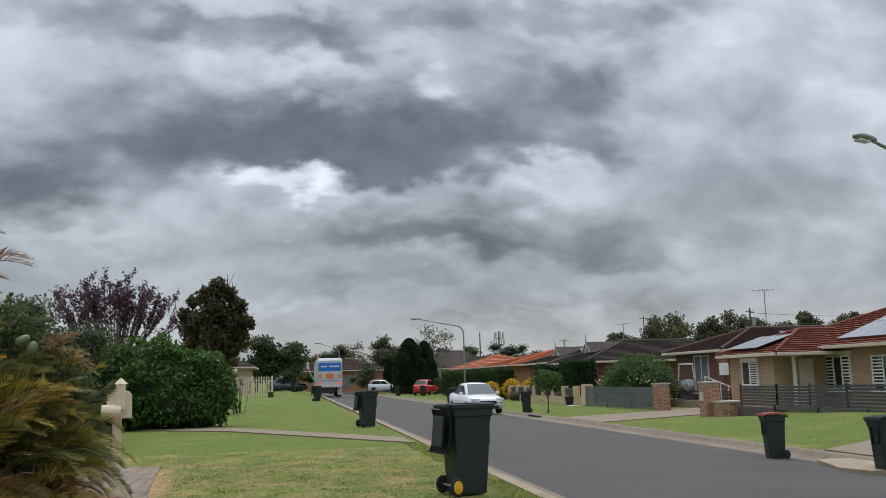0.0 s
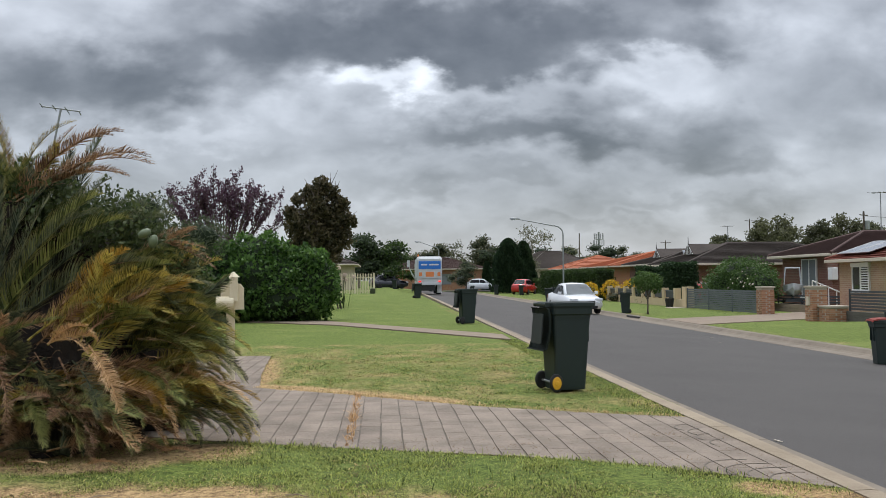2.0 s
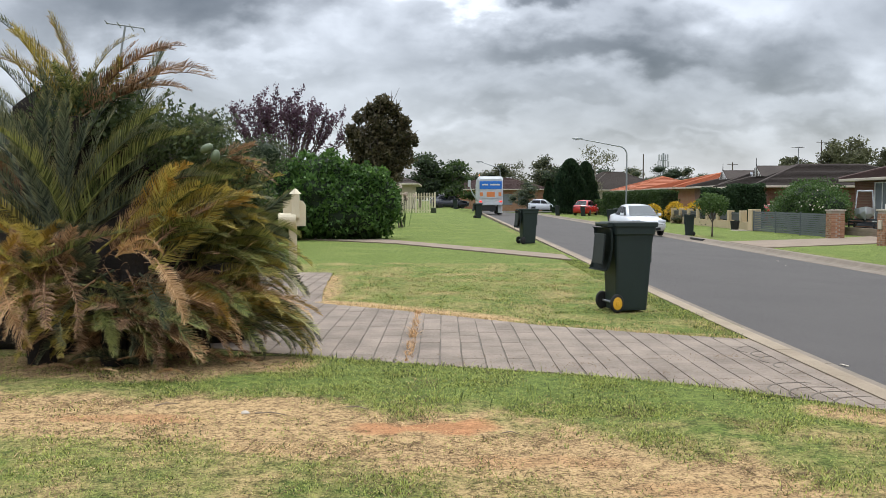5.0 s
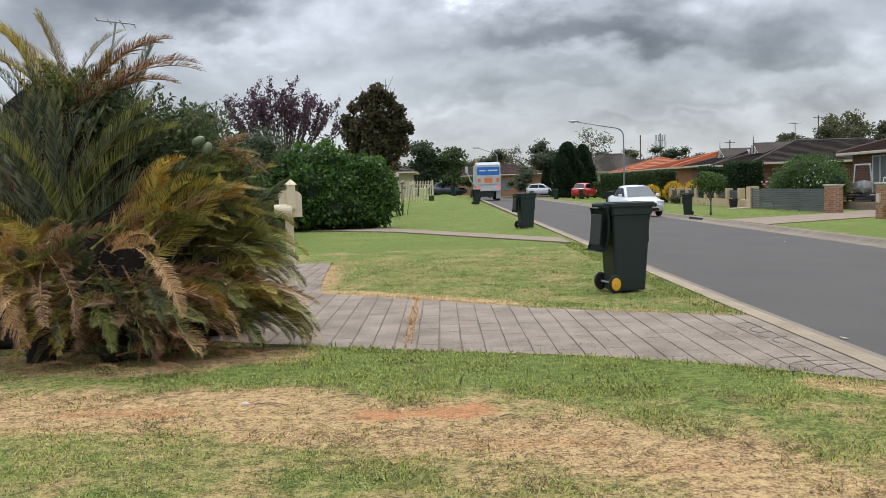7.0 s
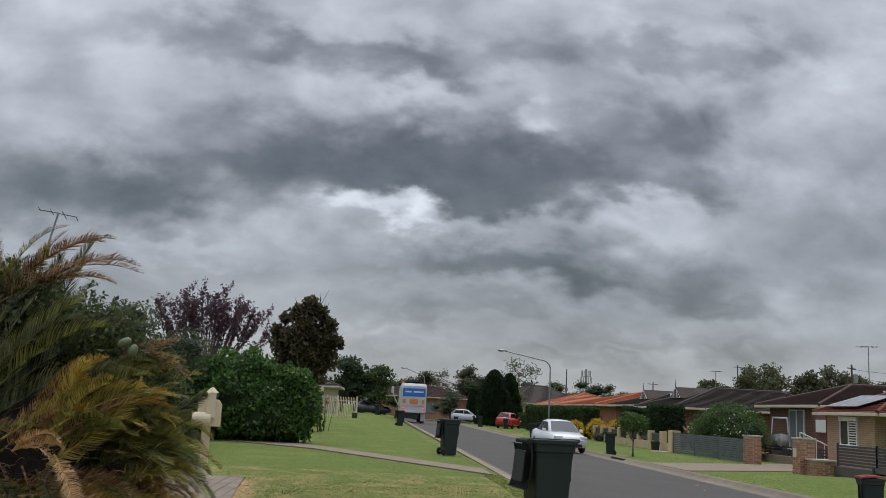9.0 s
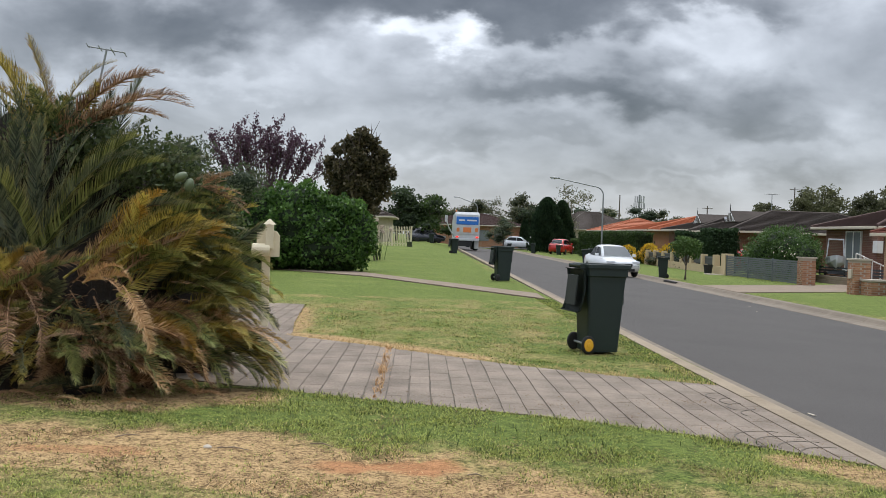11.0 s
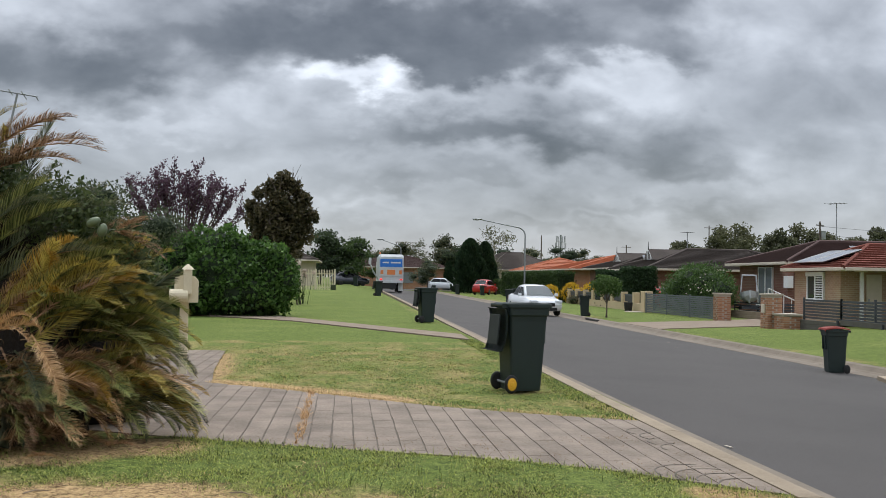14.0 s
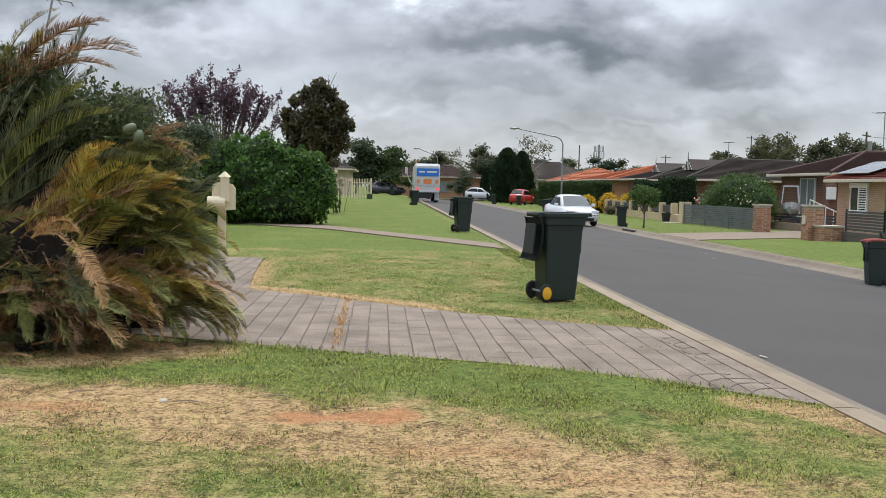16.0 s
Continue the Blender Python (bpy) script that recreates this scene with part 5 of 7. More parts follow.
def truck():
    root = thing("rubbish_truck", pose(4.52, 90.0, -0.12) @ Matrix.Diagonal((1.0, 1.0, 1.09, 1)), "white and blue rubbish truck with lit tail lamps", "truck")
    rings = []
    for y, w, lo, hi in ((0.0, 1.15, 1.05, 3.20), (0.25, 1.22, 0.95, 3.42), (1.2, 1.24, 0.9, 3.45), (6.0, 1.24, 0.9, 3.35)):
        rings.append([Vector(p) for p in ((-w, y, lo), (-w, y, hi - 0.15), (-w + 0.15, y, hi), (w - 0.15, y, hi), (w, y, hi - 0.15), (w, y, lo))])
    part("hopper", loft(rings), "truck_grey", root)
    part("cab", slab(-1.2, 1.2, 6.3, 8.3, 0.7, 2.9, bevel=0.1), "white", root)
    part("chassis", slab(-0.5, 0.5, 0.1, 8.2, 0.55, 0.9, bevel=0.03), "black", root)
    panel_ob = part("blue_panel", slab(-1.08, 1.08, -0.05, 0.0, 2.30, 3.0, bevel=0.02), "blue", root, "bright blue rear panel")
    for x0, x1 in ((-0.85, -0.25), (-0.05, 0.9)):
        part("sign_bar", slab(x0, x1, -0.062, -0.052, 2.62, 2.75), "white_mark", panel_ob)
    part("lower_panel", slab(-1.08, 1.08, -0.045, 0.0, 1.45, 2.24, bevel=0.02), "truck_grey", root)
    for s in (-1, 1):
        part("warning_sign", slab(s * 0.9 - 0.14, s * 0.9 + 0.14, -0.06, -0.048, 1.65, 2.0), "orange_sign", root)
        part("tail_lamp", slab(s * 0.98 - 0.13, s * 0.98 + 0.13, -0.10, -0.01, 1.12, 1.24, bevel=0.02), "tail_red", root, "lit red tail lamp")
        for y in (1.6, 2.9, 7.2):
            rings = [[Vector((s * (0.98 + dx), y + r * math.cos(a), 0.48 + r * math.sin(a))) for a in np.linspace(0, 2 * math.pi, 21)[:-1]]
                     for dx, r in ((-0.22, 0.3), (-0.22, 0.46), (-0.15, 0.5), (0.15, 0.5), (0.2, 0.46), (0.2, 0.3))]
            wheel = smooth(part("wheel", loft(rings), "rubber", root))
            part("rim", stick((s * 1.1, y, 0.48), (s * 1.16, y, 0.48), 0.29, 0.25, 14), "steel", wheel)
    part("small_print", slab(-0.4, 0.4, -0.058, -0.046, 1.6, 2.05), "orange_sign", root, "faded illegible notice")
    part("bumper", slab(-1.15, 1.15, -0.10, 0.15, 0.85, 1.05, bevel=0.03), "truck_grey", root)
    part("under_panel", slab(-1.1, 0.5, 0.0, 0.1, 0.35, 0.85), "black", root)
    part("mud_flap", slab(0.75, 1.2, 0.75, 0.8, 0.15, 0.85), "white", root)
    arm = stick((-1.25, 1.0, 1.2), (-1.75, 0.6, 1.9), 0.07)
    rod(arm, (-1.75, 0.6, 1.9), (-2.05, 0.4, 2.6), 0.06)
    box(arm, -2.2, -1.95, 0.2, 0.6, 2.5, 3.1)
    part("side_loader_arm", arm, "truck_grey", root)
    part("beacon", stick((-1.1, 0.6, 3.45), (-1.1, 0.6, 3.62), 0.09, 0.06), "orange_sign", root)
    return root


truck()

boat = thing("boat_on_trailer", pose(20.75, 45.5, -0.38, 0, 0, -22) @ Matrix.Diagonal((0.52, 0.55, 1.1, 1)), "white open boat with a tubular frame on a trailer", "boat")
rings = []
for y, w, keel, top in ((-2.2, 0.1, 0.9, 1.25), (-1.6, 0.55, 0.65, 1.2), (-0.6, 0.85, 0.55, 1.15), (1.2, 0.9, 0.55, 1.1), (1.9, 0.85, 0.6, 1.1)):
    rings.append([Vector(p) for p in ((-w, y, top), (-w * 0.9, y, (keel + top) / 2), (0, y, keel), (w * 0.9, y, (keel + top) / 2), (w, y, top))])
part("hull", loft(rings), "truck_grey", boat)
frame_bm = bmesh.new()
for y in (-0.3, 1.0):
    rod(frame_bm, (-0.8, y, 1.1), (-0.65, y, 1.95), 0.03)
    rod(frame_bm, (0.8, y, 1.1), (0.65, y, 1.95), 0.03)
    rod(frame_bm, (-0.65, y, 1.95), (0.65, y, 1.95), 0.03)
for x in (-0.65, 0.65):
    rod(frame_bm, (x, -0.3, 1.95), (x, 1.0, 1.95), 0.03)
part("tube_frame", frame_bm, "truck_grey", boat)
part("trailer", slab(-0.7, 0.7, -1.8, 2.0, 0.40, 0.50), "slat_dark", boat)
for s in (-1, 1):
    part("wheel", stick((s * 0.78, 0.8, 0.28), (s * 0.95, 0.8, 0.28), 0.28, None, 16), "rubber", boat)

# ---- letterbox by the path ----
letterbox = thing("letterbox", pose(-2.10, 12.5, 0.0, 0, 0, 8), "cream painted letterbox on a square post", "letterbox")
part("post", slab(-0.02, 0.09, -0.055, 0.055, -0.1, 0.98, bevel=0.008), "cream", letterbox)
shell = []
for y in (-0.16, 0.16):
    shell.append([Vector((x, y, z)) for x, z in ((-0.09, 0.94), (0.21, 0.94), (0.21, 1.22), (0.17, 1.275), (0.08, 1.30), (-0.05, 1.30), (-0.09, 1.26))])
part("box", loft(shell), "cream", letterbox)
tube = [[Vector((x, -0.19 + r * math.cos(a), 1.03 + r * math.sin(a))) for a in np.linspace(0, 2 * math.pi, 17)[:-1]] for x, r in ((-0.15, 0.075), (-0.135, 0.085), (0.07, 0.085), (0.085, 0.075))]
part("paper_tube", loft(tube), "cream", letterbox)
part("slot", slab(0.165, 0.214, -0.04, 0.06, 1.10, 1.14), "black", letterbox)
tower_bm = slab(0.02, 0.13, -0.24, -0.13, 1.05, 1.37, bevel=0.006)
rod(tower_bm, (0.075, -0.185, 1.37), (0.075, -0.185, 1.44), 0.085, 0.012, 4)
part("post_cap", tower_bm, "cream", letterbox)


# ---- trees and bushes ----
def heap(x0, x1, y0, y1, z0, z1, n, r, seed):
    g = np.random.default_rng(seed)
    return [(x0 + (x1 - x0) * g.random(), y0 + (y1 - y0) * g.random(), z0 + (z1 - z0) * g.random(), r * (0.75 + 0.5 * g.random()), r * (0.75 + 0.5 * g.random()), r * (0.7 + 0.45 * g.random())) for _ in range(n)]


bush("round_bush", pose(-3.85, 30.6, 0), [(0, 0, 1.2, 1.9, 1.3, 1.35), (-1.5, 0.2, 1.35, 1.2, 1.1, 1.3), (-0.3, 0, 1.75, 1.1, 1.0, 1.15), (1.4, 0, 1.15, 1.0, 1.0, 1.25), (1.25, -0.1, 1.6, 0.85, 0.8, 0.8),
                                          (-2.2, 0.4, 1.5, 0.9, 0.9, 1.2), (0.6, -0.6, 0.75, 1.4, 0.8, 0.75), (-1.2, -0.6, 0.7, 1.2, 0.8, 0.7)],
     30000, 0.15, "hedge", "large rounded glossy dark green garden bush", core=0.86, shell=0.80)
bush("grey_bush", pose(-6.6, 24.0, 0), [(0, 0, 2.0, 1.2, 1.0, 1.0), (-1.2, 0.3, 2.4, 1.2, 1.0, 1.2), (1.2, 0, 1.9, 0.9, 0.8, 0.9), (0, 0, 0.9, 1.6, 1.0, 0.9), (0.5, 0, 2.7, 0.8, 0.7, 0.7), (-0.7, 0, 3.0, 1.0, 0.8, 0.6), (1.3, 0, 2.3, 0.7, 0.7, 0.6), (1.9, 0.4, 2.5, 0.7, 0.7, 0.55), (0.4, 0.3, 3.2, 0.8, 0.7, 0.5)],
     20000, 0.075, "olive_bush", "loose greyish green shrub behind the cycad", shell=0.5, core=0.5)


def plum_tree(m, label):
    """Many thin rising branches in a fan, with small dark leaves along them."""
    g = np.random.default_rng(17)
    root = thing("plum_tree", m, label, "tree")
    part("trunk", stick((0, 0, -0.1), (0.05, 0, 2.0), 0.17, 0.11, 10), "bark", root)
    spots = []
    for k in range(46):
        lean = (k / 45 - 0.5) * 1.5 + g.normal() * 0.10
        away = g.normal() * 0.30
        tall = (7.9 - 1.9 * abs(lean) ** 1.4) * (0.80 + 0.22 * g.random())
        start = Vector((0.05 + 0.25 * lean, 0.1 * away, 1.7 + 0.5 * g.random()))
        mid = Vector((lean * 2.6, away * 2.2, 2.2 + 0.52 * (tall - 2.2)))
        end = Vector((lean * 4.2 + g.normal() * 0.25, away * 3.4, tall))
        bm = stick(start, mid, 0.05, 0.03, 5)
        rod(bm, mid, end, 0.03, 0.006, 5)
        for j in range(7):
            f = 0.1 + 0.8 * g.random()
            a = mid.lerp(end, f)
            b = a + Vector((g.normal() * 0.26 + 0.15 * lean, g.normal() * 0.26, 0.25 + 0.5 * g.random()))
            rod(bm, a, b, 0.010, 0.004, 4)
            spots += [a.lerp(b, q) for q in g.random(22)]
        part("limb", bm, "bark", root)
        spots += [mid.lerp(end, q) for q in g.random(80)] + [start.lerp(mid, 0.35 + 0.65 * q) for q in g.random(34)]
    p = np.array(spots) + g.normal(size=(len(spots), 3)) * 0.075
    n = len(p)
    d = g.normal(size=(n, 3)) + (0, 0, 0.5)
    d /= np.linalg.norm(d, axis=1)[:, None]
    e = np.cross(d, g.normal(size=(n, 3)))
    e /= np.linalg.norm(e, axis=1)[:, None]
    l = 0.075 * (0.6 + 0.8 * g.random(n))[:, None]
    raw("crown", np.stack([p - d * l, p + e * l * 0.5, p + d * l, p - e * l * 0.5], 1).reshape(-1, 3), np.arange(n * 4).reshape(-1, 4), "plum", root)
    return root


plum_tree(pose(-8.9, 52, 0.0), "purple-leaved plum tree with sparse upright branches")
tree("dark_tree", pose(-2.9, 42, 0.1), 6.0, 0.20, [(0, 0, 4.5, 0.75, 0.7, 0.8), (0.7, 0, 4.0, 0.75, 0.7, 0.7), (-0.9, 0, 3.8, 0.75, 0.7, 0.75), (0.15, 0, 5.5, 0.48, 0.5, 0.50), (-0.45, 0.2, 5.2, 0.45, 0.4, 0.42),
                                                  (1.0, 0, 4.7, 0.42, 0.5, 0.40), (0.1, 0, 3.2, 0.9, 0.8, 0.7), (1.0, 0, 3.2, 0.55, 0.5, 0.65), (-1.3, 0, 4.3, 0.35, 0.4, 0.35), (1.4, 0, 3.9, 0.35, 0.4, 0.35),
                                                  (0.6, 0, 5.2, 0.35, 0.4, 0.35), (-1.0, 0, 4.9, 0.30, 0.3, 0.30), (0.3, 0, 2.4, 0.8, 0.7, 0.6), (-0.9, 0, 2.9, 0.6, 0.6, 0.6)],
     13500, 0.17, "dark_leaf", "dark brownish green tree with a ragged crown", shell=0.15, core=0.36, limbs=12, twigs=3)
bush("rose_bush", pose(-2.15, 41.0, 0.1), heap(-0.25, 0.25, -0.3, 0.3, 0.4, 1.1, 4, 0.3, 3), 900, 0.09, "clipped", "straggly rose bush with pale flowers", core=0.0)
roses = thing("rose_flowers", pose(-1.85, 41.0, 0.1), "pale pink roses on tall stems", "flowers")
for k in range(9):
    p = (RNG.normal() * 0.25, RNG.normal() * 0.2, 1.2 + 0.6 * RNG.random())
    v, f = leaf_cloud([(p[0], p[1], p[2], 0.09, 0.09, 0.08)], 60, 0.09, RNG, 0.4)
    raw("bloom", v, f, "petal", roses)
    part("stem", stick((p[0] * 0.5, p[1], 0), p, 0.012, 0.008, 5), "clipped", roses)

# across the street
bush("gate_bush", pose(19.3, 48.7, -0.40), [(0, -1.6, 1.5, 1.1, 1.7, 1.2), (0, 1.8, 1.4, 1.1, 1.8, 1.2), (-0.1, 0, 2.0, 1.0, 1.8, 0.85), (0, 3.6, 1.0, 0.9, 1.3, 0.9), (0, -3.1, 1.25, 0.8, 1.1, 0.95), (0, 0, 0.8, 1.1, 3.6, 0.8)],
     20000, 0.12, "young", "broad leafy green shrub behind the gate", shell=0.6, core=0.66)
blooms_v, blooms_f = leaf_cloud([(18.2, 45.0, 1.2, 0.2, 1.2, 0.6), (18.2, 47.0, 0.8, 0.2, 0.8, 0.4)], 22, 0.10, RNG)
raw("white_blossoms", blooms_v, blooms_f, "petal", kind="stuff", label="scattered white blossoms on the shrub")
sapling = tree("young_tree", pose(12.5, 43.0, -0.40) @ Matrix.Scale(1.32, 4), 1.5, 0.035, [(0.42, 0, 1.22, 0.2, 0.2, 0.2), (-0.46, 0, 1.2, 0.18, 0.2, 0.17), (-0.2, 0, 1.42, 0.2, 0.2, 0.14), (0.3, 0, 0.85, 0.2, 0.2, 0.14), (0, 0, 1.15, 0.46, 0.46, 0.33), (-0.2, 0, 1.05, 0.33, 0.3, 0.3), (0.25, 0, 1.1, 0.3, 0.3, 0.28), (0.05, 0, 1.38, 0.3, 0.3, 0.16)],
               2300, 0.080, "young", "young street tree with a small uneven crown", limbs=7, shell=0.3)


def clipped_hedge(name, x0, x1, y0, y1, z0, z1, count, label, material="clipped"):
    root = thing(name, pose(0, 0, 0), label, "hedge")
    # dark block under the leaves, coloured as the hedge's inner shade
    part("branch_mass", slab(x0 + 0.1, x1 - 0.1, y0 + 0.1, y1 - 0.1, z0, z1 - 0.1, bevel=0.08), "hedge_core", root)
    g = RNG
    areas = np.array([(y1 - y0) * (z1 - z0), (x1 - x0) * (z1 - z0), (x1 - x0) * (y1 - y0)])
    which = g.choice(3, count, p=areas / areas.sum())
    p = np.stack([g.uniform(x0, x1, count), g.uniform(y0, y1, count), g.uniform(z0, z1, count)], 1)
    p[which == 0, 0] = x0
    p[which == 1, 1] = y0
    p[which == 2, 2] = z1
    p += g.normal(size=p.shape) * 0.05 + 0.06 * np.sin(p[:, ::-1] * 2.3)
    d = g.normal(size=p.shape)
    d /= np.linalg.norm(d, axis=1)[:, None]
    s = np.cross(d, g.normal(size=p.shape))
    s /= np.linalg.norm(s, axis=1)[:, None]
    verts = np.stack([p - d * 0.09, p + s * 0.05, p + d * 0.09, p - s * 0.05], 1).reshape(-1, 3)
    raw("foliage", verts, np.arange(count * 4).reshape(-1, 4), material, root)
    return root


clipped_hedge("clipped_hedge", 16.9, 18.4, 72.0, 98.0, -0.4, 2.0, 15000, "long clipped green hedge along the front boundary")
clipped_hedge("clipped_hedge", 18.2, 20.4, 104.0, 114.0, -0.4, 1.35, 4500, "low clipped green hedge further down the street")
clipped_hedge("clipped_hedge", 20.0, 21.0, 63.5, 68.6, -0.4, 1.55, 3500, "dark clipped hedge beside a house", "conifer")
clipped_hedge("clipped_shrub", 17.7, 19.4, 55.5, 57.6, -0.4, 2.2, 5000, "dense dark clipped shrub behind the front wall", "conifer")
clipped_hedge("clipped_shrub", 17.3, 18.9, 60.0, 62.0, -0.4, 2.0, 4000, "trimmed dark green shrub behind the front wall", "conifer")
for x, y, s in ((17.15, 70.0, 1.10), (18.9, 70.4, 1.25), (20.35, 70.0, 1.25)):
    bush("golden_shrub", pose(x - 1.3, y, -0.38), [(0, 0, 0.6 * s, 0.62 * s, 0.8 * s, 0.62 * s), (0.1, 0.2, 0.95 * s, 0.4 * s, 0.45 * s, 0.35 * s)], 1800, 0.12, "yellow",
         "bright golden-leaved garden shrub", core=0.7, group="golden shrubs")
for x, y in ((17.0, 67.0), (17.2, 73.0), (16.9, 79.0)):
    bush("low_shrub", pose(x, y, -0.38), [(0, 0, 0.3, 0.5, 0.8, 0.38)], 700, 0.10, "dark_leaf", "low brownish garden shrub")


def conifer(m, h, r, label):
    root = thing("conifer", m, label, "tree", "tall conifers")
    part("trunk", stick((0, 0, -0.2), (0, 0, h * 0.8), 0.2, 0.05), "bark", root)
    n = 11000
    f = RNG.random(n) ** 0.8
    a = RNG.random(n) * 2 * math.pi
    rad = r * np.sqrt(np.clip(1 - f ** 1.7, 0, 1)) * (0.66 + 0.44 * RNG.random(n)) * (1 + 0.10 * np.sin(5 * a + 9 * f) + 0.12 * np.sin(3 * a + 17 * f + h) * np.sin(2 * a - 6 * f))
    p = np.stack([rad * np.cos(a), rad * np.sin(a), 0.1 + f * h], 1)
    d = np.stack([np.cos(a) * 0.5, np.sin(a) * 0.5, np.ones(n)], 1) + RNG.normal(size=(n, 3)) * 0.35
    d /= np.linalg.norm(d, axis=1)[:, None]
    s = np.cross(d, RNG.normal(size=(n, 3)))
    s /= np.linalg.norm(s, axis=1)[:, None]
    verts = np.stack([p - d * 0.2, p + s * 0.09, p + d * 0.26, p - s * 0.09], 1).reshape(-1, 3)
    raw("crown", verts, np.arange(n * 4).reshape(-1, 4), "conifer", root)
    # dark inner cone, coloured as the shade within the crown
    core = [[Vector((r * 0.74 * math.sqrt(max(0.01, 1 - (k / 9) ** 1.7)) * math.cos(t), r * 0.74 * math.sqrt(max(0.01, 1 - (k / 9) ** 1.7)) * math.sin(t), 0.1 + h * 0.96 * k / 9))
             for t in np.linspace(0, 2 * math.pi, 15)[:-1]] for k in range(10)]
    part("branch_mass", loft(core), "hedge_core", root)
    return root


conifer(pose(15.3, 112.0, -0.4), 6.5, 1.95, "tall dark dense conifer")
conifer(pose(17.3, 113.0, -0.4), 6.2, 1.45, "slightly lower dark dense conifer")
conifer(pose(15.2, 134.5, -0.3), 4.0, 0.7, "narrow dark conifer at the street's end")


def far_tree(x, y, base, h, w, label, material="far_leaf", n=3500, size=0.34, bark="bark", seed=1, shell=0.3, group=""):
    g = np.random.default_rng(seed)
    blobs = []
    for k in range(9):
        f = 0.30 + 0.62 * k / 8
        wide = w * (1.0 - 0.75 * abs(f - 0.58))
        blobs.append((g.normal() * wide * 0.32, g.normal() * wide * 0.3, h * f, wide * (0.3 + 0.2 * g.random()), wide * (0.3 + 0.2 * g.random()), h * (0.10 + 0.06 * g.random())))
    return tree("tree", pose(x, y, base), h, 0.02 * h + 0.05, blobs, n, size, material, label, bark, shell, 0.55 if shell > 0.25 else 0.0, 6, 2, group)


far_tree(-3.0, 112, 0.3, 6.6, 5.4, "spreading green tree beyond the cream house", seed=2)
far_tree(0.9, 112, 0.1, 5.8, 4.6, "rounded green street tree past the fence", material="clipped", seed=3)
far_tree(7.9, 150, -0.3, 7.4, 6.0, "grey-green gum beyond the end house", "gum", seed=4)
far_tree(12.2, 160, -0.3, 8.2, 3.6, "slender gum beyond the end house", "gum", 1400, 0.34, "pale_bark", 5, 0.1)
far_tree(15.8, 152, -0.3, 8.6, 5.2, "tall gum beyond the end house", "gum", seed=6)
far_tree(18.0, 150, -0.3, 7.0, 5.0, "rounded tree behind the far houses", seed=8)
far_tree(10.9, 121.2, -0.25, 3.9, 3.0, "small rounded street tree at the corner", "olive_bush", 2200, 0.2, seed=9)
far_tree(21.4, 132, -0.3, 9.0, 4.8, "open-crowned gum with a bare trunk", "gum", 3200, 0.26, "pale_bark", 10, 0.1)
far_tree(24.0, 165, -0.3, 6.0, 5.0, "low tree behind the houses", seed=12)
far_tree(44.0, 205, 0, 8.5, 7.0, "far tree behind the orange roof", "gum", seed=13)
far_tree(52.5, 220, 0, 9.5, 9.0, "far tree near the phone tower", "far_leaf", seed=14)
far_tree(60.0, 220, 0, 9.0, 7.0, "far tree near the phone tower", "gum", seed=15)
for k in range(31):
    x = 74.5 + k * 3.1 + 0.8 * math.sin(k * 4.4)
    h = 12.9 + 0.9 * math.sin(k * 2.3) + 0.8 * math.sin(k * 5.1) - (2.5 if k < 2 else 0)
    far_tree(x, 198 + 7 * math.sin(k * 1.7), 0, h, 6.6 + 1.3 * math.sin(k * 3.1), "tall gum in the row beyond the roofs", "gum", 4800, 0.58, "pale_bark", 20 + k, 0.12, "row of gums")
for k in range(14):
    far_tree(-60 + k * 9.0, 235 + 8 * math.sin(k * 2.1), 0, 7.5 + 1.5 * math.sin(k * 1.9), 10.0, "far bushy tree on the skyline", "far_leaf", 1200, 0.6, "bark", 50 + k, 0.3, "far skyline trees")


rail_root = thing("white_handrail", pose(20.1, 42.0, -0.38, 0, 0, -20), "white tubular handrail sloping beside the porch", "handrail")
rail_bm = bmesh.new()
for k in range(5):
    rod(rail_bm, (0.35 * k, 0, 0), (0.35 * k, 0, 1.5 - 0.16 * k), 0.025)
rod(rail_bm, (0, 0, 1.5), (1.4, 0, 0.86), 0.03)
part("rail", rail_bm, "white", rail_root)


def cable(a, b, sag, label):
    root = thing("overhead_cable", pose(0, 0, 0), label, "cable", "overhead cables")
    a, b = Vector(a), Vector(b)
    rings = []
    for k in range(15):
        f = k / 14
        p = a.lerp(b, f) - Vector((0, 0, 4 * sag * f * (1 - f)))
        rings.append([p + Vector((0, 0.02 * math.cos(q), 0.02 * math.sin(q))) for q in (0.0, 1.57, 3.14, 4.71)])
    bm = loft(rings)
    part("wire", bm, "black", root)


for dz in (0.0, 1.1):
    cable((60.5, 112, 8.9 - dz), (104.0, 118.0, 9.5 - dz), 0.8, "thin dark overhead power cable")


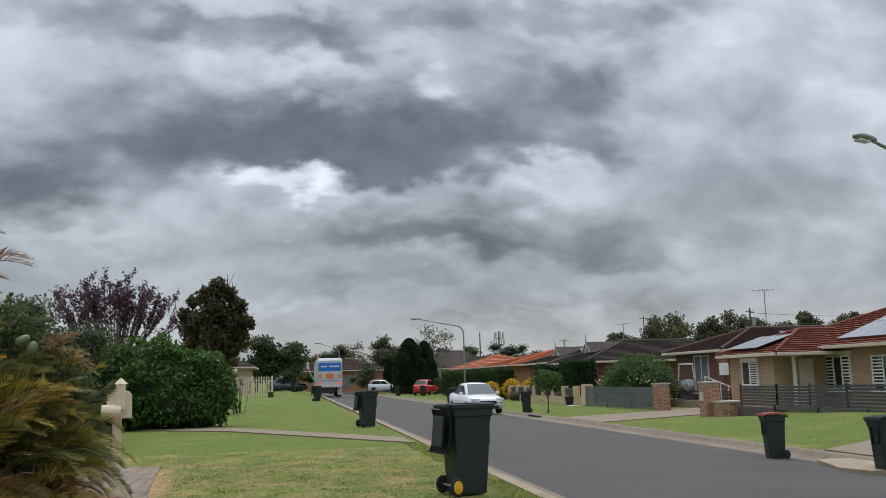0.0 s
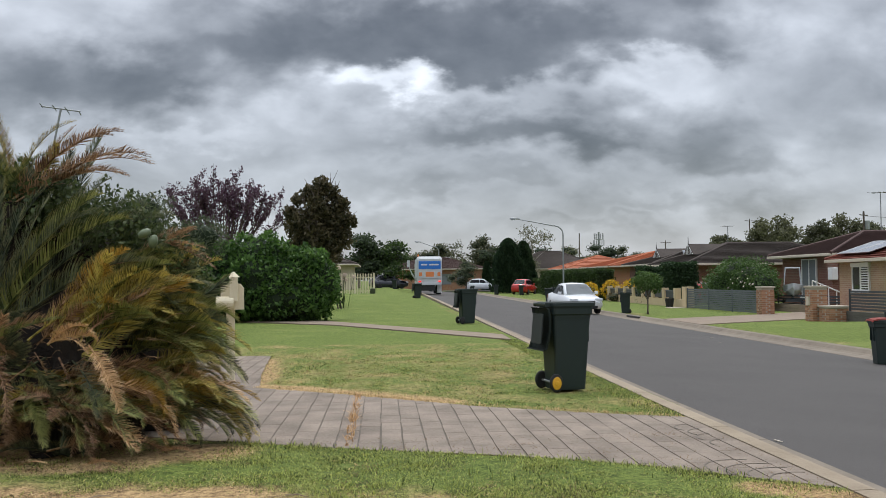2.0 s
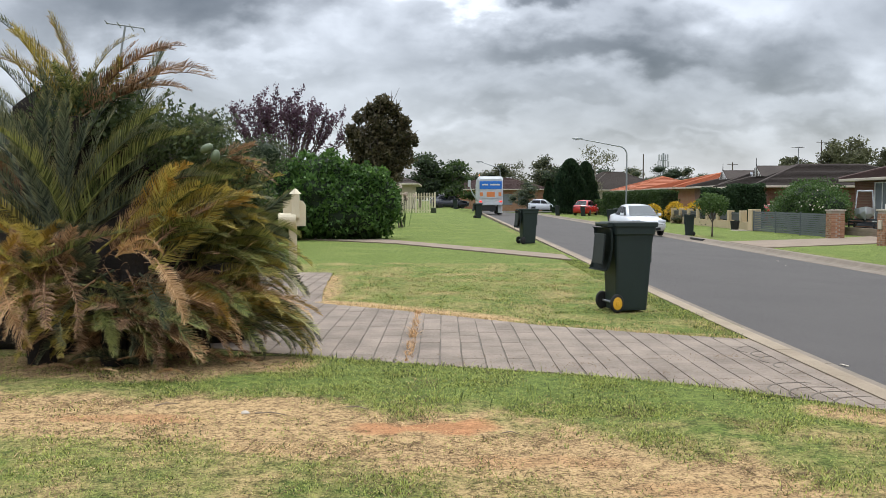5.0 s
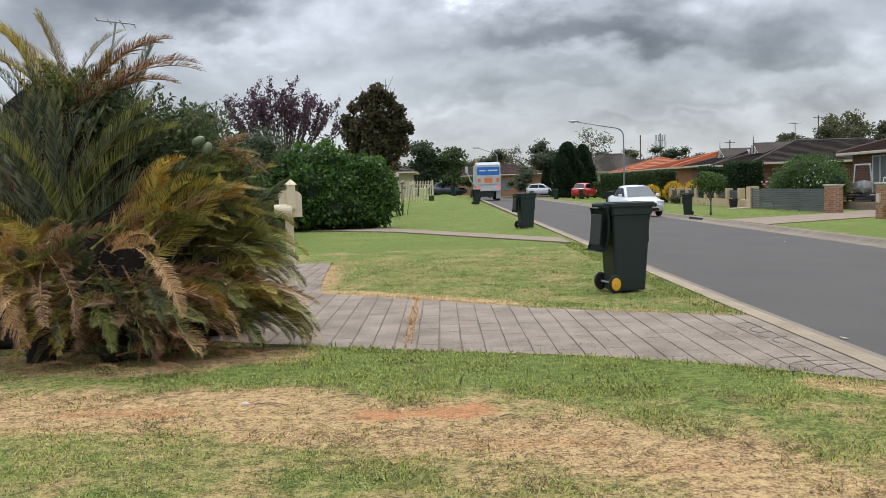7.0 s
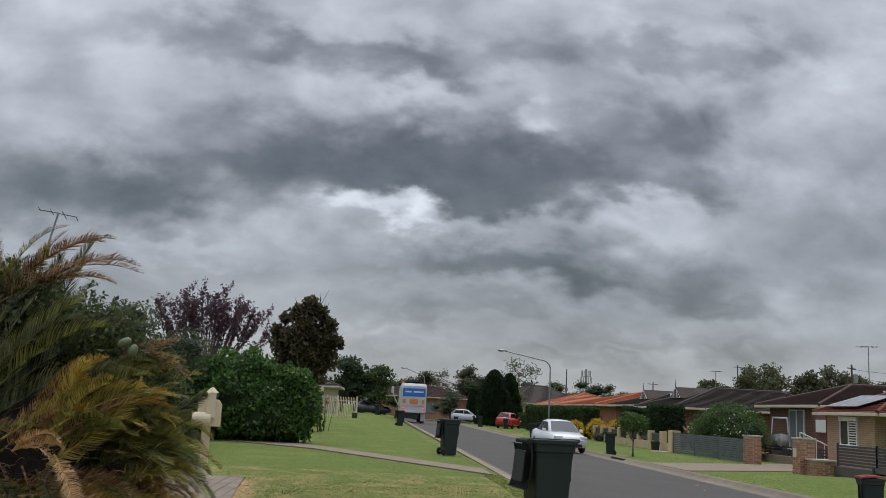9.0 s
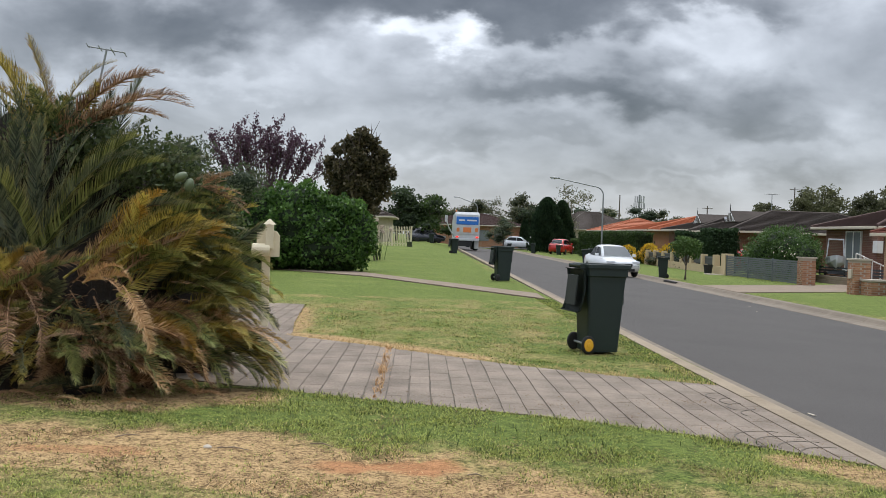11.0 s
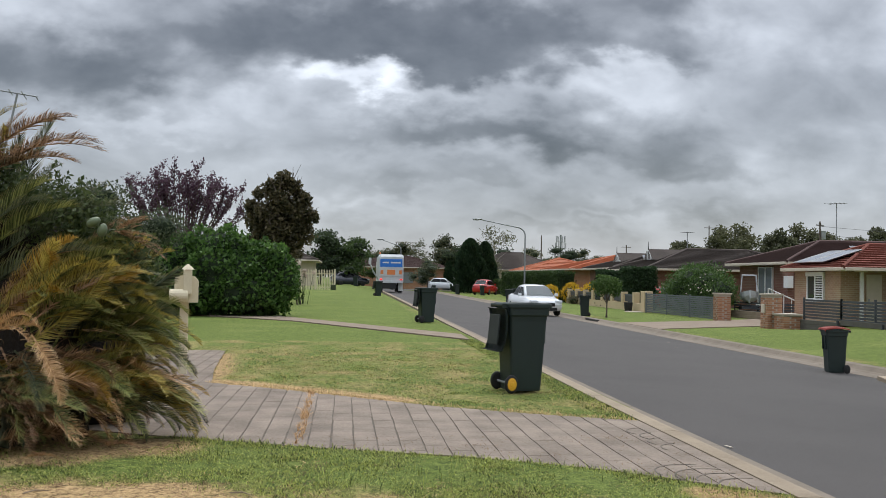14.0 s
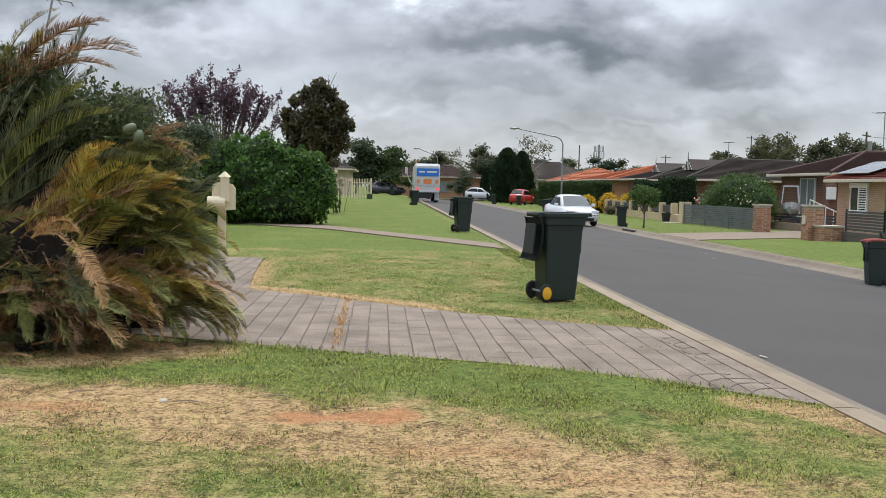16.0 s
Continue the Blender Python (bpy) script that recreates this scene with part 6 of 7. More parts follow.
# ---- the cycad clump ----
def frond_mesh(name, bend, pairs, width, material, seed, ragged=0.0, vee=0.35):
    """One feathered frond of unit length from the origin along +x, curving down towards its tip; gives the mesh and its tip."""
    g = np.random.default_rng(seed)
    verts, faces, edge = [], [], []
    spine = []
    angle, p = 0.0, np.zeros(3)
    steps = 28
    for k in range(steps + 1):
        spine.append((p.copy(), angle))
        f = k / steps
        angle -= radians(bend) / steps * (0.3 + 1.8 * f * f)
        p = p + np.array([math.cos(angle), 0.0, math.sin(angle)]) / steps

    def along(f):
        k = min(steps - 1, int(f * steps))
        return spine[k][0] + (spine[k + 1][0] - spine[k][0]) * (f * steps - k), spine[k][1]

    for k in range(steps):
        a, b = spine[k][0], spine[k + 1][0]
        r0, r1 = 0.011 * (1 - 0.85 * k / steps), 0.011 * (1 - 0.85 * (k + 1) / steps)
        i = len(verts)
        verts += [a + (0, r0, 0), a + (0, -r0, 0), a + (0, 0, r0 * 1.4), b + (0, r1, 0), b + (0, -r1, 0), b + (0, 0, r1 * 1.4)]
        edge += [0.35] * 6
        faces += [(i, i + 3, i + 5, i + 2), (i + 2, i + 5, i + 4, i + 1), (i + 1, i + 4, i + 3, i)]
    for k in range(pairs):
        f = 0.12 + 0.87 * k / (pairs - 1)
        c, t = along(f)
        reach = width * (math.sin(math.pi * min(1, 0.14 + 0.84 * f)) ** 0.6 * 0.92 + 0.10)
        fwd = np.array([math.cos(t), 0, math.sin(t)])
        upw = np.array([-math.sin(t), 0, math.cos(t)])
        for s in (-1, 1):
            if g.random() < ragged * 0.5:
                continue
            lean = 0.55 + 0.6 * f + g.normal() * 0.05 * (1 + 4 * ragged)
            v = vee + 0.18 * math.sin(k * 0.37 + s) + g.normal() * 0.10 * (1 + 5 * ragged)
            d = np.array([0, s, 0]) * math.cos(v) + upw * math.sin(v) + fwd * lean
            d /= np.linalg.norm(d)
            l = reach * (0.92 + 0.16 * g.random()) * (1 - 0.4 * ragged * g.random())
            w = fwd * 0.0042 + upw * 0.0012
            q1 = c + d * l * 0.6
            q2 = c + d * l + fwd * l * 0.10 - upw * (0.06 + 0.5 * ragged * g.random()) * l
            i = len(verts)
            verts += [c - w, c + w, q1 - w, q1 + w, q2]
            edge += [0.0, 0.0, 0.55, 0.55, 1.0]
            faces += [(i, i + 1, i + 3, i + 2), (i + 2, i + 3, i + 4)]
    mesh = bpy.data.meshes.new(name)
    mesh.from_pydata([tuple(float(x) for x in v) for v in verts], [], faces)
    mesh.attributes.new("edge", "FLOAT", "POINT").data.foreach_set("value", edge)
    mesh.materials.append(M[material])
    return mesh, Vector([float(x) for x in spine[-1][0]])


FRONDS = {}
for colour in ("deep", "green", "olive", "gold", "dead", "tan"):
    dying = {"deep": 0.0, "green": 0.02, "olive": 0.08, "gold": 0.12, "dead": 0.18, "tan": 0.10}[colour]
    for kind, bend in (("straight", 24), ("arched", 62), ("hooked", 115)):
        FRONDS[colour, kind] = frond_mesh("frond", bend, 96, 0.160, "frond_" + colour, len(FRONDS) + 3, dying, 0.5)


def placed(root, base, tip, colour, kind, wide=1.0, roll=0.0, name="frond"):
    """A frond of the clump that grows from base and ends at tip."""
    mesh, end = FRONDS[colour, kind]
    base, reach = Vector(base), Vector(tip) - Vector(base)
    ex = reach.normalized()
    ey = Vector((0, 0.3, 1)).cross(ex).normalized()
    turn = Matrix((ex, ey, ex.cross(ey))).transposed().to_4x4()
    lx = end.normalized()
    ly = Vector((0, 1, 0))
    back = Matrix((lx, ly, lx.cross(ly))).to_4x4()
    k = reach.length / end.length
    ob = new(name, mesh)
    ob.parent = root
    ob.matrix_local = root.matrix_world.inverted() @ Matrix.Translation(base) @ turn @ pose(0, 0, 0, roll) @ back @ Matrix.Diagonal((k, wide, k, 1))
    return ob


def cycad(name, heart, label, rows, copies, trunk_r=0.2, loose=0.11, wide=0.05):
    """heart: where the fronds grow from; rows of a frond's tip, its colours and how it bends."""
    x, y, z = heart
    root = thing(name, pose(x, y, 0), label, "cycad", "cycads")
    rings = []
    for k in range(8):
        f = k / 7
        r = trunk_r * (1.15 - 0.25 * f + 0.06 * math.sin(k * 4))
        rings.append([Vector((r * (1 + 0.07 * math.sin(9 * a + k)) * math.cos(a), r * (1 + 0.07 * math.sin(9 * a + k)) * math.sin(a), -0.08 + f * (z + 0.08))) for a in np.linspace(0, 2 * math.pi, 25)[:-1]])
    # trunks share the near-black tone painted for the clump's inner shade
    part("trunk", loft(rings), "shaded_thatch", root)
    g = np.random.default_rng(int(abs(x * 100)))
    for tip, colours, kinds in rows:
        for k in range(copies):
            far = loose * (0.25 if k == 0 else 1.0)
            end = Vector(tip) + Vector((g.normal() * far, (0.0 if k == 0 else 0.10) + g.normal() * far * 1.3, g.normal() * far))
            end.z = max(end.z, 0.05)
            start = Vector(heart) + Vector(g.normal(size=3).tolist()) * wide
            placed(root, start, end, colours[k % len(colours)], kinds[g.integers(len(kinds))], 0.68 + 0.32 * g.random(), g.normal() * 26)
    return root


SA, A, AH = ("straight", "arched"), ("arched",), ("arched", "hooked")
cycad("cycad", (-3.27, 7.84, 0.88), "large cycad with erect dark green fronds in a dark heart", [
    ((-3.42, 7.50, 2.02), ("deep", "green"), SA), ((-3.38, 7.78, 2.35), ("deep", "deep"), SA), ((-3.04, 7.50, 2.16), ("deep", "deep"), SA), ((-3.03, 7.95, 2.38), ("deep", "olive"), SA),
    ((-2.81, 7.84, 2.06), ("deep", "deep"), SA), ((-2.30, 7.56, 2.06), ("green", "deep"), A), ((-2.08, 7.34, 1.76), ("green", "deep"), A), ((-1.76, 7.28, 1.51), ("deep", "green"), A),
    ((-3.52, 7.39, 1.73), ("deep", "green"), SA), ((-3.72, 7.62, 2.10), ("deep", "deep"), SA), ((-3.65, 7.28, 1.45), ("deep", "olive"), SA), ((-2.67, 8.06, 2.25), ("deep", "deep"), SA),
    ((-3.95, 7.70, 1.75), ("deep", "green"), SA), ((-4.0, 7.60, 2.25), ("deep", "deep"), SA),
    ((-4.25, 7.60, 1.30), ("deep", "olive"), SA), ((-4.3, 7.7, 1.0), ("deep", "olive"), SA), ((-4.45, 7.8, 1.55), ("deep", "deep"), SA), ((-4.30, 7.75, 1.85), ("deep", "deep"), SA), ((-4.20, 7.95, 2.40), ("deep", "deep"), SA)], 2, 0.22, 0.16)
cycad("cycad", (-3.20, 8.45, 0.95), "dark cycad standing behind the large one", [
    ((-4.1, 8.4, 2.0), ("deep",), SA), ((-3.7, 8.5, 2.3), ("deep",), SA), ((-3.3, 8.4, 2.45), ("deep",), SA), ((-2.9, 8.45, 2.4), ("deep",), SA), ((-2.5, 8.5, 2.2), ("deep",), SA), ((-2.2, 8.4, 1.9), ("deep",), SA), ((-2.0, 8.4, 1.6), ("deep",), SA),
    ((-3.6, 8.2, 2.58), ("deep", "olive"), SA), ((-4.05, 8.2, 2.50), ("deep", "olive"), SA), ((-2.8, 8.2, 2.50), ("deep",), SA), ((-4.5, 8.3, 2.2), ("deep",), SA)], 3, 0.2, 0.16)
cycad("cycad", (-3.20, 8.12, 2.00), "old cycad head with browning fronds rising over the clump", [
    ((-3.44, 8.06, 2.88), ("olive", "dead"), ("straight",)), ((-3.70, 7.95, 2.74), ("olive", "gold"), SA), ((-2.64, 8.00, 2.69), ("olive", "dead"), SA), ((-3.99, 7.95, 2.56), ("olive", "gold"), A),
    ((-2.22, 7.84, 2.61), ("dead",), A), ((-1.96, 7.78, 2.36), ("dead",), A), ((-2.13, 7.78, 2.21), ("dead",), A), ((-2.75, 7.85, 2.40), ("green", "olive"), A), ((-3.3, 7.9, 2.45), ("green", "deep"), SA)], 2, 0.2, 0.06, 0.06)
cycad("cycad", (-2.47, 7.39, 0.88), "low cycad offset with golden and yellowing fronds", [
    ((-1.98, 7.22, 1.50), ("gold", "olive", "green"), SA), ((-1.82, 7.17, 1.42), ("olive", "gold", "dead"), SA), ((-1.66, 7.17, 1.34), ("olive", "gold", "green"), A), ((-1.60, 7.39, 1.33), ("green", "dead", "olive"), A),
    ((-2.09, 7.17, 1.42), ("gold", "dead", "olive"), SA), ((-1.85, 7.06, 1.16), ("green", "olive", "gold"), A), ((-1.62, 7.17, 1.09), ("olive", "green", "green"), A), ((-2.2, 7.1, 1.15), ("dead", "olive"), A)], 4, 0.13, 0.13, 0.14)
cycad("cycad", (-3.19, 7.28, 0.58), "stunted cycad with yellow-green and withered brown fronds", [
    ((-3.25, 6.94, 1.08), ("olive", "gold", "dead"), A), ((-3.41, 6.94, 0.95), ("green", "olive", "gold"), A), ((-3.17, 6.89, 0.79), ("olive", "dead", "green"), A), ((-3.29, 6.83, 0.53), ("gold", "olive", "tan"), AH),
    ((-3.09, 6.83, 0.20), ("tan", "olive", "dead"), AH), ((-3.42, 6.83, 0.32), ("olive", "dead", "green"), AH), ((-2.86, 6.98, 1.10), ("dead", "deep", "gold"), SA), ((-2.66, 6.95, 0.88), ("deep", "green", "dead"), SA), ((-2.95, 7.0, 1.0), ("dead", "deep"), SA), ((-3.75, 7.0, 0.7), ("olive", "green", "gold"), A), ((-3.7, 6.9, 0.3), ("olive", "dead"), A), ((-2.7, 6.8, 0.25), ("dead", "green"), A)], 5, 0.10, 0.13, 0.17)
cycad("cycad", (-2.28, 7.95, 0.86), "leaning cycad with overlapping dark green fronds", [
    ((-1.60, 7.84, 1.42), ("green", "deep", "olive"), A), ((-1.52, 7.84, 1.24), ("green", "deep"), A), ((-1.47, 7.73, 1.05), ("green", "deep"), A), ((-1.40, 7.73, 0.87), ("deep", "green", "olive"), A),
    ((-1.28, 7.73, 0.70), ("green", "deep"), A), ((-1.17, 7.78, 0.51), ("green", "deep", "olive"), A), ((-1.72, 7.95, 1.64), ("olive", "green", "dead"), A), ((-1.56, 7.39, 1.10), ("green", "olive", "deep"), A),
    ((-1.40, 7.39, 0.83), ("green", "deep", "green"), A), ((-1.75, 7.9, 1.75), ("deep", "green", "dead"), A)], 6, 0.2, 0.11, 0.13)
cycad("cycad", (-2.09, 7.62, 0.46), "low cycad with drooping olive and straw-tipped fronds", [
    ((-1.16, 7.62, 0.30), ("olive", "green", "tan"), A), ((-1.14, 7.56, 0.15), ("deep", "olive", "green"), A), ((-1.26, 7.39, 0.10), ("green", "olive", "deep"), A), ((-1.48, 7.28, 0.08), ("green", "deep", "dead"), A),
    ((-1.34, 7.28, 0.47), ("olive", "green", "gold"), A), ((-1.52, 7.11, 0.36), ("green", "olive", "tan"), A), ((-1.3, 7.5, 0.60), ("olive", "green"), A), ((-1.2, 7.55, 0.22), ("gold", "olive"), A)], 6, 0.12, 0.10, 0.13)
cycad("cycad", (-2.60, 7.22, 0.42), "cycad sucker with half-green fronds drooping to the soil", [
    ((-1.78, 6.94, 0.22), ("green", "dead", "green"), A), ((-1.89, 6.89, 0.10), ("dead", "green", "tan"), A), ((-1.65, 7.00, 0.12), ("dead", "tan", "gold"), AH), ((-2.05, 6.83, 0.20), ("green", "deep", "dead"), A),
    ((-2.83, 6.83, 0.12), ("deep", "olive", "dead"), AH), ((-2.24, 6.78, 0.12), ("green", "dead", "deep"), A), ((-1.75, 6.95, 0.45), ("dead", "gold", "tan"), AH), ((-2.45, 6.80, 0.30), ("dead", "green"), A), ((-3.1, 6.85, 0.15), ("dead", "olive", "deep"), A)], 6, 0.09, 0.10, 0.16)

# dry fronds and litter lying against the clump
dead = thing("dead_frond", pose(-2.45, 7.0, 0.88), "bleached tan dead frond bent over and hanging", "frond", "dead fronds")
for tip, wide, roll in (((-2.12, 6.84, 0.93), 0.55, 10), ((-2.10, 6.86, 0.86), 0.5, -25), ((-2.16, 6.84, 0.80), 0.45, 35)):
    placed(dead, (-2.50, 7.0, 0.86), tip, "tan", "hooked", wide, roll, "bent_stalk")
for tip, roll in (((-1.93, 6.82, 0.38), 72),):
    placed(dead, (-2.16, 6.86, 0.86), tip, "tan", "arched", 0.72, roll, "hanging_blade")
for x, y, rz, s, c in ((-2.35, 6.62, 170, 0.22, "tan"), (-3.05, 6.65, 20, 0.35, "dead"), (-1.7, 7.0, -30, 0.4, "dead"), (-3.3, 6.6, 150, 0.4, "olive"), (-2.05, 6.7, -70, 0.3, "dead"), (-2.1, 6.55, 5, 0.25, "tan")):
    lying = thing("fallen_frond", pose(x, y, 0.04, 0, 0, rz), "dry brown frond piece lying on the soil", "frond", "dead fronds")
    placed(lying, (x, y, 0.05), (x + s * math.cos(radians(rz)), y + s * math.sin(radians(rz)), 0.035), c, "arched", 0.5, 0, "frond_blade")
spray = thing("dead_frond", pose(-1.79, 7.72, 1.66), "rusty dry frond tips caught in the creeper", "frond", "dead fronds")
for tip in ((-1.42, 7.62, 1.49), (-1.46, 7.6, 1.58), (-1.40, 7.66, 1.42), (-1.55, 7.6, 1.76)):
    placed(spray, (-1.82, 7.72, 1.64), tip, "dead", "straight", 0.6, 15, "frond_blade")

# the creeper and litter lie a little deeper in the clump than their own plan
DEEPER = pose(0, 0, -0.13) @ Matrix.Scale(1.1, 4)


def strands(count, seed):
    """Dry curling leaf ribs and stems caught in the clump."""
    g = np.random.default_rng(seed)
    verts, faces = [], []
    for _ in range(count):
        p = np.array([g.uniform(-3.6, -1.3), g.uniform(6.35, 6.9), g.uniform(0.05, 0.95)])
        d = g.normal(size=3)
        d /= np.linalg.norm(d)
        turn = g.normal(size=3) * 0.5
        for k in range(7):
            q = p + d * 0.045
            w = np.array([0.0, 0.0, 0.0022])
            i = len(verts)
            verts += [p - w, p + w, q + w, q - w]
            faces.append((i, i + 1, i + 2, i + 3))
            p, d = q, d + np.cross(turn, d) * 0.45
            d /= np.linalg.norm(d)
            p[2] = max(p[2], 0.01)
    return verts, faces


sv, sf = strands(200, 8)
raw("dry_strands", sv, sf, "frond_dead", kind="stuff", label="tangled dry brown leaf ribs in the cycads").matrix_world = DEEPER
# near-black lumps paint the clump's inner shade and close see-through gaps
core = thing("clump_shade_core", DEEPER, "dark lumps filling the clump, coloured as the shade between fronds", "plant litter")
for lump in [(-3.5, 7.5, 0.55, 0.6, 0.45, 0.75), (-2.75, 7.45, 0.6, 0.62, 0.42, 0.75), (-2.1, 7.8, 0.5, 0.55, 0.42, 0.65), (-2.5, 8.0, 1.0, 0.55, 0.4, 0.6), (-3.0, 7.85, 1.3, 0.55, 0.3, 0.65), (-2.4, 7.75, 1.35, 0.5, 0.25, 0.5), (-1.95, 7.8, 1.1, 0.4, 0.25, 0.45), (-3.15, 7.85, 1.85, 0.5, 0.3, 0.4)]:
    part("stub_mass", lump_mesh([lump], 1.0, RNG, 0.2), "shaded_thatch", core)

vine = thing("creeper", DEEPER, "fine-leaved green creeper scrambling over the cycads", "creeper")
v, f = leaf_cloud([(-2.25, 7.3, 1.80, 0.36, 0.3, 0.30), (-1.95, 7.25, 1.70, 0.32, 0.3, 0.28), (-1.70, 7.3, 1.48, 0.28, 0.3, 0.28), (-2.6, 7.35, 1.88, 0.36, 0.3, 0.26), (-3.0, 7.4, 1.85, 0.4, 0.3, 0.3), (-1.55, 7.4, 1.28, 0.22, 0.3, 0.24), (-3.0, 7.5, 2.12, 0.36, 0.25, 0.22), (-2.7, 7.45, 2.05, 0.3, 0.25, 0.2), (-2.1, 7.45, 1.4, 0.4, 0.2, 0.35)], 11000, 0.040, RNG, 0.1)
raw("foliage", v, f, "vine", vine)
for k in range(14):
    x0 = -2.5 + 0.06 * k
    p = Vector((x0, 7.1 + 0.03 * k, 1.75 - 0.03 * k))
    bm = bmesh.new()
    for j in range(6):
        q = p + Vector((0.05 + 0.05 * math.sin(k + j), 0.02 * math.cos(j), 0.09 * math.cos(j * 0.7 + k)))
        rod(bm, p, q, 0.004, sides=4)
        p = q
    part("tendril", bm, "vine", vine)
for x, z, tilt in ((-1.70, 1.655, 60), (-1.64, 1.60, 15)):
    fruit = thing("wild_melon", DEEPER @ pose(x, 6.62, z, 0, tilt, 10) @ Matrix.Scale(0.70, 4), "pale green egg-shaped fruit hanging in the creeper", "fruit", "green fruits")
    rings = [[Vector((r * math.cos(a), r * math.sin(a), zz)) for a in np.linspace(0, 2 * math.pi, 17)[:-1]] for r, zz in ((0.008, -0.072), (0.03, -0.058), (0.045, -0.02), (0.046, 0.01), (0.034, 0.05), (0.012, 0.068))]
    smooth(part("fruit_body", loft(rings), "melon", fruit))
    part("stalk", stick((0, 0, 0.065), (0.02, 0, 0.15), 0.004), "vine", fruit)


# ---- loose bits on the ground ----
def pebble(x, y, r, label, material="stone", z=0.0):
    bm = bmesh.new()
    made = bmesh.ops.create_icosphere(bm, subdivisions=2, radius=r)["verts"]
    for q in made:
        k = 1 + 0.25 * noise.noise(q.co * 30 + Vector((x * 9, y, 0)))
        q.co = Vector((q.co.x * k * 1.3, q.co.y * k, q.co.z * k * 0.6 + r * 0.3))
    ob = part("stone", bm, material)
    ob.matrix_world = pose(x, y, z, 0, 0, 40 * x)
    return tagged(ob, label, "stone", "small stones")


pebble(-1.21, 5.54, 0.026, "small pale stone on the dry soil", "concrete")
for x, y, rz, l in ((-0.55, 5.66, -25, 0.16), (-1.05, 5.50, -12, 0.20), (-1.75, 5.75, 30, 0.14), (0.35, 5.05, -12, 0.09)):
    fallen = thing("twig", pose(x, y, 0.008, 0, 0, rz), "thin dry twig lying on the soil", "twig", "fallen twigs")
    twig = stick((-l / 2, 0, 0.004), (0, 0.012, 0.012), 0.004, 0.004, 5)
    rod(twig, (0, 0.012, 0.012), (l / 2, -0.01, 0.006), 0.004, 0.002, 5)
    part("stem", twig, "path", fallen)
for x, y in ((3.42, 7.9), (8.9, 24.0), (9.6, 26.5), (4.0, 47.0)):
    z = -0.125 - 0.4 * (x - 3.3 - drift_x(y)) / 7.3
    bit = thing("litter_scrap", pose(x, y, z + 0.004, 0, 0, 30 * x), "small pale scrap of litter on the asphalt", "litter", "litter")
    part("scrap", slab(-0.05, 0.05, -0.012, 0.012, 0, 0.008, bevel=0.003), "concrete", bit)
caddy = thing("garden_tub", pose(16.6, 52.6, -0.40), "small black plastic tub by the wall", "tub")
part("tub_body", stick((0, 0, 0), (0, 0, 0.52), 0.20, 0.27, 14), "rubber", caddy)
cover_slab = thing("drain_cover", pose(16.5, 51.3, -0.39), "pale flat concrete drain cover on the grass", "drain cover")
part("cover", slab(-0.4, 0.4, -0.5, 0.5, -0.03, 0.03, bevel=0.01), "concrete", cover_slab)
inlet = thing("storm_drain", pose(10.98 + drift_x(42), 41.0, -0.44), "dark storm drain opening in the kerb", "drain")
part("opening", slab(-0.12, 0.10, -1.0, 1.0, -0.06, 0.045), "black", inlet)


# ---- paving pieces ----
random.seed(4)
for row in range(41):
    x0 = -4.6 + row * 0.182
    y = 5.4 - (0.21 if row % 2 else 0.0)
    while y < 16.5:
        length = 0.42
        if row >= 0:
            cell = clip_poly(DRIVE, x0 + 0.001 + 0.009 * random.random(), x0 + 0.181 - 0.009 * random.random(), y + 0.0022, y + length - 0.0022)
            if cell and area_of(cell) > 0.004:
                part("paver", prism(cell, -0.02, 0.001 * random.random()), "paver", driveway)
        y += length
for cx, cy, r, a0, a1 in ((2.47, 6.24, 0.27, 68, 195), (2.56, 6.09, 0.27, 62, 190), (2.64, 5.96, 0.25, 68, 195), (2.71, 5.83, 0.22, 70, 190),
                          (2.72, 7.92, 0.20, 100, 215), (2.76, 7.68, 0.20, 105, 215), (2.74, 7.42, 0.20, 100, 210), (2.76, 7.15, 0.20, 100, 200)):
    bm = bmesh.new()
    for j in range(12):
        s0, s1 = (radians(a0 + (a1 - a0) * (j + e) / 12) for e in (0, 1))
        pts = [(cx + rr * math.cos(s), cy + rr * math.sin(s)) for rr, s in ((r, s0), (r, s1), (r + 0.013, s1), (r + 0.013, s0))]
        if all(inside_drive(*p) for p in pts):
            prism(pts, -0.004, 0.0035, bm)
    part("curved_joint", bm, "joint", driveway)


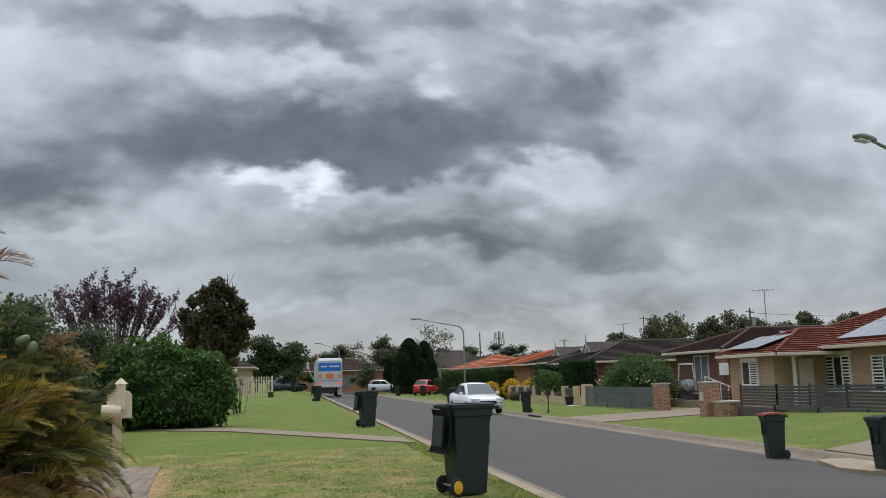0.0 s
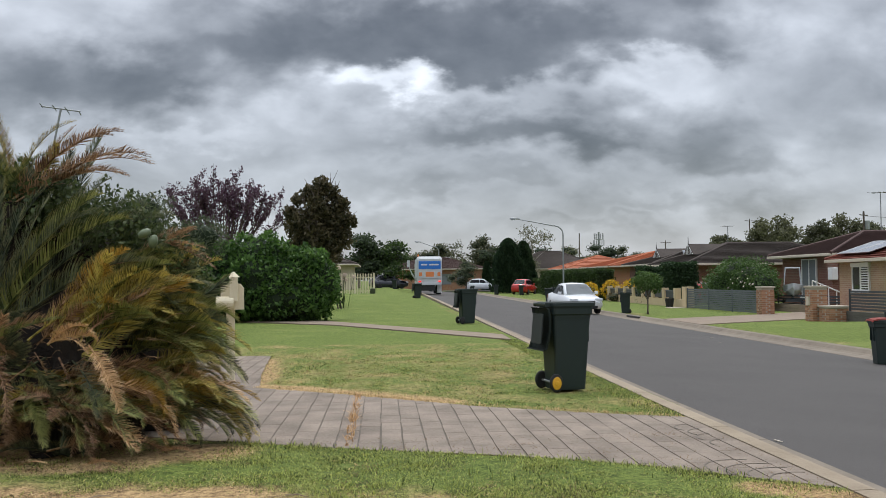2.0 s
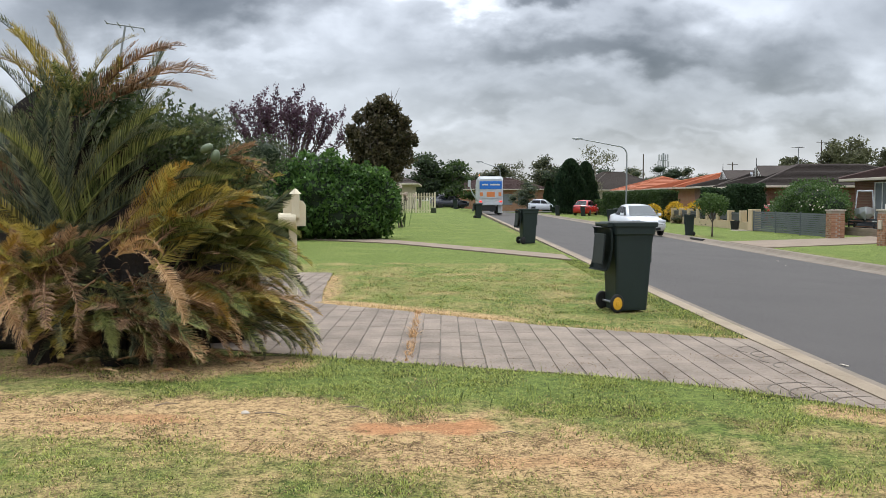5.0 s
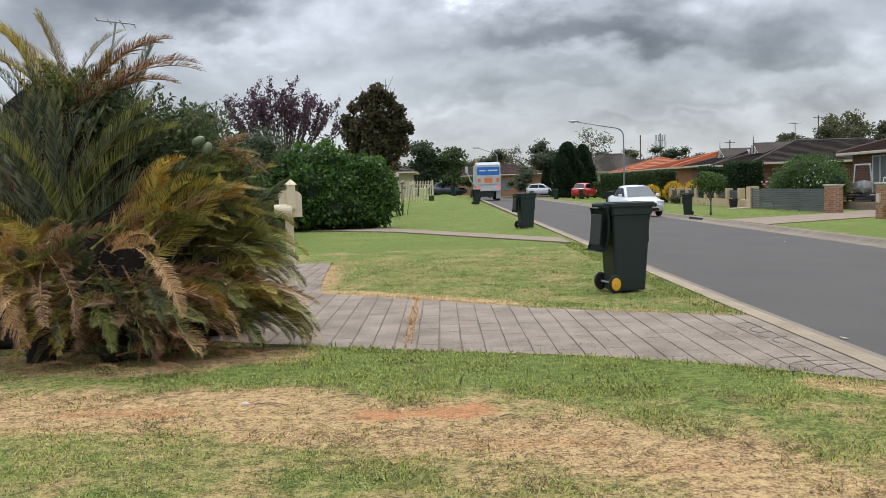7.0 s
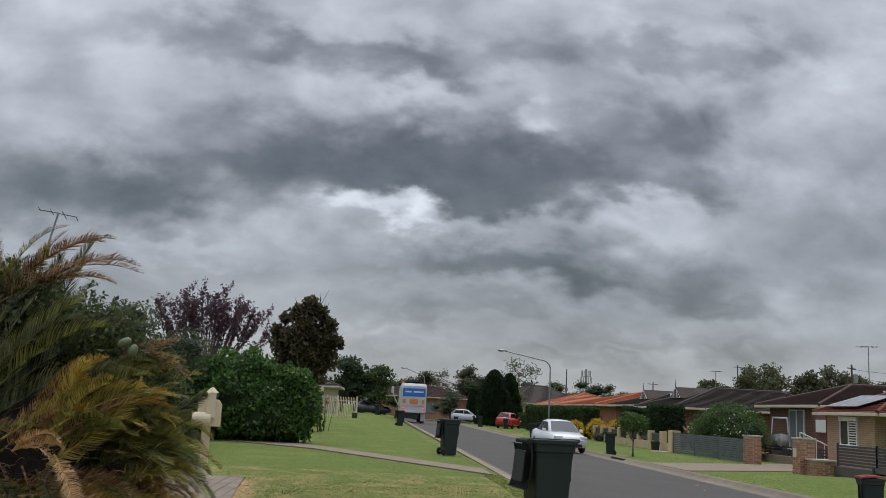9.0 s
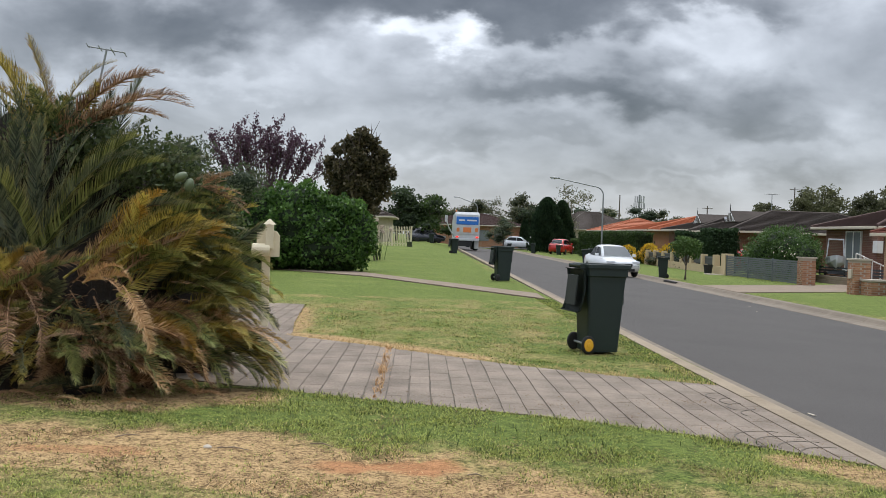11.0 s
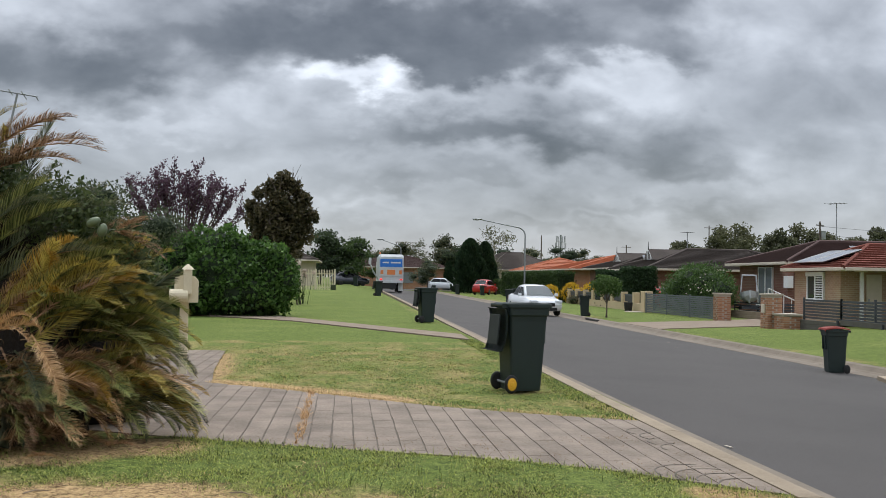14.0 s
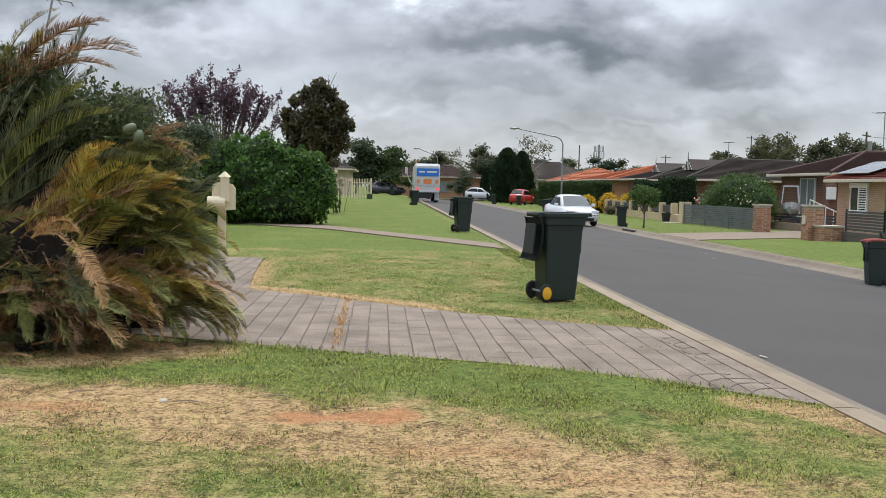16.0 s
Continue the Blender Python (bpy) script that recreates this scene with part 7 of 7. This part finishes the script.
# ---- grass ----
def blades(name, count, x0, x1, y0, y1, keep, tall, material, label, seed, lean=0.5):
    g = np.random.default_rng(seed)
    xs, ys = g.uniform(x0, x1, count), g.uniform(y0, y1, count)
    chosen = np.array([keep(x, y) > r for x, y, r in zip(xs, ys, g.random(count))])
    xs, ys = xs[chosen], ys[chosen]
    n = len(xs)
    zs = np.array([ground_z(x, y) for x, y in zip(xs, ys)])
    a = g.random(n) * 2 * math.pi
    patch = np.array([noise.noise(Vector((x * 2.3, y * 2.3, seed))) + 0.6 * noise.noise(Vector((x * 9, y * 9, seed))) for x, y in zip(xs, ys)])
    h = tall * (0.35 + 1.0 * g.random(n)) * np.clip(1.0 + 0.6 * patch, 0.5, 1.5)
    bend = lean * h * g.random(n) * 1.6
    w = 0.0010 + 0.0010 * g.random(n) + 0.00020 * ys
    dx, dy = np.cos(a), np.sin(a)
    base = np.stack([xs, ys, zs - 0.004], 1)
    side = np.stack([-dy, dx, np.zeros(n)], 1) * w[:, None]
    mid = base + np.stack([dx * bend * 0.35, dy * bend * 0.35, h * 0.6], 1)
    tip = base + np.stack([dx * bend, dy * bend, h], 1)
    verts = np.stack([base - side, base + side, mid + side * 0.8, mid - side * 0.8, tip], 1).reshape(-1, 3)
    i = np.arange(n)[:, None] * 5
    faces = [tuple(q) for q in (i + np.array([0, 1, 2, 3])).tolist()] + [tuple(q) for q in (i + np.array([3, 2, 4])).tolist()]
    mesh = bpy.data.meshes.new(name)
    mesh.from_pydata(verts.tolist(), [], faces)
    mesh.materials.append(M[material])
    return tagged(new(name, mesh), label, "grass", kind="stuff")


def turf(x, y):
    if inside_drive(x, y) or x > 2.80 + drift_x(y):
        return 0.0
    n = noise.noise(Vector((x * 3.1, y * 3.1, 1.0)))
    n += 0.7 * noise.noise(Vector((x * 9.0, y * 9.0, 3.0)))
    return (1.0 - 0.86 * dryness(x, y)) * (0.60 + 0.75 * n) * (1 - bareness(x, y)) * step(19.5, 12.5, y)


def hay(x, y):
    if inside_drive(x, y) or x > 2.80:
        return 0.0
    n = noise.noise(Vector((x * 4.0, y * 4.0, 7.0)))
    return (0.10 + 0.75 * dryness(x, y)) * (0.55 + 0.7 * n) * (1 - 0.7 * bareness(x, y))


blades("grass_near", 340000, -4.2, 2.85, 3.3, 7.7, turf, 0.0145, "blade", "short green lawn grass", 1, 1.5)
blades("dry_grass_near", 90000, -4.2, 2.85, 3.3, 7.7, hay, 0.008, "straw", "flattened dry straw in the lawn", 2, 4.5)
blades("brown_thatch", 120000, -4.2, 2.85, 3.3, 7.7, lambda x, y: (0.25 + hay(x, y)) * (0.25 + 1.6 * max(0.0, noise.noise(Vector((x * 3.3, y * 3.3, 21))))), 0.010, "dead_blade", "dark brown dead grass and debris in the lawn", 15, 6.0)
blades("grass_verge", 130000, -2.6, 2.85, 8.4, 19.5, turf, 0.016, "blade", "green lawn grass on the verge", 3, 1.3)
blades("dry_grass_verge", 26000, -2.4, 2.85, 8.4, 16.5, hay, 0.022, "straw", "dry straw along the driveway edge", 4, 1.2)
blades("weed_joint", 900, -0.345, -0.275, 7.35, 10.55, lambda x, y: 0.55 + noise.noise(Vector((x * 3, y * 5, 2))), 0.040, "frond_tan", "dry weeds in the driveway joint", 5, 1.4)
blades("tall_grass", 1500, -1.2, 2.7, 5.7, 7.6, lambda x, y: 0.0 if inside_drive(x, y) else (0.5 + noise.noise(Vector((x * 1.7, y * 1.7, 4))) * 1.4) * (1 - dryness(x, y)), 0.05, "blade", "longer grass tufts by the driveway", 6, 0.8)


NEAR_EDGE = [(-1.2, 7.58), (-0.12, 7.12), (0.98, 6.76), (1.86, 6.28), (2.75, 5.50)]
FAR_EDGE = [(2.75, 8.62), (1.9, 9.04), (1.0, 9.56), (-0.57, 10.86), (-1.55, 11.58)]
blades("edge_grass", 26000, -1.4, 2.8, 5.4, 7.7, lambda x, y: 1.1 - 7.0 * near_line(x, y, NEAR_EDGE) + 0.5 * noise.noise(Vector((x * 5, y * 5, 8))), 0.026, "blade", "grass overhanging the driveway edge", 11, 0.9)
blades("edge_straw", 26000, -1.8, 2.8, 8.4, 11.7, lambda x, y: 1.0 - 9.0 * near_line(x, y, FAR_EDGE), 0.030, "straw", "dry grass overhanging the driveway edge", 12, 1.1)
blades("kerb_grass", 14000, 2.5, 2.86, 8.6, 20.0, lambda x, y: 0.8 if x < 2.84 + drift_x(y) else 0.0, 0.018, "blade", "grass along the back of the kerb", 13, 0.8)
